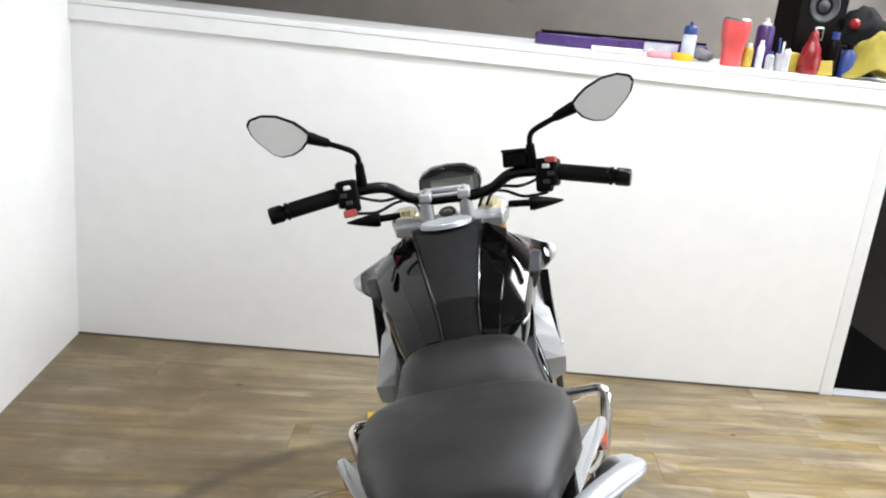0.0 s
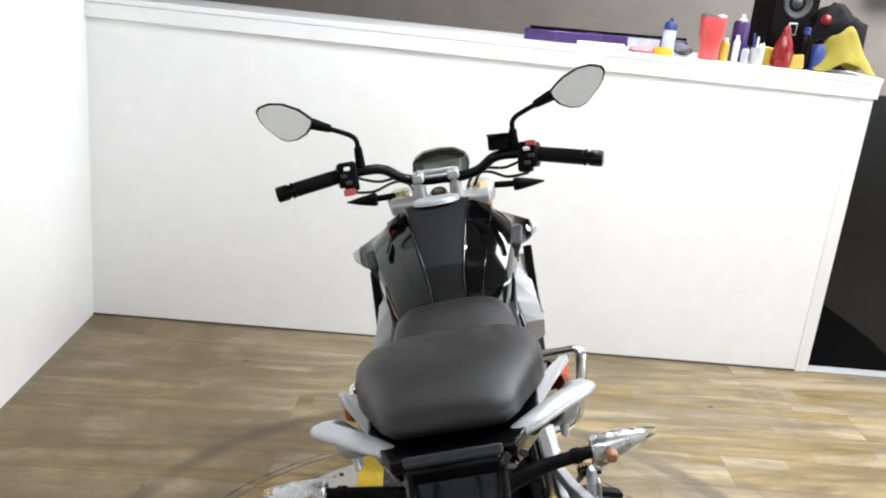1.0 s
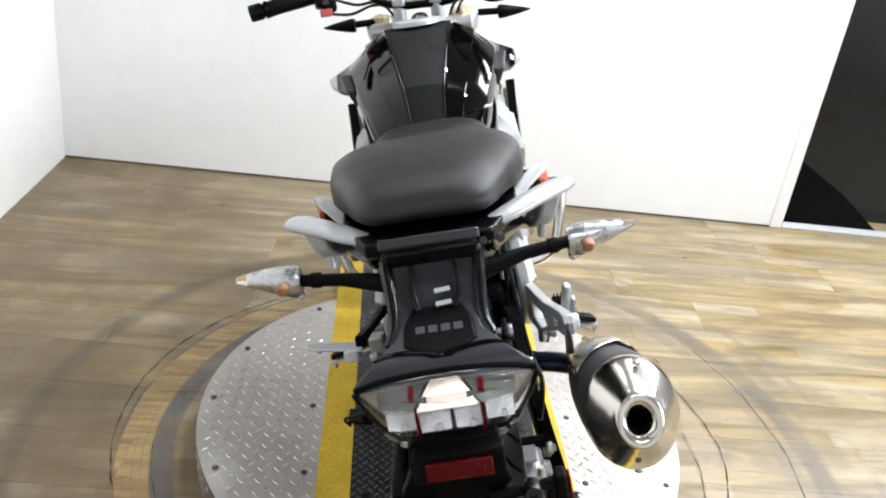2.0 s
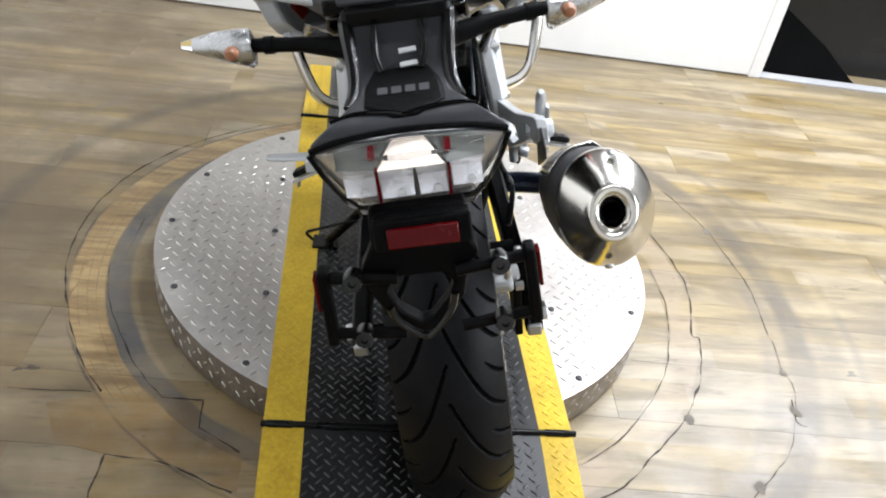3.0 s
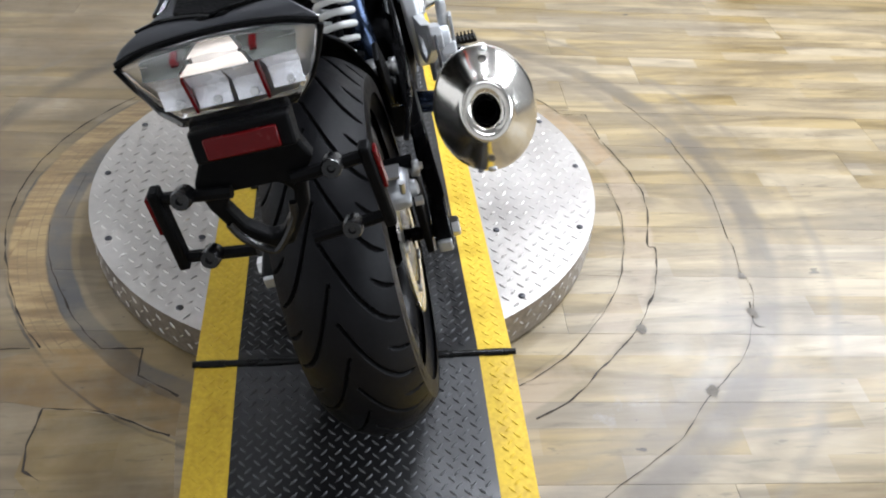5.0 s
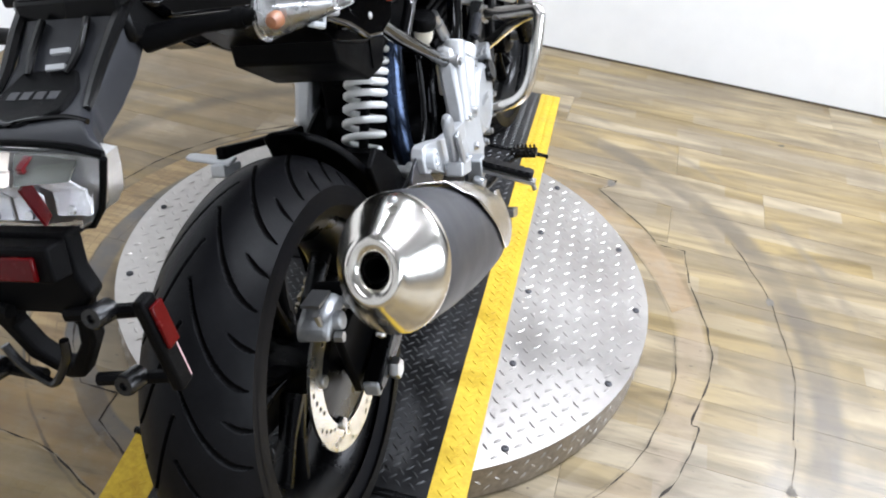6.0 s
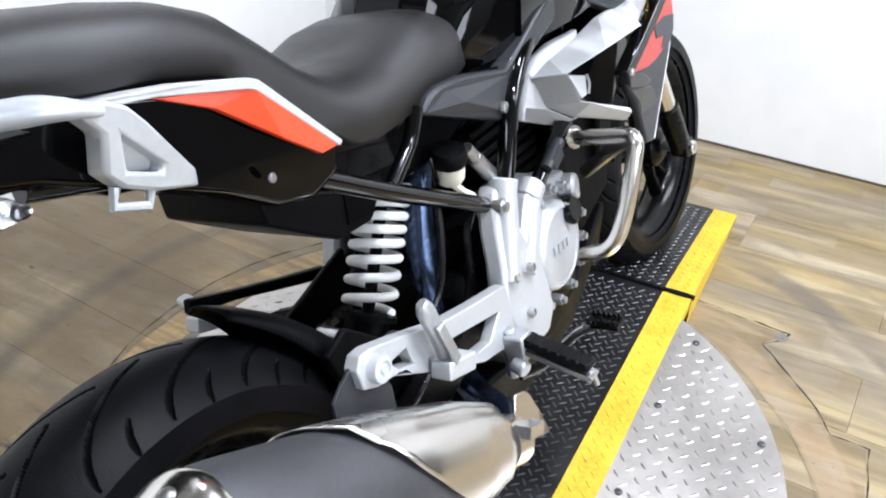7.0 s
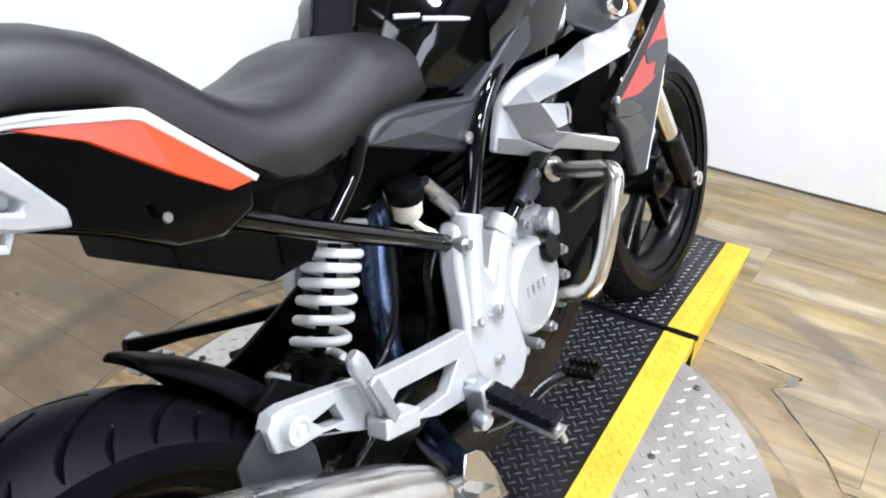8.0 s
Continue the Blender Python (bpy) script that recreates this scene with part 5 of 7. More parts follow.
part("rust_label", box(0.086, 0.30, 0.628, 0.003, 0.05, 0.055, rot=(-8, 0, 0)), M_BLKENG, bike)


def tail_side(mk, left):
    out = lambda y, z: float(np.interp(y, [-0.19, -0.10, 0.0, 0.10, 0.215], [0.072, 0.100, 0.143, 0.174, 0.156])) - 0.30 * max(0, 0.80 - z - 1.2 * max(0, y - 0.10))
    g = Geo().add(*plate([(-0.19, 0.858), (-0.10, 0.856), (0.0, 0.846), (0.106, 0.822), (0.152, 0.782), (0.212, 0.729), (0.206, 0.702), (0.165, 0.690), (0.122, 0.702), (0.075, 0.735), (0.0, 0.775), (-0.06, 0.805), (-0.17, 0.832)], out, 0.050))
    tp = part("tail_panel", mk(g), M_GLOSS, bike, "gloss black tail side panel", bevel=0.006)
    red = [(out(y, z) + dx, y, z) for y, z, dx in ((0.028, 0.8385, 0.004), (0.070, 0.8150, 0.005), (0.104, 0.8210, 0.006), (0.112, 0.8175, 0.006), (0.123, 0.7690, 0.011), (0.175, 0.7330, 0.008), (0.208, 0.7285, 0.005))]
    part("red_insert", mk(Geo().add(*skin(red, [(0, 1, 3, 2), (1, 4, 3), (3, 4, 5, 6)], 0.008))), M_RED, tp, "bright red painted insert", bevel=0.001, angle=4)
    stripe = [(-0.16, 0.862), (-0.02, 0.852), (0.045, 0.8435), (0.104, 0.8290), (0.118, 0.8230), (0.216, 0.7300), (0.2095, 0.7265), (0.112, 0.8150), (0.102, 0.8200), (0.03, 0.8385), (-0.10, 0.855)]
    part("silver_stripe", mk(Geo().add(*plate(stripe, lambda y, z: out(y, z) + 0.006, 0.008))), M_SILVER, tp, "silver edge stripe", bevel=0.001)
    top_in = [(-0.14, 0.861), (-0.06, 0.855), (0.0, 0.848), (0.05, 0.840), (0.108, 0.8250)]
    part("silver_top", mk(Geo().add(*loft([[(out(y, z) + 0.005, y, z), (out(y, z) - 0.024 * min(1, (0.14 - y) * 6), y, z + 0.003), (out(y, z) - 0.024 * min(1, (0.14 - y) * 6), y, z - 0.002), (out(y, z) + 0.004, y, z - 0.002)] for y, z in top_in]))), M_SILVER, tp, "silver painted top edge of the tail")
    for y, z in ((0.116, 0.734), (-0.01, 0.822)):
        part("screw", mk(Geo().add(*lathe([(0.0048, 0), (0.0048, 0.001), (0.0036, 0.0024), (0.0001, 0.0024)], (out(y, z) + 0.001, y, z), (1, 0, 0), 12))), M_STEEL, tp)
    # grab handle
    gp = smooth_path([(0.074, -0.156, 0.866), (0.100, -0.138, 0.868), (0.135, -0.108, 0.869), (0.170, -0.076, 0.866), (0.182, -0.058, 0.861), (0.184, -0.036, 0.852)], 6)
    gh = part("grab_handle", mk(Geo().add(*tube(gp, [0.011, 0.015, 0.0165, 0.0165, 0.0125, 0.007], 14, flat=(1.0, 0.60)))), M_GRAB, bike, "grey painted cast grab handle", angle=60)
    brace = [(-0.062, 0.866), (-0.030, 0.857), (-0.012, 0.847), (0.004, 0.829), (0.046, 0.773), (0.048, 0.757), (0.006, 0.772), (-0.024, 0.788), (-0.040, 0.806), (-0.036, 0.836), (-0.020, 0.830), (0.014, 0.793), (0.010, 0.786), (-0.020, 0.800)]
    bf = [(0, 1, 10, 9), (1, 2, 3, 10), (3, 4, 11, 10), (4, 5, 12, 11), (5, 6, 12), (6, 7, 13, 12), (7, 8, 13), (8, 9, 10, 13)]
    bx = lambda y, z: 0.149 + 0.36 * (z - 0.755)
    part("web", mk(Geo().add(*plate2(brace, bf, bx, 0.024))), M_GRAB, gh, "cast brace of the grab handle", bevel=0.004)
    part("pocket", mk(Geo().add(*plate([(-0.024, 0.834), (0.018, 0.795), (0.012, 0.782), (-0.024, 0.798)], lambda y, z: bx(y, z) - 0.016, 0.004))), M_SILVER, gh, "shallow cast pocket")
    part("tab", mk(Geo().add(*tube([(0.150, -0.026, 0.790), (0.148, -0.032, 0.776), (0.148, -0.004, 0.764), (0.148, 0.004, 0.776)], 0.0045, 8))), M_GRAB, gh, "small lashing loop")


both(tail_side)

# tail light unit with its long dark plastic arm
arm = part("tail_arm", loft([[(-w, y, z - h), (w, y, z - h), (w * 1.0, y, z - 0.006), (w * 0.90, y, z + 0.002), (-w * 0.90, y, z + 0.002), (-w, y, z - 0.006)] for y, w, z, h in
     [(-0.180, 0.056, 0.872, 0.045), (-0.215, 0.052, 0.846, 0.05), (-0.245, 0.049, 0.823, 0.045), (-0.272, 0.049, 0.809, 0.04), (-0.288, 0.053, 0.804, 0.036), (-0.304, 0.066, 0.801, 0.034), (-0.318, 0.074, 0.800, 0.032), (-0.330, 0.085, 0.798, 0.030), (-0.340, 0.096, 0.794, 0.020), (-0.344, 0.095, 0.789, 0.012)]]), M_GREY, bike, "dark grey plastic tail arm above the tail light", bevel=0.004)
for sx in (-1, 1):
    rail = smooth_path([(sx * 0.055, -0.196, 0.860), (sx * 0.053, -0.222, 0.844), (sx * 0.050, -0.252, 0.823), (sx * 0.051, -0.276, 0.808), (sx * 0.058, -0.298, 0.802)], 5)
    part("rail", tube(rail, [0.0075, 0.0075, 0.0065, 0.0060, 0.0040], 8, flat=(1.0, 0.8)), M_SEMI, arm, "glossy side rail of the tail arm")
    part("tongue_edge", tube(smooth_path([(sx * 0.024, -0.216, 0.853), (sx * 0.025, -0.242, 0.833), (sx * 0.020, -0.262, 0.820)], 5), [0.0035, 0.0040, 0.0030], 8), M_SEMI, arm)
part("tongue", loft([[(-w, y, z - 0.004), (w, y, z - 0.004), (w * 0.92, y, z + 0.002), (-w * 0.92, y, z + 0.002)] for y, w, z in ((-0.256, 0.030, 0.820), (-0.275, 0.040, 0.812), (-0.305, 0.042, 0.804), (-0.328, 0.012, 0.801))]), M_PLAST, arm, "glossy tongue with a worn mark", bevel=0.002)
part("lip", tube(smooth_path([(-0.074, -0.322, 0.800), (-0.048, -0.315, 0.803), (-0.014, -0.321, 0.803), (0.0, -0.326, 0.802), (0.014, -0.321, 0.803), (0.048, -0.315, 0.803), (0.072, -0.318, 0.800)], 5), 0.0026, 8), M_GLOSS, arm, "raised lip across the tail")
part("lamp_brow", tube(smooth_path([(-0.096, -0.343, 0.783), (-0.060, -0.346, 0.793), (0.0, -0.347, 0.797), (0.060, -0.346, 0.793), (0.096, -0.343, 0.783)], 6), 0.0034, 8), M_PLAST, arm, "black brow over the tail light")
for k in range(2):
    part("slot", box(0.008, -0.245 - 0.013 * k, 0.8340 - 0.0095 * k, 0.018, 0.005, 0.003, rot=(38, 0, 9)), M_SILVER, arm, "pale slot in the tail arm")
for k in range(4):
    part("plain_mark", box(-0.021 + 0.014 * k, -0.287, 0.8100, 0.010, 0.010, 0.003, rot=(17, 0, 0)), M_MUFF, arm)
part("seat_lock_plate", box(0, -0.206, 0.880, 0.118, 0.006, 0.013, rot=(-30, 0, 0)), M_GREY, bike, "grey plate below the seat end", bevel=0.003)
part("seat_lock", Geo().add(*disc((0.082, -0.205, 0.868), (0.2, -1, 0.3), 0.0052, 0.006, 14)).add(*disc((0.062, -0.209, 0.870), (0.2, -1, 0.3), 0.0045, 0.006, 14)), M_GREY, bike, "small chrome fasteners")


LENS = [(-0.095, 0.780), (-0.060, 0.790), (0.0, 0.794), (0.060, 0.790), (0.095, 0.780), (0.086, 0.758), (0.074, 0.735), (0.058, 0.718), (0.0, 0.712), (-0.058, 0.718), (-0.074, 0.735), (-0.086, 0.758)]


def lens_ring(y, k):
    """The hexagonal outline of the tail light; its lower edge is drawn in under the tail, its corners sweep forward."""
    pull = 0.9 * max(0.0, -0.345 - y)
    return [(x * k, y + 0.30 * (0.786 - z) + pull * (x / 0.095) ** 2 * (z - 0.70) / 0.08, 0.753 + (z - 0.753) * k) for x, z in LENS]


tl = part("tail_light", loft([lens_ring(-0.345, 1.0), lens_ring(-0.366, 1.01), lens_ring(-0.388, 0.975), lens_ring(-0.394, 0.90)]), M_LENS, bike, "clear LED tail light with chrome reflectors", bevel=0.003)
tl.visible_shadow = False
part("reflector_back", loft([lens_ring(-0.325, 1.0), lens_ring(-0.352, 0.96)]), M_REFLECT, tl, "chrome reflector bowl")
part("lamp_rim", Geo().add(*tube([Vector(q) for q in lens_ring(-0.366, 1.02)[4:] + lens_ring(-0.366, 1.02)[:1]], 0.0032, 8)), M_PLAST, tl, "black rim round the lens")
for x, w in ((-0.053, 0.034), (-0.016, 0.036), (0.019, 0.031), (0.053, 0.033)):
    dy = 0.010 if abs(x) > 0.04 else 0.0
    cell = part("reflector_cell", skin([(x - w / 2, dy - 0.372, 0.769), (x + w / 2, dy - 0.372, 0.770), (x + w * 0.46, dy - 0.355, 0.752), (x - w * 0.46, dy - 0.355, 0.752), (x + w * 0.44, dy - 0.362, 0.733), (x - w * 0.44, dy - 0.362, 0.733)], [(0, 3, 2, 1), (3, 5, 4, 2)], 0.003, Vector((0, 1, 0))), M_CELL, tl, "square reflector cell with its bright reflection painted in")
    part("led", disc((x + 0.004, dy - 0.366, 0.740), (0, -1, 0.35), 0.0042, 0.004, 12), M_BOWL, cell)
for x in (-0.034, 0.0345):
    part("red_bar", box(x, -0.366, 0.752, 0.003, 0.014, 0.040, rot=(14, 0, 6)), M_REFL, tl, "red bar inside the lens")
    part("red_bar", box(x * 1.05, -0.362, 0.784, 0.006, 0.014, 0.003, rot=(18, 0, 0)), M_REFL, tl, "short red bar under the lens top")
part("upper_reflector", skin([(-0.031, -0.384, 0.776), (0.031, -0.384, 0.776), (0.015, -0.354, 0.787), (-0.015, -0.354, 0.787)], [(0, 1, 2, 3)], 0.004, Vector((0, 1, 0))), M_PALEREF, tl, "warm pale upper reflector")
for sx in (-1, 1):
    part("side_reflector_cup", skin([(sx * 0.035, -0.380, 0.775), (sx * 0.072, -0.364, 0.770), (sx * 0.072, -0.350, 0.779), (sx * 0.020, -0.352, 0.786)], [(0, 1, 2, 3)], 0.004, Vector((0, 1, 0))), M_BEZEL, tl, "dull grey side reflector")

# number plate bracket: a solid neck that opens into a D-shaped loop
pts_ = [(-0.050, 0.722), (0.048, 0.722), (0.047, 0.685), (0.056, 0.664), (0.044, 0.652), (0.036, 0.612), (0.006, 0.568), (-0.012, 0.566), (-0.045, 0.590), (-0.062, 0.632), (-0.066, 0.660), (-0.052, 0.685),
        (-0.034, 0.646), (0.012, 0.646), (0.026, 0.632), (0.020, 0.612), (-0.002, 0.584), (-0.014, 0.583), (-0.034, 0.602), (-0.044, 0.628)]
fc_ = [(0, 1, 2, 11), (11, 2, 3, 4, 13, 12), (11, 12, 19, 9, 10), (4, 14, 13), (4, 5, 15, 14), (5, 6, 16, 15), (6, 7, 17, 16), (7, 8, 18, 17), (8, 9, 19, 18)]
vs, fs = plate2([(x, z) for x, z in pts_], fc_, lambda x, z: 0.0, 0.020)
pb = part("plate_bracket", ([(y, -0.378 + 0.030 * max(0, (z - 0.66) / 0.06) * 0.4 - x, z) for x, y, z in vs], fs), M_PLAST, bike, "black plastic number plate bracket with an open loop", bevel=0.004)
part("loop_edge", tube(smooth_path([(0.026, -0.396, 0.632), (0.020, -0.397, 0.612), (-0.002, -0.398, 0.584), (-0.014, -0.398, 0.583), (-0.034, -0.397, 0.602), (-0.042, -0.396, 0.622)], 4), 0.0042, 8), M_SEMI, pb, "smooth inner edge of the loop")
rf = part("reflector", box(0.003, -0.399, 0.709, 0.070, 0.006, 0.021, rot=(-14, 0, 0)), M_REFL, bike, "dark red rear reflector", bevel=0.002)
part("mount", box(0.003, -0.385, 0.708, 0.096, 0.024, 0.032, rot=(-14, 0, 0)), M_PLAST, rf, bevel=0.003)
for sx in (-1, 1):
    part("side_bar", Geo().add(*box(sx * 0.108, -0.376, 0.618, 0.012, 0.020, 0.098, rot=(0, sx * -3, 0))), M_PLAST, pb, "black plate side bar", bevel=0.003)
    for z in (0.655, 0.580):
        part("cross_bar", tube([(sx * 0.030, -0.384, z - 0.004), (sx * 0.110, -0.376, z)], 0.0068, 8), M_PLAST, pb)
        part("knob", Geo().add(*lathe([(0.0001, 0.010), (0.003, 0.010), (0.004, 0.013), (0.009, 0.013), (0.0105, 0.010), (0.0105, -0.010), (0.0001, -0.010)], (sx * 0.074, -0.392, z + 0.006), (0, -1, 0.3), 14)), M_SEMI, pb, "round plastic knob")
    part("side_reflector", box(sx * 0.1155, -0.374, 0.638, 0.004, 0.016, 0.044, rot=(0, sx * -3, 0)), M_REFL, pb, "red side reflector", bevel=0.001)
    part("pale_reflector", box(sx * 0.1130, -0.374, 0.594, 0.004, 0.016, 0.042, rot=(0, sx * -3, 0)), M_REFP if sx > 0 else M_REFL, pb, "faded pink lower reflector" if sx > 0 else "red lower reflector", bevel=0.001)


def rear_signal(mk, left):
    rsg = part("rear_indicator", mk(Geo().add(*tube([(0.055, -0.190, 0.822), (0.110, -0.175, 0.828), (0.165, -0.165, 0.830)], [0.013, 0.0085, 0.0078], 12)).add(*tube([(0.140, -0.169, 0.829), (0.150, -0.167, 0.829)], 0.0100, 12))), M_PLAST, bike, "clear rear indicator on a black stalk")
    rings = []
    for k, (x, h, d, zc) in enumerate(((0.164, 0.020, 0.012, 0.827), (0.168, 0.0225, 0.0145, 0.827), (0.186, 0.0195, 0.014, 0.829), (0.208, 0.0150, 0.0115, 0.831), (0.232, 0.0085, 0.008, 0.832), (0.248, 0.004, 0.004, 0.832))):
        rings.append([(x, -0.165 + d * 1.3 * math.cos(a) + 0.25 * (x - 0.165), zc + h * math.sin(a)) for a in np.linspace(0, 2 * math.pi, 17)[:-1]])
    ln_ = part("lens", mk(Geo().add(*loft(rings))), M_LENSC, rsg, "clear indicator lens")
    ln_.visible_shadow = False
    part("reflector_bowl", mk(Geo().add(*loft([[(x + 0.001, y * 0.72 - 0.28 * 0.150, 0.8288 + (z - 0.8288) * 0.72) for x, y, z in r] for r in rings[:5]]))), M_BOWL, rsg, "chrome bowl")
    part("bulb", mk(Geo().add(*lathe([(0.0001, 0.008), (0.005, 0.007), (0.0078, 0.002), (0.0078, -0.006), (0.0001, -0.006)], (0.186, -0.181, 0.829), (0, -1, 0.1), 14))), M_ORANGE, rsg, "amber bulb")


both(rear_signal)

# ---- tank and shrouds ----
TANK = [(0.515, 0.034, 0.086, 0.770), (0.530, 0.036, 0.096, 0.792), (0.545, 0.038, 0.106, 0.822), (0.560, 0.042, 0.114, 0.846), (0.61, 0.050, 0.132, 0.872), (0.68, 0.060, 0.152, 0.899), (0.75, 0.070, 0.166, 0.917), (0.80, 0.076, 0.172, 0.921), (0.845, 0.076, 0.172, 0.912), (0.885, 0.064, 0.168, 0.893), (0.93, 0.045, 0.160, 0.865)]


def tank_ring(y, p, hw, zt):
    half = [(0, zt + 0.003), (p * 0.6, zt + 0.0015), (p, zt - 0.003), (p + (hw - p) * 0.45, zt - 0.026), (hw * 0.97, zt - 0.066), (hw, zt - 0.088), (hw * 0.97, max(0.70, zt - 0.125)), (hw * 0.86, 0.690)]
    return [(x, y, z) for x, z in half] + [(-x, y, z) for x, z in reversed(half[1:])]


tank = part("tank", loft([tank_ring(*s) for s in TANK]), M_GLOSS, bike, "gloss black fuel tank", bevel=0.004, angle=60)
rows_ = []
for y, p, hw, zt in TANK:
    rows_.append([(x * p * 0.94, y, zt + 0.0075 - 0.004 * abs(x) ** 2) for x in (-1, -0.6, 0, 0.6, 1)] + [(p * 0.96, y, zt - 0.006), (-p * 0.96, y, zt - 0.006)])
part("tank_pad", loft(rows_), M_PAD, tank, "matt grey textured tank centre cover", bevel=0.002, angle=30)
for sx in (1, -1):
    part("pad_edge", tube(smooth_path([(sx * p_ * 0.97, y_, z_ + 0.0025) for y_, p_, hw_, z_ in TANK[1:9]], 3), 0.0022, 8), M_SEMI, tank, "rounded glossy edge of the centre cover")
fc = part("filler_cap", Geo().add(*lathe([(0.055, 0), (0.055, 0.008), (0.052, 0.0105), (0.044, 0.0098), (0.0001, 0.0095)], (0, 0.806, 0.9245), (0, 0.13, 1), 40)), M_GRAB, tank, "pale metal fuel filler cap")
for sx in (1, -1):
    # inner side panels beside the pad, satin
    part("tank_side_panel", Geo().add(*loft([[(sx * (p + 0.004), y, zt - 0.001), (sx * (p + (hw - p) * 0.50), y, zt - 0.0245), (sx * (p + (hw - p) * 0.50), y, zt - 0.034), (sx * (p + 0.004), y, zt - 0.010)] for y, p, hw, zt in TANK[1:8]])), M_GLOSS, tank, "gloss black shoulder panel")
# plain badge bars on the flank beside the seat nose
for a_, b_ in (((0.1135, 0.512, 0.8030), (0.1225, 0.548, 0.7950)), ((0.1235, 0.552, 0.7905), (0.1345, 0.632, 0.7705))):
    part("badge_bar", tube([a_, b_], 0.0030, 6, flat=(0.6, 1.0)), M_SILVER, tank, "plain silver badge bar")


def shrouds(mk, left):
    # satin grey frame cover running up beside the tank
    f1 = lambda y, z: 0.140 + 0.05 * max(0, y - 0.62) + 0.35 * max(0, z - 0.73)
    g = Geo().add(*plate([(0.385, 0.694), (0.560, 0.620), (0.586, 0.616), (0.623, 0.650), (0.655, 0.672), (0.696, 0.687), (0.798, 0.720), (0.854, 0.711), (0.985, 0.656), (1.033, 0.664), (1.020, 0.731), (0.930, 0.790), (0.843, 0.828), (0.770, 0.846), (0.715, 0.820), (0.749, 0.752), (0.619, 0.687), (0.594, 0.682), (0.492, 0.706), (0.433, 0.713), (0.409, 0.709)], f1, 0.030))
    fcv = part("frame_cover", mk(g), M_GREY, bike, "satin grey side cover below the tank", bevel=0.005)
    crease = [(0.1405, 0.394, 0.6925), (0.1405, 0.440, 0.7035), (0.1405, 0.598, 0.672), (0.1475, 0.470, 0.679), (0.1415, 0.575, 0.628)]
    part("cover_crease", mk(Geo().add(*skin(crease, [(0, 1, 3), (1, 2, 3), (3, 2, 4), (0, 3, 4)], 0.006))), M_GREY, fcv, angle=4)
    part("cover_bolt", mk(Geo().add(*lathe([(0.0001, 0.003), (0.003, 0.003), (0.004, 0.006), (0.0075, 0.006), (0.0085, 0.003), (0.0085, 0), (0.0001, 0)], (0.143, 0.563, 0.638), (1, 0, 0), 14))), M_STEEL, fcv, "steel button bolt")
    # silver air scoop: a flat flange, and a body that stands out from it
    flange = [(0.122, 0.653, 0.584), (0.122, 0.662, 0.605), (0.122, 0.687, 0.646), (0.123, 0.716, 0.660), (0.125, 0.771, 0.667), (0.130, 0.864, 0.662), (0.145, 0.832, 0.654), (0.140, 0.740, 0.648), (0.136, 0.681, 0.636), (0.142, 0.695, 0.590), (0.165, 0.735, 0.556), (0.125, 0.758, 0.537), (0.140, 0.810, 0.533)]
    sc = part("air_scoop", mk(Geo().add(*skin(flange, [(0, 11, 10, 9, 1), (1, 9, 8, 2), (2, 8, 7, 3), (3, 7, 4), (4, 7, 6, 5), (11, 12, 10)], 0.012))), M_SILVER, bike, "silver painted air scoop", bevel=0.003, angle=20)
    body = [(0.136, 0.681, 0.639), (0.140, 0.740, 0.651), (0.145, 0.832, 0.657), (0.149, 0.909, 0.668), (0.160, 1.035, 0.669), (0.178, 1.170, 0.668),
            (0.198, 0.663, 0.650), (0.200, 0.808, 0.642), (0.205, 0.979, 0.636), (0.210, 1.030, 0.655), (0.215, 1.068, 0.677),
            (0.142, 0.695, 0.592), (0.198, 0.698, 0.597), (0.197, 0.886, 0.520), (0.188, 0.887, 0.497), (0.165, 0.735, 0.560), (0.203, 0.720, 0.588), (0.200, 0.886, 0.512)]
    part("scoop_body", mk(Geo().add(*skin(body, [(0, 6, 1), (1, 6, 7, 2), (2, 7, 3), (3, 7, 8, 4), (4, 8, 9, 10, 5), (0, 11, 12, 6), (11, 15, 16, 12), (15, 14, 17, 16), (12, 16, 17, 13)], 0.008))), M_SILVER, sc, "raised faceted silver scoop body", bevel=0.004, angle=12)
    part("scoop_pocket", mk(Geo().add(*skin([(0.196, 0.668, 0.646), (0.168, 0.787, 0.608), (0.168, 0.785, 0.579), (0.196, 0.703, 0.600)], [(0, 3, 2, 1)], 0.004))), M_CAST, sc, "dull silver pocket of the scoop")
    part("pocket_edge", mk(Geo().add(*tube([(0.171, 0.786, 0.610), (0.172, 0.790, 0.596), (0.170, 0.787, 0.579)], 0.0022, 8))), M_STEEL, sc)
    part("scoop_inner_panel", mk(Geo().add(*plate([(0.73, 0.625), (0.80, 0.640), (0.98, 0.640), (1.00, 0.60), (0.90, 0.52), (0.75, 0.570)], 0.160, 0.010))), M_GLOSS, sc, "gloss black scoop inner panel", bevel=0.003)
    part("scoop_bolt", mk(Geo().add(*lathe([(0.0001, 0.003), (0.003, 0.003), (0.004, 0.006), (0.0065, 0.006), (0.0075, 0.003), (0.0075, 0), (0.0001, 0)], (0.122, 0.680, 0.600), (1, 0, 0), 14))), M_STEEL, sc, "steel button bolt")
    tk = lambda y, i: float(np.interp(y, [q[0] for q in TANK], [q[i] for q in TANK]))
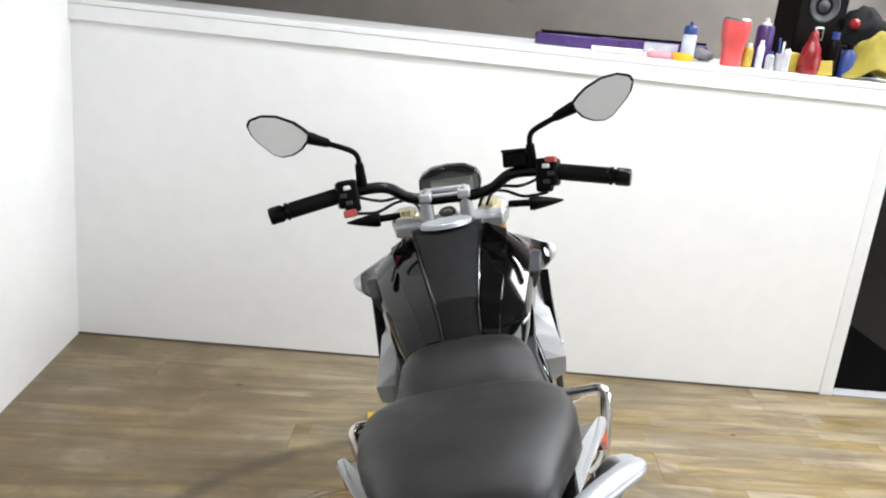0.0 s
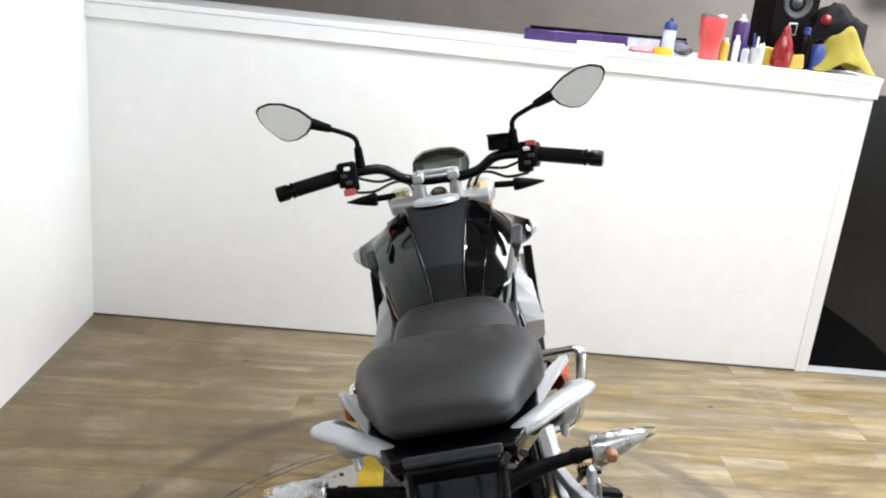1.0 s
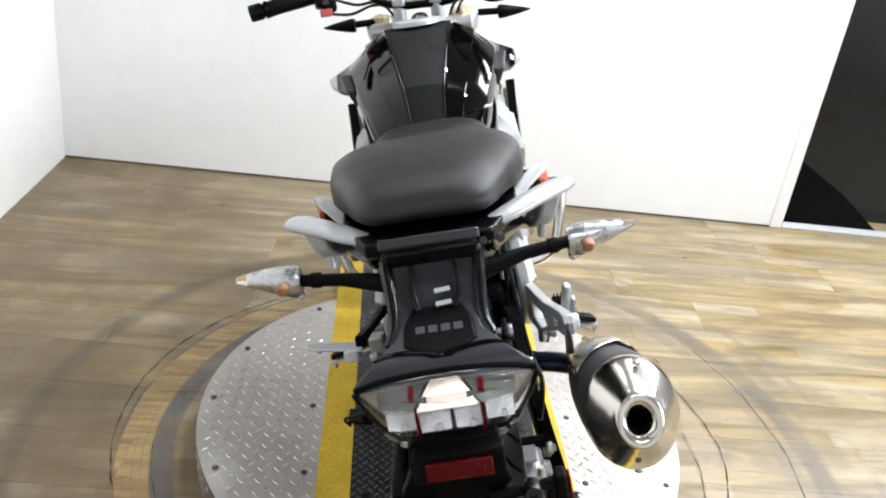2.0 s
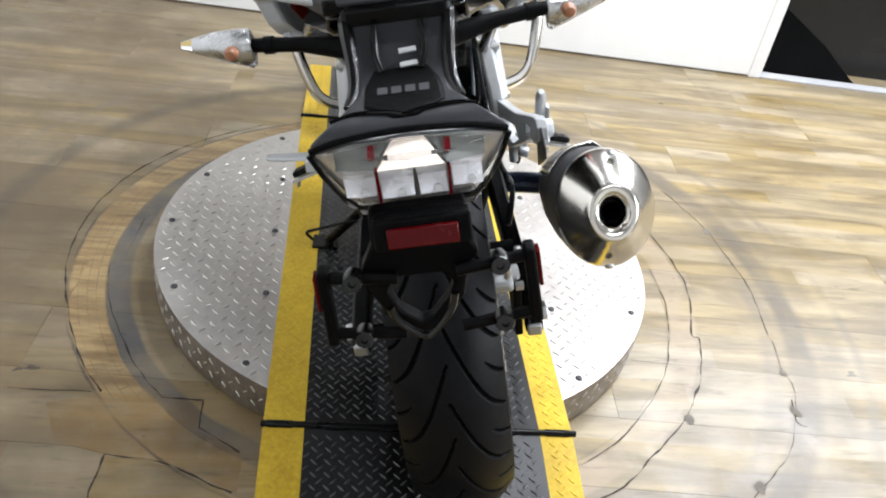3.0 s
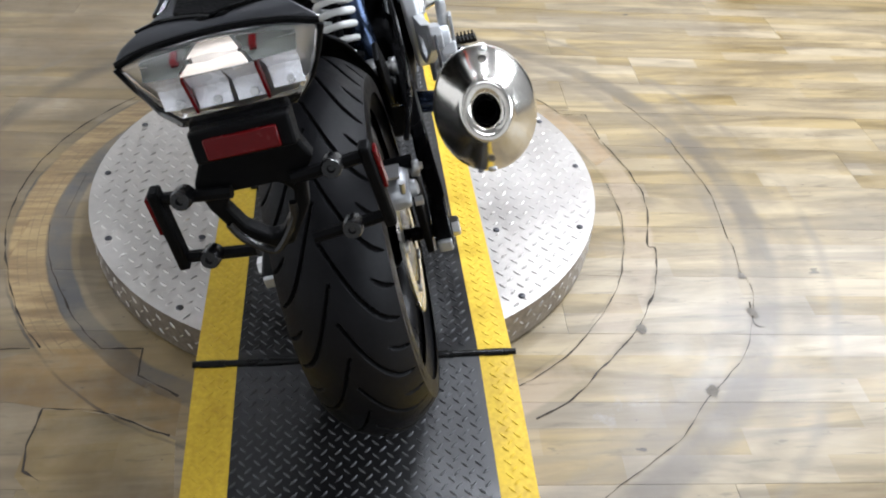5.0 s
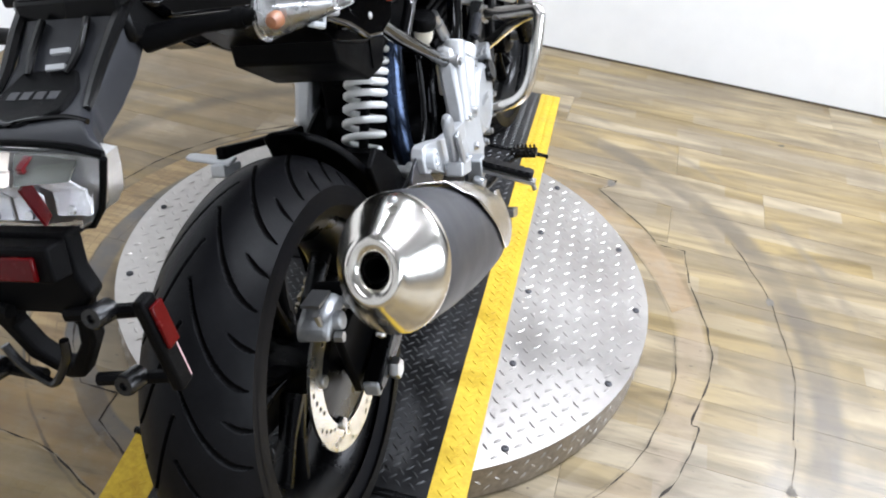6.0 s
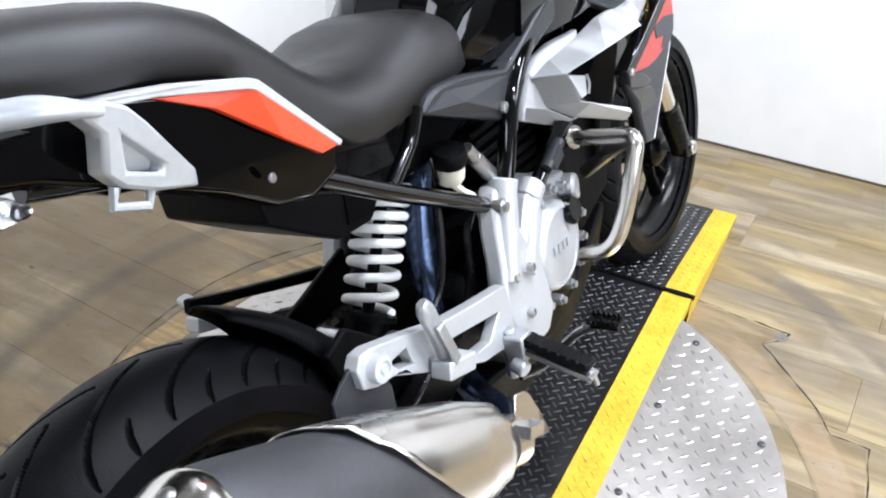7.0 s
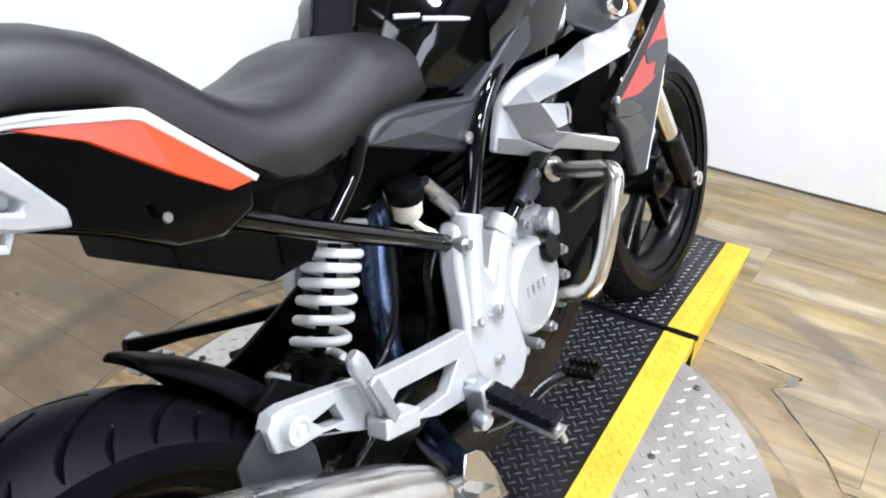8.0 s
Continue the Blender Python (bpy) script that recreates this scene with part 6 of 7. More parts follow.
    part("inner_fairing", mk(Geo().add(*loft([[(tk(y, 2) * 0.97, y, tk(y, 3) - 0.088), (tk(y, 2) * 0.99, y, 0.5 * (tk(y, 3) - 0.08 + zb_)), (xb_, y, zb_), (xb_ - 0.010, y, zb_ - 0.010), (tk(y, 2) * 0.96 - 0.012, y, tk(y, 3) - 0.100)] for y, xb_, zb_ in ((0.66, 0.136, 0.700), (0.72, 0.142, 0.715), (0.78, 0.146, 0.735), (0.84, 0.150, 0.752), (0.90, 0.156, 0.745), (0.96, 0.160, 0.735))]))), M_GLOSS, bike, "gloss black inner fairing beside the tank", angle=60)
    # gloss shoulder that sweeps from the tank out to a silver tip
    FE = [Vector(q) for q in ((0.085, 0.905, 0.878), (0.130, 0.915, 0.858), (0.165, 0.920, 0.840), (0.195, 0.925, 0.824), (0.215, 0.920, 0.816), (0.234, 0.905, 0.808))]
    RE = [Vector(q) for q in ((0.142, 0.690, 0.822), (0.168, 0.760, 0.808), (0.184, 0.810, 0.795), (0.200, 0.850, 0.786), (0.214, 0.872, 0.788), (0.230, 0.888, 0.796))]

    def wing_section(a, b, k0, k1, k):
        h = 0.018 * (1 - k / 5.5)
        up_ = Vector((0.35, 0, 1)).normalized()
        top_ = [a.lerp(b, q) + up_ * h * (1 - (2 * q - 1) ** 2) for q in np.linspace(k0, k1, 5)]
        return [tuple(q) for q in top_] + [tuple(a.lerp(b, k1) - Vector((0.003, 0, 0.010))), tuple(a.lerp(b, k0) - Vector((0.003, 0, 0.010)))]

    tw = part("tank_wing", mk(Geo().add(*loft([wing_section(a_, b_, 0.13, 1.0, k) for k, (a_, b_) in enumerate(zip(FE, RE))][:5]))), M_GLOSS, bike, "gloss black shoulder flaring out from the tank", bevel=0.003, angle=50)
    part("wing_front_edge", mk(Geo().add(*loft([wing_section(a_, b_, 0.0, 0.125, k) for k, (a_, b_) in enumerate(zip(FE, RE))][:5]))), M_SILVER, tw, "silver front edge of the tank shoulder", bevel=0.002, angle=50)
    part("wing_tip", mk(Geo().add(*loft([wing_section(a_, b_, 0.0, 1.0, k + 4) for k, (a_, b_) in enumerate(zip(FE[4:], RE[4:]))]))), M_SILVER, tw, "silver tip of the tank shoulder", bevel=0.003, angle=50)
    # front wing with its decal
    f3 = lambda y, z: 0.204 + 0.065 * (y - 0.862)
    wing = part("front_wing", mk(Geo().add(*plate([(0.862, 0.592), (1.049, 0.668), (1.078, 0.638), (1.071, 0.602), (1.052, 0.569), (0.998, 0.499), (0.949, 0.436), (0.917, 0.443), (0.893, 0.529), (0.866, 0.566)], f3, 0.016))), M_GREY, bike, "dark grey front wing panel", bevel=0.004)
    part("wing_edge", mk(Geo().add(*plate([(0.856, 0.592), (0.930, 0.625), (1.000, 0.660), (1.060, 0.700), (1.074, 0.676), (1.010, 0.640), (0.940, 0.605), (0.874, 0.576), (0.866, 0.560), (0.860, 0.565)], lambda y, z: f3(y, z) + 0.006, 0.024))), M_GLOSS, wing, "gloss black leading edge", bevel=0.003)
    part("decal", mk(Geo().add(*plate([(0.874, 0.580), (0.940, 0.608), (1.010, 0.642), (1.070, 0.668), (1.073, 0.628), (1.066, 0.600), (1.033, 0.584), (0.995, 0.573), (0.950, 0.569)], lambda y, z: f3(y, z) + 0.002, 0.003))), M_DECALR, wing, "faded red decal panel")
    part("decal_stripe", mk(Geo().add(*plate([(0.985, 0.625), (1.028, 0.632), (1.072, 0.625), (1.066, 0.600), (1.040, 0.578), (1.008, 0.582), (1.024, 0.600), (0.989, 0.605)], lambda y, z: f3(y, z) + 0.0035, 0.002))), M_MUFF, wing, "grey swoosh on the decal")
    part("wing_crease", mk(Geo().add(*skin([(0.207, 0.875, 0.580), (0.212, 0.925, 0.566), (0.211, 0.962, 0.541), (0.211, 0.920, 0.541), (0.206, 0.873, 0.556)], [(0, 4, 3, 2, 1)], 0.006))), M_WARM, wing, "brownish grey facet", bevel=0.002)
    part("wing_lower", mk(Geo().add(*skin([(0.206, 0.876, 0.552), (0.213, 0.948, 0.536), (0.212, 0.988, 0.494), (0.208, 0.901, 0.523), (0.206, 0.950, 0.440), (0.205, 0.918, 0.446)], [(0, 3, 2, 1), (3, 5, 4, 2)], 0.006))), M_WARM, wing, "brownish grey lower wing facet", bevel=0.002)
    part("pinstripe", mk(Geo().add(*tube([(0.2165, 1.066, 0.600), (0.2150, 1.046, 0.568), (0.2110, 0.996, 0.500), (0.2080, 0.952, 0.440)], 0.0018, 6))), M_DECAL, wing, "thin pale edge line")
    part("wing_screw", mk(Geo().add(*disc((f3(0.865, 0.59) + 0.008, 0.866, 0.586), (1, 0, 0), 0.006, 0.006, 12))), M_STEEL, wing)


both(shrouds)
for sx in (1, -1):
    sp_ = part("headstock_cover", plate([(1.02, 0.650), (1.04, 0.715), (1.13, 0.700), (1.20, 0.668), (1.13, 0.642)], sx * 0.135 + (0.012 if sx < 0 else 0), 0.012), M_SATIN, bike, "black cover beside the fork", bevel=0.003)
    part("round_cap", lathe([(0.0001, 0.014), (0.013, 0.014), (0.015, 0.012), (0.020, 0.013), (0.0225, 0.010), (0.0225, -0.028), (0.0001, -0.028)], (sx * 0.165, 0.994, 0.702), (sx, -0.3, 0.25), 28), M_CHROME, sp_, "round chrome-rimmed cap")
    part("cap_face", lathe([(0.0001, 0.0152), (0.0120, 0.0152), (0.0125, 0.0130)], (sx * 0.165, 0.994, 0.702), (sx, -0.3, 0.25), 24), M_SATIN, sp_)


# ---- front end (turned with the steering) ----


def st(g):
    return (Geo().add(*g) if isinstance(g, tuple) else g).turned(STEER)


def fy(z, off=0.0):
    return 1.025 + 0.545 * (0.882 - z) + off * 0.5


for sx in (1, -1):
    x = sx * 0.104
    fk = part("fork_leg", st(tube([(x, fy(0.88, 0.03), 0.88), (x, fy(0.50, 0.03), 0.50)], 0.0265, 20)), M_GOLD, bike, "gold anodised upside-down fork leg")
    part("stanchion", st(tube([(x, fy(0.52, 0.03), 0.52), (x, fy(0.35, 0.03), 0.35)], 0.0205, 18)), M_CHROME, fk, "chromed stanchion")
    part("axle_clamp", st(Geo().add(*tube([(x, fy(0.375, 0.03), 0.375), (x, fy(0.33, 0.03), 0.33), (x, 1.388, 0.250)], [0.026, 0.026, 0.024], 14)).add(*tube([(x - sx * 0.018, 1.390, 0.250), (x + sx * 0.022, 1.390, 0.250)], 0.024, 18))), M_SATIN, fk, "black axle clamp", bevel=0.003)
    part("axle_end", st(lathe([(0.0001, 0.004), (0.008, 0.004), (0.009, 0.010), (0.015, 0.010), (0.016, 0.006), (0.016, -0.004), (0.0001, -0.004)], (x + sx * 0.022, 1.390, 0.250), (sx, 0, 0), 18)), M_CHROME, fk, "bright axle end")
    part("fork_cap", st(Geo().add(*lathe([(0.030, 0), (0.030, 0.010), (0.024, 0.016), (0.0001, 0.016)], (x, fy(0.885, 0.03), 0.885), (0, -0.42, 0.906), 22)).add(*tube([(x, fy(0.89, 0.03), 0.895), (x, fy(0.90, 0.03), 0.912)], 0.012, 6))), M_PALEG, fk, "pale gold fork cap")
    part("fork_ring", st(lathe([(0.037, -0.02), (0.039, 0), (0.037, 0.012), (0.028, 0.013)], (x, fy(0.88, 0.03), 0.882), (0, -0.42, 0.906), 22)), M_CAST, fk, "silver clamp ring")
part("top_yoke", st(Geo().add(*plate([(0.965, 0.888), (1.00, 0.898), (1.07, 0.872), (1.06, 0.852), (1.00, 0.866), (0.97, 0.858)], 0.128, 0.256))), M_CAST, bike, "silver cast top yoke", bevel=0.006)
part("lower_yoke", st(Geo().add(*box(0, fy(0.70, 0.015), 0.70, 0.26, 0.08, 0.03, rot=(-25, 0, 0)))), M_SATIN, bike, "black lower yoke", bevel=0.006)
part("front_axle", st(tube([(-0.10, 1.390, 0.250), (0.10, 1.390, 0.250)], 0.012, 12)), M_STEEL, bike)
vs, fs = [], []
for i in range(21):
    a = radians(48 + 42 * i / 20)
    for j in range(9):
        u = -1 + j / 4
        r = 0.316 - 0.022 * abs(u) ** 3
        vs.append((0.062 * u, AX_F.y - r * math.cos(a), AX_F.z + r * math.sin(a)))
for i in range(20):
    for j in range(8):
        fs.append((i * 9 + j, i * 9 + j + 1, (i + 1) * 9 + j + 1, (i + 1) * 9 + j))
ff = part("front_fender", st((vs, fs)), M_PLAST, bike, "black plastic front fender", angle=60)
so = ff.modifiers.new("thick", "SOLIDIFY")
so.thickness = 0.003
part("front_caliper", st(Geo().add(*box(-0.085, 1.305, 0.385, 0.05, 0.05, 0.10, rot=(20, 0, 0)))), M_SATIN, bike, "dark front brake caliper", bevel=0.008)
part("horn", st(Geo().add(*lathe([(0.0001, 0), (0.03, 0.0), (0.042, 0.012), (0.042, 0.022), (0.0001, 0.024)], (0.09, 1.18, 0.44), (1, 0, 0), 24))), M_BLKENG, bike, "round black horn")
# handlebar, set a little lower on the right
BARS = Matrix.Translation((-0.005, 0, -0.002)) @ Matrix.Rotation(radians(1.1), 4, "Y")


def stb(g):
    return st((Geo().add(*g) if isinstance(g, tuple) else g).turned(BARS))


BAR = [(0.375, 0.838, 0.980), (0.24, 0.880, 0.998), (0.180, 0.905, 1.000), (0.135, 0.925, 0.992), (0.095, 0.950, 0.960), (0.045, 0.962, 0.946), (0, 0.963, 0.946)]
full = BAR + [(-x, y, z) for x, y, z in reversed(BAR[:-1])]
hb = part("handlebar", stb(tube(smooth_path(full, 5), 0.0125, 14)), M_SATIN, bike, "black tubular handlebar")
for sx in (1, -1):
    part("riser", st(Geo().add(*tube([(sx * 0.046, 0.968, 0.890), (sx * 0.045, 0.964, 0.958)], [0.0165, 0.0150], 18)).add(*box(sx * 0.044, 0.962, 0.954, 0.029, 0.046, 0.022))), M_CAST, hb, "silver handlebar riser clamp", bevel=0.005)
    for dy in (-0.014, 0.014):
        part("clamp_bolt", st(tube([(sx * 0.044, 0.963 + dy, 0.962), (sx * 0.044, 0.963 + dy, 0.968)], 0.0050, 10)), M_STEEL, hb)
part("clamp_bridge", st(Geo().add(*box(0, 0.976, 0.961, 0.10, 0.014, 0.012)).add(*box(0, 0.950, 0.955, 0.06, 0.010, 0.008))), M_CAST, hb, "silver clamp bridge", bevel=0.003)
part("ignition_lock", st(lathe([(0.024, 0), (0.024, 0.02), (0.020, 0.026), (0.010, 0.026), (0.009, 0.022), (0.0001, 0.022)], (0, 0.985, 0.885), (0, -0.42, 0.906), 24)), M_CHROME, bike, "chrome ignition lock")
DASH = Matrix.Translation((0.012, 0, -0.003))


def dash_ring(k, y, lift=0.0):
    """The rounded outline of the instrument panel, leaning back."""
    half = [(0.052, -0.036), (0.066, -0.028), (0.073, -0.004), (0.072, 0.014), (0.062, 0.028), (0.030, 0.034)]
    pts_ = half + [(-x, z) for x, z in reversed(half)]
    return [(x * k, y + 0.30 * z * k, 0.967 + lift + z * k) for x, z in pts_]


dash = part("instrument_panel", st(Geo().add(*loft([dash_ring(0.97, 1.008), dash_ring(1.0, 1.011), dash_ring(1.02, 1.030), dash_ring(0.80, 1.058)])).turned(DASH)), M_SEMI, bike, "black instrument panel with an unlit screen", bevel=0.002)
part("screen", st(Geo().add(*box(0.004, 1.0055, 0.962, 0.098, 0.004, 0.040, rot=(-17, 0, 0))).turned(DASH)), M_LCD, dash, "grey unlit LCD screen", bevel=0.001)
part("bezel", st(Geo().add(*loft([dash_ring(0.93, 1.0065), dash_ring(0.93, 1.0085)])).turned(DASH)), M_BEZEL, dash, "dull grey-green screen bezel")
part("hood", st(Geo().add(*loft([[(-0.064, y, z0), (-0.040, y + 0.004, z0 + 0.012), (0.0, y + 0.005, z0 + 0.016), (0.040, y + 0.004, z0 + 0.012), (0.064, y, z0), (0.058, y, z0 - 0.006), (0.0, y + 0.004, z0 + 0.008), (-0.058, y, z0 - 0.006)] for y, z0 in ((0.994, 0.993), (1.020, 0.998), (1.052, 0.986))])).turned(DASH)), M_GLOSS, dash, "gloss black screen hood", bevel=0.002)
for k in range(3):
    part("key_tag", st(Geo().add(*box(0.004 + 0.010 * k, 0.990, 0.953 + 0.003 * (k % 2), 0.010, 0.006, 0.009, rot=(10 * k, 14, 20 - 15 * k)))), M_BLKENG, dash)


def controls(mk, left):
    f = lambda g, m=Matrix.Translation((0, 0, 0)): mk((Geo().add(*g) if isinstance(g, tuple) else g).turned(m)).turned(BARS).turned(STEER)
    up = Matrix.Translation((-0.012, 0, 0.014))
    head = Matrix.Translation((0.0, 0, 0.014))
    d = (Vector((0.375, 0.838, 0.980)) - Vector((0.24, 0.880, 0.998))).normalized()
    o = Vector((0.232, 0.8825, 0.999))
    rib = []
    for k in range(33):
        rib.append((0.0182 if k % 2 else 0.0174, 0.010 + k * 0.0033))
    gr = part("grip", f(Geo().add(*lathe([(0.0127, 0.006), (0.020, 0.006), (0.021, 0.009), (0.018, 0.011), *rib, (0.0165, 0.118), (0.0127, 0.119)], o, d, 22))), M_RUBBER, bike, "black rubber handlebar grip", angle=60)
    part("bar_end", f(Geo().add(*lathe([(0.0127, 0.118), (0.019, 0.119), (0.0195, 0.126), (0.015, 0.128), (0.0155, 0.131), (0.0190, 0.134), (0.0190, 0.158), (0.0165, 0.163), (0.0001, 0.164)], o, d, 22))), M_SATIN, gr, "black bar end weight")
    sw = part("switch_block", f(Geo().add(*box(0.232, 0.884, 0.984, 0.046, 0.050, 0.060, rot=(-15, 0, -17))).add(*box(0.222, 0.872, 0.962, 0.034, 0.034, 0.034, rot=(-15, 0, -17))), up), M_PLAST, bike, "black handlebar switch block", bevel=0.007)
    part("red_switch", f(Geo().add(*(box(0.238, 0.862, 1.016, 0.022, 0.018, 0.012, rot=(-15, 0, -17)) if not left else box(0.226, 0.852, 0.948, 0.028, 0.014, 0.016, rot=(-15, 0, -17)))), up), M_REDSW, sw, "dull red switch", bevel=0.002)
    for k in range(3):
        part("rocker", f(Geo().add(*box(0.226 + 0.010 * (k % 2), 0.858, 1.004 - 0.017 * k, 0.015, 0.010, 0.009, rot=(-15, 0, -17))), up), M_GREY if k else M_DECAL, sw, bevel=0.002)
    mr_ = part("mirror_stem", f(Geo().add(*tube([(0.188, 0.904, 0.985), (0.187, 0.902, 1.045)], [0.013, 0.0095], 12)).add(*tube(smooth_path([(0.187, 0.902, 1.035), (0.188, 0.900, 1.062), (0.202, 0.897, 1.078), (0.245, 0.893, 1.098), (0.262, 0.891, 1.106)]), 0.0062, 10)).add(*tube([(0.243, 0.893, 1.098), (0.285, 0.889, 1.116)], [0.0095, 0.014], 12)), head), M_PLAST, bike, "black rear view mirror on a bent stem")
    hexa = [(0.280, 1.124), (0.284, 1.112), (0.300, 1.094), (0.322, 1.084), (0.345, 1.083), (0.362, 1.091), (0.392, 1.124), (0.402, 1.140), (0.407, 1.160), (0.400, 1.171), (0.376, 1.177), (0.345, 1.172), (0.310, 1.154), (0.290, 1.136)]
    cx, cz = 0.342, 1.128

    def ring_m(k, y):
        return [(cx + (x - cx) * k, y + 0.25 * (x - cx) * -0.6 + 0.03 * (z - cz), cz + (z - cz) * k) for x, z in hexa]
    part("mirror_shell", f(Geo().add(*loft([ring_m(0.97, 0.872), ring_m(1.03, 0.876), ring_m(1.0, 0.888), ring_m(0.75, 0.902), ring_m(0.35, 0.908)])), head), M_PLAST, mr_, "black mirror housing", bevel=0.003)
    part("mirror_glass", f(Geo().add(*loft([ring_m(0.935, 0.8715), ring_m(0.935, 0.8700)])), head), M_MIRROR, mr_, "silver mirror glass", angle=20)
    sg = part("front_indicator", f(Geo().add(*tube([(0.13, 1.03, 0.898), (0.185, 1.02, 0.898)], 0.0085, 10)).add(*loft([[(x, 1.018 + d_ * math.cos(a), 0.897 + h * math.sin(a)) for a in np.linspace(0, 2 * math.pi, 13)[:-1]] for x, h, d_ in ((0.178, 0.016, 0.016), (0.186, 0.0175, 0.020), (0.205, 0.014, 0.018), (0.230, 0.009, 0.012), (0.258, 0.002, 0.003))]))), M_PLAST, bike, "black front indicator on a short stalk")
    lv = part("lever", f(Geo().add(*tube(smooth_path([(0.205, 0.925, 0.978), (0.25, 0.938, 0.975), (0.33, 0.905, 0.960), (0.375, 0.885, 0.950)]), [0.010, 0.009, 0.0075, 0.008], 10, flat=(0.7, 1.1))), up), M_SATIN, bike, "black hand lever")
    part("cable", f(Geo().add(*tube(smooth_path([(0.205, 0.930, 0.978), (0.16, 0.965, 0.955), (0.10, 1.00, 0.950), (0.06, 1.04, 0.90), (0.05, 1.06, 0.80)]), 0.0038, 8))), M_SATIN, bike, "black control cable")
    part("cable", f(Geo().add(*tube(smooth_path([(0.215, 0.880, 0.955), (0.165, 0.905, 0.945), (0.12, 0.95, 0.952), (0.09, 1.01, 0.93), (0.06, 1.06, 0.85)]), 0.0035, 8))), M_SATIN, bike, "black control cable")


both(controls)
res = part("front_reservoir", st(Geo().add(*box(0.168, 0.918, 1.022, 0.052, 0.042, 0.034, rot=(-12, 0, -10)))), M_PLAST, bike, "black front brake fluid reservoir", bevel=0.005)
part("reservoir_lid", st(box(0.168, 0.914, 1.042, 0.054, 0.044, 0.006, rot=(-12, 0, -10))), M_SATIN, res, bevel=0.002)

# ---- things on the ledge ----


def on_ledge(s, back):
    p = on_wall(s, -back, 0)
    return Vector((p.x, p.y, ledge_z(s) + 0.0225))


def ledge_pose(s, back, turn=0):
    p = on_ledge(s, back)
    return pose(p.x, p.y, p.z, 0, 0, -3.6 + turn)


def bottle(name, at, prof, cap_prof, m, mc, label, category, n=20):
    b = thing(name, lathe(prof, (0, 0, 0), (0, 0, 1), n), m, label, category, "bottles and cans on the ledge", at=at, angle=35)
    part("cap", lathe(cap_prof, (0, 0, 0), (0, 0, 1), n), mc, b)
    return b


M_CORAL = mat("coral_powder_coat", (0.75, 0.10, 0.10), 0.35, var=0.04)
M_BLUE = mat("blue_plastic", (0.02, 0.045, 0.20), 0.4)
M_PALEB = mat("pale_blue_can", (0.55, 0.62, 0.75), 0.35, var=0.2, scale=30)
M_PURPLE = mat("purple_plastic", (0.050, 0.022, 0.115), 0.35, var=0.35)
M_YEL = mat("yellow_cloth", (0.27, 0.22, 0.028), 0.9, var=0.2, scale=30, bump=0.6, bscale=250)
M_YELP = mat("yellow_plastic", (0.48, 0.36, 0.05), 0.4)
M_REDB = mat("dark_red_plastic", (0.22, 0.008, 0.010), 0.3, var=0.3, scale=20)
M_BLKP = mat("black_glossy_plastic", (0.0035, 0.0022, 0.0022), 0.35, spec=0.06)
M_ORY = mat("orange_yellow_tape", (0.80, 0.42, 0.015), 0.45, var=0.1)
M_TAPE = mat("clear_grey_plastic", (0.45, 0.46, 0.48), 0.25)
tb = thing("tumbler", lathe([(0.0001, 0), (0.034, 0), (0.036, 0.004), (0.039, 0.078), (0.046, 0.086), (0.049, 0.156), (0.047, 0.158), (0.044, 0.152), (0.0001, 0.150)], (0, 0, 0), (0, 0, 1), 32), M_CORAL, "coral pink insulated tumbler standing on the ledge", "tumbler", at=ledge_pose(2.408, 0.05), angle=40)
part("rim", lathe([(0.0475, 0.154), (0.0485, 0.161), (0.044, 0.166), (0.0001, 0.164)], (0, 0, 0), (0, 0, 1), 32), M_STEEL, tb, "bare steel rim and lid")
bottle("spray_can", ledge_pose(2.26, 0.09), [(0.0001, 0), (0.024, 0), (0.025, 0.004), (0.025, 0.085), (0.022, 0.093), (0.0001, 0.093)], [(0.0235, 0.092), (0.0235, 0.115), (0.018, 0.122), (0.007, 0.124), (0.006, 0.136), (0.0001, 0.137)], M_PALEB, M_BLUE, "pale aerosol can with a blue cap on the ledge", "spray can")
bottle("spray_can", ledge_pose(2.536, 0.11), [(0.0001, 0), (0.030, 0), (0.031, 0.004), (0.031, 0.140), (0.025, 0.152), (0.0001, 0.152)], [(0.016, 0.150), (0.016, 0.158), (0.008, 0.162), (0.007, 0.176), (0.0001, 0.177)], M_PURPLE, M_DECAL, "purple aerosol can on the ledge", "spray can")
for s, bk, h, r, m, mc, lab in ((2.470, 0.06, 0.085, 0.018, M_YELP, M_DECAL, "small yellow squeeze bottle on the ledge"), (2.510, 0.05, 0.10, 0.013, M_PALEB, M_DECAL, "small pale bottle on the ledge"), (2.545, 0.04, 0.065, 0.016, M_TAPE, M_BLUE, "small clear jar on the ledge"), (2.605, 0.045, 0.095, 0.012, M_DECAL, M_BLKP, "thin white tube on the ledge")):
    bottle("bottle", ledge_pose(s, bk), [(0.0001, 0), (r, 0), (r, h * 0.75), (r * 0.6, h * 0.86), (0.0001, h * 0.86)], [(r * 0.55, h * 0.85), (r * 0.55, h), (0.0001, h)], m, mc, lab, "bottle", n=14)
bottle("spray_bottle", ledge_pose(2.69, 0.05), [(0.0001, 0), (0.036, 0), (0.040, 0.01), (0.040, 0.05), (0.030, 0.09), (0.018, 0.115), (0.0001, 0.115)], [(0.016, 0.114), (0.016, 0.13), (0.012, 0.145), (0.005, 0.155), (0.0001, 0.156)], M_REDB, M_REDB, "dark red plastic bottle on the ledge", "bottle")
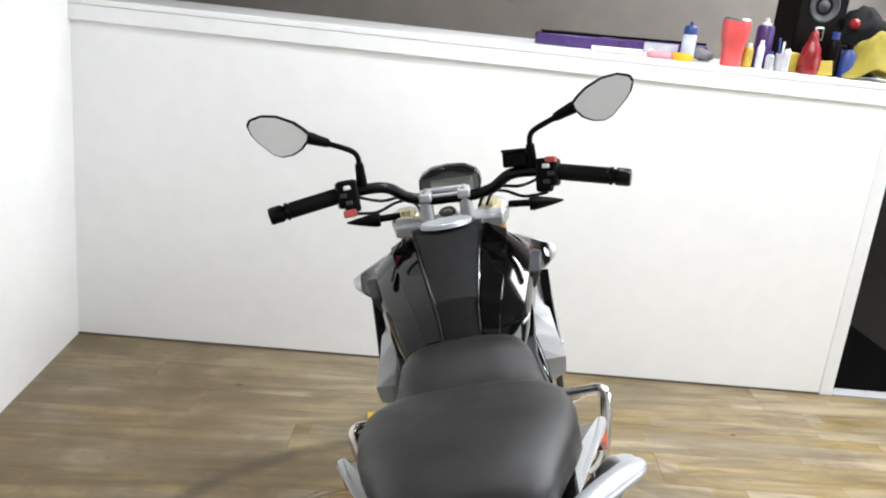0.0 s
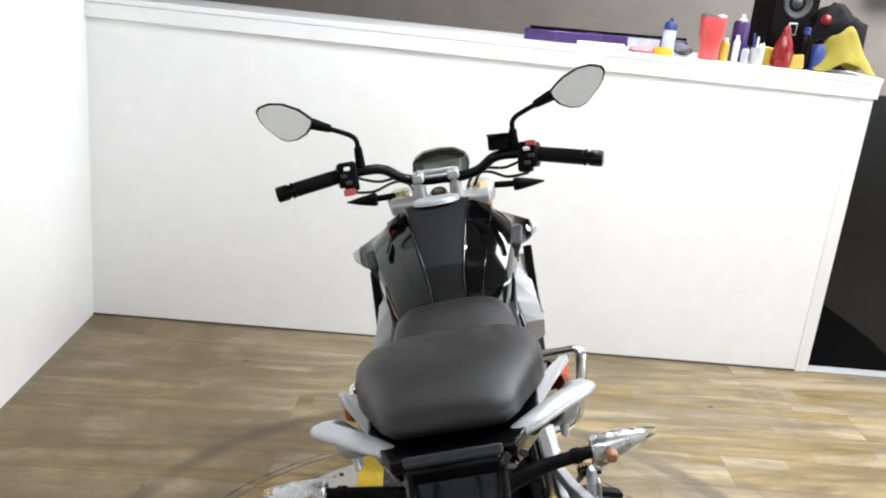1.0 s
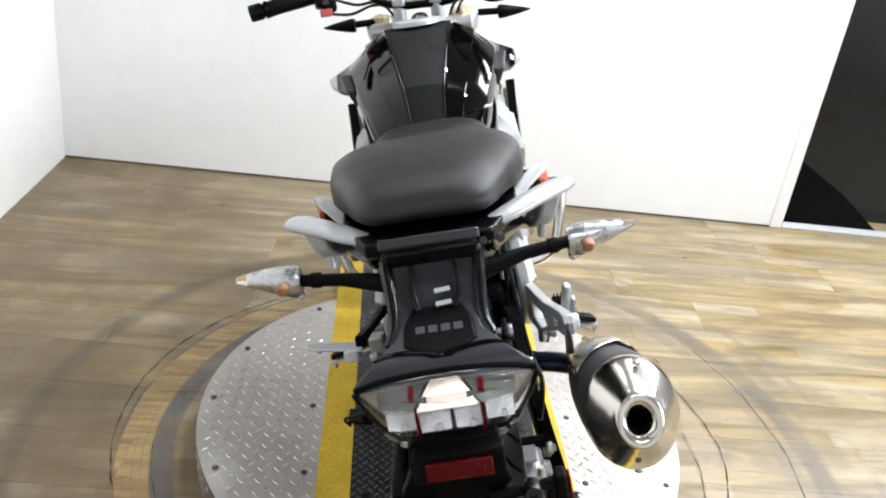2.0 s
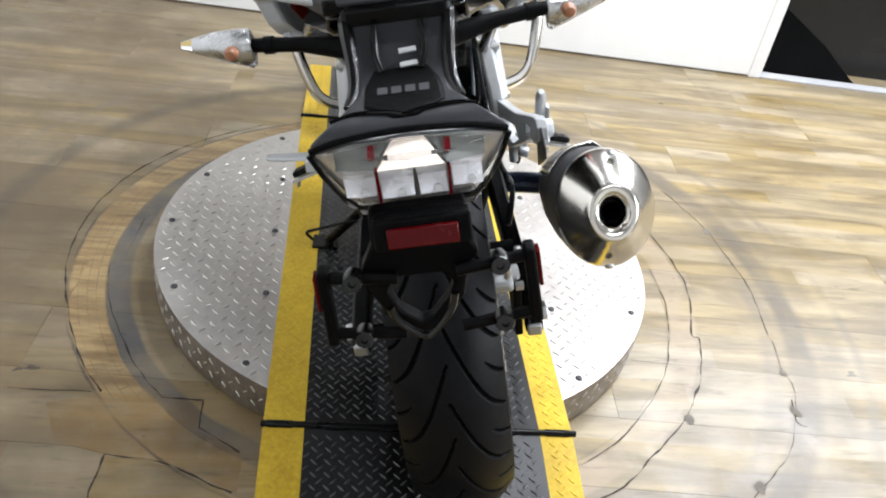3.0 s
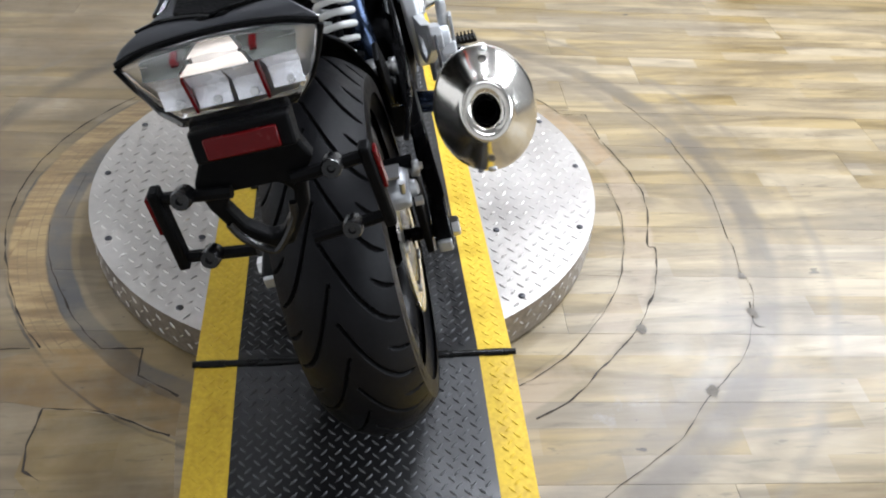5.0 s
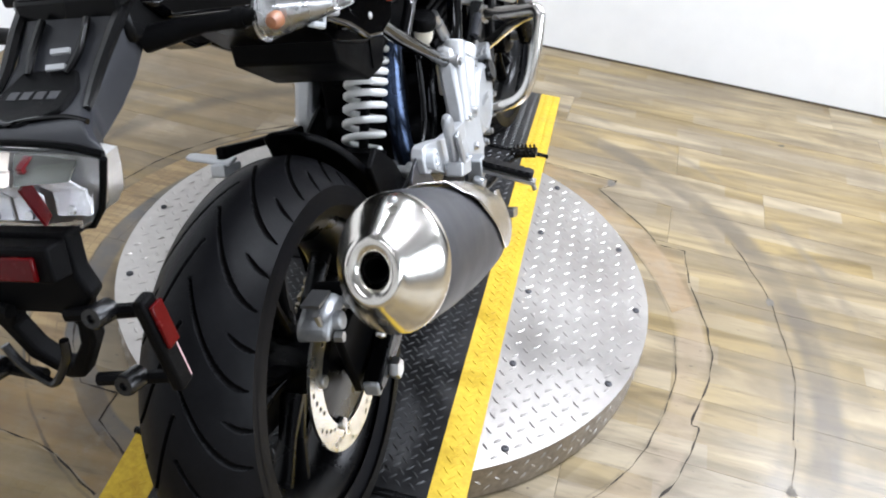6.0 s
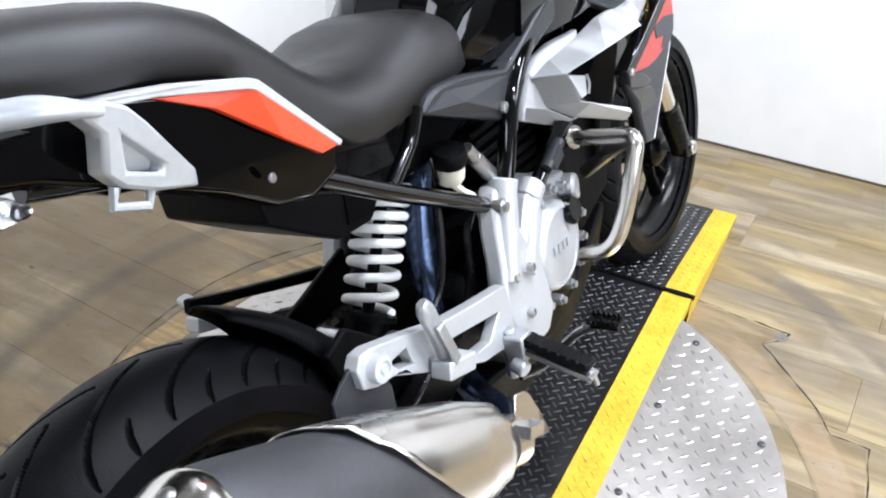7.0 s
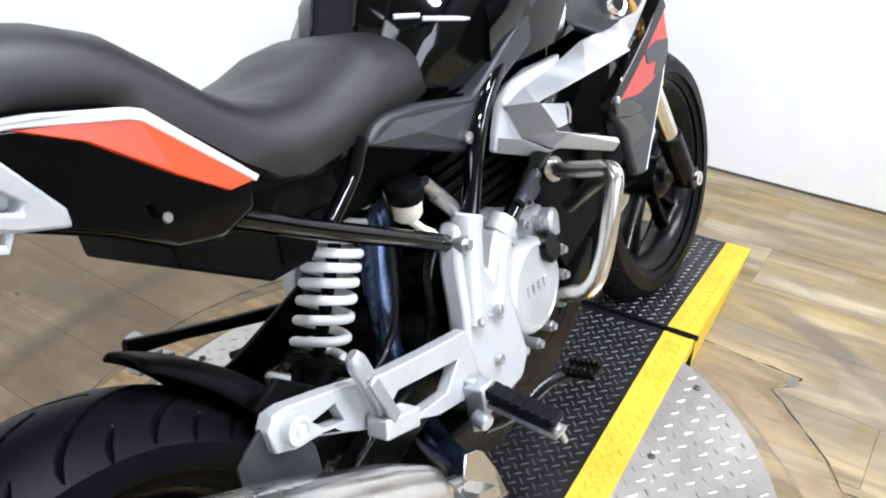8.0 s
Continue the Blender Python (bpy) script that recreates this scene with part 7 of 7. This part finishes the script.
bottle("bottle", ledge_pose(2.775, 0.07), [(0.0001, 0), (0.028, 0), (0.028, 0.10), (0.014, 0.13), (0.0001, 0.13)], [(0.013, 0.128), (0.013, 0.155), (0.0001, 0.155)], M_BLKP, M_BLUE, "dark bottle with a pale label on the ledge", "bottle")
bottle("bottle", ledge_pose(2.825, 0.05), [(0.0001, 0), (0.025, 0), (0.025, 0.08), (0.012, 0.10), (0.0001, 0.10)], [(0.012, 0.098), (0.012, 0.12), (0.0001, 0.12)], M_BLUE, M_BLKP, "blue bottle on the ledge", "bottle")
pc = thing("tool_case", box(0, 0, 0.022, 0.30, 0.06, 0.044), M_PURPLE, "purple plastic case lying on the ledge", "case", bevel=0.006, at=ledge_pose(1.86, 0.17))
part("lid", box(-0.02, 0.0, 0.049, 0.22, 0.050, 0.010), M_BLKP, pc, "dark lid", bevel=0.002)
pc2 = thing("tool_case", box(0, 0, 0.022, 0.56, 0.07, 0.044), M_PURPLE, "long dark purple strip case with a black edge on the ledge", "case", bevel=0.005, at=ledge_pose(2.10, 0.28))
part("lid", box(0, 0.0, 0.048, 0.56, 0.012, 0.010), M_BLKP, pc2, "black top edge", bevel=0.002)
part("window_strip", box(0.10, -0.0355, 0.024, 0.13, 0.003, 0.034), M_TAPE, pc2, "clear grey window of the case", bevel=0.001)
thing("dowel", tube([(-0.09, 0, 0.012), (0.09, 0.01, 0.012)], 0.011, 10), M_CREAM, "pale wooden stick lying on the ledge", "stick", at=ledge_pose(1.99, 0.02, -6))
thing("tape_roll", Geo().add(*lathe([(0.018, 0.0), (0.031, 0.0), (0.032, 0.003), (0.032, 0.023), (0.031, 0.026), (0.018, 0.026), (0.018, 0.0)], (0, 0, 0), (0, 0, 1), 24)).add(*box(0.028, -0.016, 0.012, 0.026, 0.003, 0.022, rot=(0, 0, 30))), M_ORY, "orange-yellow tape roll lying on the ledge", "tape", at=ledge_pose(2.228, 0.04))
thing("paper_scrap", skin([(-0.04, -0.02, 0.004), (0.0, -0.025, 0.012), (0.035, -0.012, 0.003), (0.03, 0.018, 0.014), (-0.005, 0.012, 0.030), (-0.038, 0.016, 0.008)], [(0, 1, 4, 5), (1, 2, 3, 4)], 0.002, Vector((0, 0, -1))), M_DECAL, "crumpled white paper scrap on the ledge", "paper", at=ledge_pose(2.135, 0.09), angle=10)
thing("rag", Geo().add(*loft([[(x, 0.022 * math.cos(a) * k, 0.012 + 0.011 * k * math.sin(a) + 0.004 * math.sin(9 * x + a)) for a in np.linspace(0, 2 * math.pi, 11)[:-1]] for x, k in ((-0.05, 0.4), (-0.03, 1.0), (0.0, 0.8), (0.025, 1.1), (0.05, 0.5))])), mat("pink_rag", (0.72, 0.30, 0.34), 0.9, bump=0.5), "crumpled pink rag on the ledge", "rag", at=ledge_pose(2.155, 0.05), angle=70)
thing("packet", Geo().add(*box(0, 0, 0.034, 0.075, 0.022, 0.068, rot=(8, 6, 0))), M_YELP, "yellow and white packet leaning on the ledge", "packet", bevel=0.004, at=ledge_pose(2.645, 0.07, 12))
thing("rag", Geo().add(*loft([[(x, 0.030 * math.cos(a) * k, 0.024 + 0.022 * k * math.sin(a) + 0.006 * math.sin(60 * x + 2 * a)) for a in np.linspace(0, 2 * math.pi, 13)[:-1]] for x, k in ((-0.04, 0.3), (-0.025, 0.9), (0.0, 1.0), (0.025, 0.8), (0.04, 0.4))])), mat("grey_rag", (0.16, 0.16, 0.17), 0.9, bump=0.5), "crumpled grey rag on the ledge", "rag", at=ledge_pose(2.325, 0.12), angle=70)
fr = thing("display_box", box(0, 0, 0.055, 0.085, 0.040, 0.110), M_BLKP, "small black box with a grey front frame on the ledge", "box", bevel=0.004, at=ledge_pose(2.865, 0.14, -8))
for x_ in (-0.030, 0.030):
    part("front_frame", box(x_, -0.022, 0.056, 0.010, 0.005, 0.076), M_BEZEL, fr, "grey front frame", bevel=0.001)
for z_ in (0.023, 0.089):
    part("front_frame", box(0, -0.0222, z_, 0.050, 0.005, 0.010), M_BEZEL, fr, "grey front frame", bevel=0.001)
cup = thing("cup", lathe([(0.0001, 0), (0.021, 0), (0.025, 0.062), (0.0235, 0.062), (0.020, 0.004), (0.0001, 0.004)], (0, 0, 0), (0, 0, 1), 20), M_TAPE, "clear plastic cup holding pens on the ledge", "cup", at=ledge_pose(2.585, 0.035))
for k, m_ in enumerate((M_BLUE, M_DECAL, M_BLKP)):
    part("pen", tube([(-0.008 + 0.008 * k, 0.004 * k, 0.006), (-0.018 + 0.018 * k, 0.006, 0.115 - 0.012 * k)], 0.0042, 8), m_, cup, "slim pen")
thing("packet", Geo().add(*box(0, 0, 0.026, 0.060, 0.020, 0.052, rot=(-10, -8, 0))), M_YELP, "small yellow packet lying against a bottle on the ledge", "packet", bevel=0.004, at=ledge_pose(2.735, 0.03, -14))
# loudspeaker
sp = thing("loudspeaker", box(0, 0, 0.185, 0.190, 0.18, 0.37), M_BLKP, "black shelf loudspeaker with a metal cone", "loudspeaker", bevel=0.005, at=ledge_pose(2.765, 0.31, 6))
part("cone", Geo().add(*lathe([(0.058, 0.0), (0.060, 0.004), (0.054, 0.007), (0.046, 0.002), (0.024, -0.004), (0.018, 0.004), (0.0001, 0.010)], (0, -0.091, 0.240), (0, -1, 0), 32)), M_MUFF, sp, "grey metal speaker cone")
part("tweeter_plate", box(0, -0.092, 0.328, 0.036, 0.006, 0.052), M_STEEL, sp, "silver tweeter plate", bevel=0.004)
part("tweeter_inset", box(0, -0.0955, 0.328, 0.026, 0.003, 0.040), M_BLKP, sp, "black inset of the tweeter plate", bevel=0.001)
part("port_inset", box(0, -0.0955, 0.140, 0.026, 0.003, 0.038), M_BLKP, sp, "black inset of the port plate", bevel=0.001)
part("port_plate", box(0, -0.092, 0.140, 0.036, 0.006, 0.050), M_STEEL, sp, "silver port plate", bevel=0.004)

# a black box hung on the wall beyond
wb = thing("wall_loudspeaker", box(2.365, 3.385, 1.80, 0.30, 0.17, 0.34), M_BLKP, "black loudspeaker hung on the taupe wall", "loudspeaker", bevel=0.006)
part("bracket", box(2.365, 3.478, 1.80, 0.08, 0.024, 0.12), M_BLKP, wb)
part("grille", box(2.365, 3.298, 1.80, 0.27, 0.006, 0.31), M_BLKENG, wb, "black grille", bevel=0.002)


def cloth(name, at, size, h, m, label, seed):
    n = 16
    vs, fs = [], []
    for i in range(n):
        for j in range(n):
            u, v = i / (n - 1) * 2 - 1, j / (n - 1) * 2 - 1
            r = math.hypot(u, v)
            z = h * max(0, 1 - r * 0.85) ** 0.8 * (0.8 + 0.3 * noise.noise((u * 2 + seed, v * 2, 0))) + 0.018 * noise.noise((u * 4, v * 4, seed)) * min(1, 1.5 - r) + 0.004
            vs.append((u * size[0] / 2 * (1 + 0.12 * noise.noise((v * 2, seed, 1))), v * size[1] / 2, max(0.003, z)))
    for i in range(n - 1):
        for j in range(n - 1):
            fs.append((i * n + j, (i + 1) * n + j, (i + 1) * n + j + 1, i * n + j + 1))
    ob = thing(name, (vs, fs), m, label, "towel", at=at, angle=70)
    s_ = ob.modifiers.new("thick", "SOLIDIFY")
    s_.thickness = 0.004
    s_.offset = 1
    ss = ob.modifiers.new("sub", "SUBSURF")
    ss.levels = ss.render_levels = 1
    return ob


cloth("towel", ledge_pose(2.925, 0.085), (0.225, 0.17), 0.205, M_YEL, "crumpled yellow towel heaped on the ledge", 3)


def lump(half, seed, n=22, m=12):
    """A soft sack: an ellipsoid with folds, flat underneath."""
    rings = []
    for i in range(m + 1):
        a = -math.pi / 2 + math.pi * i / m
        ring = []
        for j in range(n):
            b = 2 * math.pi * j / n
            d = Vector((math.cos(a) * math.cos(b), math.cos(a) * math.sin(b), math.sin(a)))
            k = 1 + 0.30 * noise.noise(d * 1.6 + Vector((seed, 0, 0))) + 0.12 * noise.noise(d * 5 + Vector((0, seed, 0)))
            ring.append((d.x * half[0] * k, d.y * half[1] * k, max(0.0, half[2] * (0.75 + d.z * k))))
        rings.append(ring)
    return loft(rings)


bag = thing("bag", Geo().add(*lump((0.125, 0.065, 0.135), 4.0)), mat("black_bag_cloth", (0.006, 0.006, 0.0065), 0.8, var=0.4, bump=0.5, spec=0.1), "black cloth bag with a red ball on the ledge", "bag", at=ledge_pose(2.955, 0.25), angle=70)
part("ball", Geo().add(*lathe([(0.0001, 0.020), (0.010, 0.017), (0.0175, 0.010), (0.020, 0), (0.0175, -0.010), (0.0001, -0.016)], (-0.065, -0.055, 0.190), (-0.3, -0.8, 0.4), 18)), M_REDB, bag, "dark red ball")

# ---- torn and cracked lines in the vinyl ----
M_CRACK = mat("dirty_torn_edge", (0.048, 0.041, 0.034), 0.9, var=0.5, scale=40, spec=0.1)
M_CHIP = mat("bare_grey_screed", (0.155, 0.138, 0.115), 0.9, var=0.3, scale=60, bump=0.5)


def crack(pts, w, seed, smooth=True):
    """A ragged dark line a few millimetres wide lying in the floor."""
    p = smooth_path([(x, y, 0) for x, y in pts], 14) if smooth else [Vector((x, y, 0)) for a, b in zip(pts, pts[1:]) for x, y in [(a[0] + (b[0] - a[0]) * k / 10, a[1] + (b[1] - a[1]) * k / 10) for k in range(10)]]
    vs = []
    for i, q in enumerate(p):
        d = (p[min(i + 1, len(p) - 1)] - p[max(i - 1, 0)]).normalized()
        nn = Vector((-d.y, d.x, 0))
        q = q + nn * (0.004 * noise.noise((q.x * 22, q.y * 22, seed)))
        k = 0.9 * w * max(0.15, 0.55 + 1.1 * noise.noise((q.x * 35, q.y * 35, seed + 5)))
        vs += [q + nn * k + Vector((0, 0, 0.0009)), q - nn * k + Vector((0, 0, 0.0009))]
    return vs, [(2 * i, 2 * i + 1, 2 * i + 3, 2 * i + 2) for i in range(len(p) - 1)]


def chip(x, y, r, seed):
    rnd_ = random.Random(seed)
    ring = [(x + r * rnd_.uniform(0.6, 1.2) * math.cos(a), y + 1.3 * r * rnd_.uniform(0.6, 1.2) * math.sin(a), 0.0010) for a in np.linspace(0, 6.283, 10)[:-1]]
    return ring, [tuple(range(9))]


CRACKS = [([(-0.40, 1.275), (-0.57, 1.145), (-0.695, 0.985), (-0.76, 0.84), (-0.788, 0.667), (-0.775, 0.51), (-0.726, 0.357), (-0.67, 0.233), (-0.61, 0.143)], 0.0026, True), ([(-0.688, 0.534), (-0.649, 0.389), (-0.566, 0.231), (-0.495, 0.137)], 0.0022, True), ([(-0.495, 0.137), (-0.415, 0.131), (-0.412, 0.062), (-0.321, 0.001)], 0.0026, False),
          ([(-0.78, 0.146), (-0.61, 0.143)], 0.0022, False), ([(-0.532, -0.162), (-0.565, -0.141), (-0.572, -0.088), (-0.565, -0.008), (-0.505, -0.013), (-0.44, -0.029), (-0.322, -0.091)], 0.0032, False),
          ([(0.283, 1.308), (0.385, 1.293), (0.503, 1.282), (0.485, 1.250), (0.453, 1.218), (0.59, 1.066), (0.624, 1.004), (0.695, 1.001), (0.705, 0.854)], 0.0026, False), ([(0.705, 0.854), (0.742, 0.703), (0.745, 0.563), (0.698, 0.408), (0.711, 0.385), (0.674, 0.272), (0.608, 0.155), (0.546, 0.085), (0.479, 0.02), (0.406, -0.047), (0.328, -0.089)], 0.0026, True),
          ([(0.664, 0.653), (0.663, 0.5), (0.607, 0.312), (0.534, 0.189), (0.429, 0.071), (0.311, -0.009)], 0.0018, True), ([(0.822, 1.084), (0.892, 0.9), (0.913, 0.776), (0.928, 0.601), (0.903, 0.419)], 0.0018, True), ([(0.905, 0.40), (0.890, 0.30), (0.885, 0.22), (0.80, 0.055), (0.665, -0.070), (0.585, -0.153), (0.44, -0.245), (0.36, -0.297)], 0.0012, True), ([(0.868, 0.20), (0.852, 0.134), (0.87, 0.120)], 0.0020, True)]
for i, (pts_, w_, sm_) in enumerate(CRACKS):
    part("floor_crack", crack(pts_, w_, i + 1, sm_), M_CRACK, fl, "dark torn edge in the vinyl floor")
for i, (x, y, r) in enumerate(((0.885, 0.285, 0.011), (0.862, 0.165, 0.013), (0.69, -0.045, 0.013), (0.487, 1.262, 0.015), (0.90, 0.86, 0.014), (0.60, 0.13, 0.014))):
    part("floor_chip", chip(x, y, r, i + 3), M_CHIP, fl, "chipped bare patch in the floor")

M_PATCHB = floor_material("dark_worn_vinyl_patch", (0.90, 0.85, 0.66), 1.0)
M_PATCHT = floor_material("tan_stained_vinyl", (0.96, 0.85, 0.70), 0.8)
M_PATCHO = floor_material("rust_stained_vinyl", (0.97, 0.83, 0.58), 1.0)
for pts_, m_, lab_ in (([(-0.575, -0.150), (-0.572, -0.088), (-0.565, -0.010), (-0.505, -0.015), (-0.44, -0.031), (-0.322, -0.093), (-0.305, -0.25), (-0.45, -0.29)], M_PATCHB, "dark worn vinyl patch let into the floor"),
                       ([(-0.70, 0.11), (-0.61, 0.141), (-0.495, 0.135), (-0.417, 0.128), (-0.414, 0.060), (-0.323, -0.001), (-0.324, -0.085), (-0.44, -0.026), (-0.565, -0.005), (-0.66, 0.02)], M_PATCHO, "brown stained worn patch of vinyl"),
                       ([(0.285, 1.302), (0.385, 1.288), (0.495, 1.276), (0.450, 1.215), (0.585, 1.064), (0.620, 1.000), (0.690, 0.997), (0.700, 0.855), (0.72, 0.79), (0.66, 0.74), (0.62, 0.85), (0.55, 0.98), (0.45, 1.09), (0.36, 1.17), (0.285, 1.22)], M_PATCHT, "tan stained ground where the vinyl is torn")):
    n_ = len(pts_)
    part("floor_patch", ([(x, y, 0.0005) for x, y in pts_] + [(x, y, -0.004) for x, y in pts_], [tuple(range(n_))] + [(i, (i + 1) % n_, (i + 1) % n_ + n_, i + n_) for i in range(n_)]), m_, fl, lab_)

# ---- floor planks, last ----
PW, PL = 0.182, 1.22
WA = -3.6


def plank_mesh(x0=-PL / 2, x1=PL / 2):
    b = 0.0004
    y0, y1 = -PW / 2, PW / 2
    me = bpy.data.meshes.new("plank")
    me.from_pydata([(x0, y0, -0.004), (x1, y0, -0.004), (x1, y1, -0.004), (x0, y1, -0.004), (x0 + b, y0 + b, 0), (x1 - b, y0 + b, 0), (x1 - b, y1 - b, 0), (x0 + b, y1 - b, 0)], [],
                   [(4, 5, 6, 7), (0, 1, 5, 4), (1, 2, 6, 5), (2, 3, 7, 6), (3, 0, 4, 7)])
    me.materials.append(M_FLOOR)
    return me


pm = plank_mesh()
rnd = random.Random(11)
ca, sa = math.cos(radians(WA)), math.sin(radians(WA))
for j in range(-7, 35):
    sh_ = rnd.uniform(0, PL)
    for i in range(-4, 5):
        u, v = i * PL + sh_, 2.16 - PW * (j + 0.5)
        x, y = u * ca - (v - 2.16) * sa, 2.16 + u * sa + (v - 2.16) * ca
        x0, x1 = max(-PL / 2, -1.70 - x), min(PL / 2, 4.24 - x)
        if x1 - x0 < 0.05 or not (-4.0 < y < 3.52):
            continue
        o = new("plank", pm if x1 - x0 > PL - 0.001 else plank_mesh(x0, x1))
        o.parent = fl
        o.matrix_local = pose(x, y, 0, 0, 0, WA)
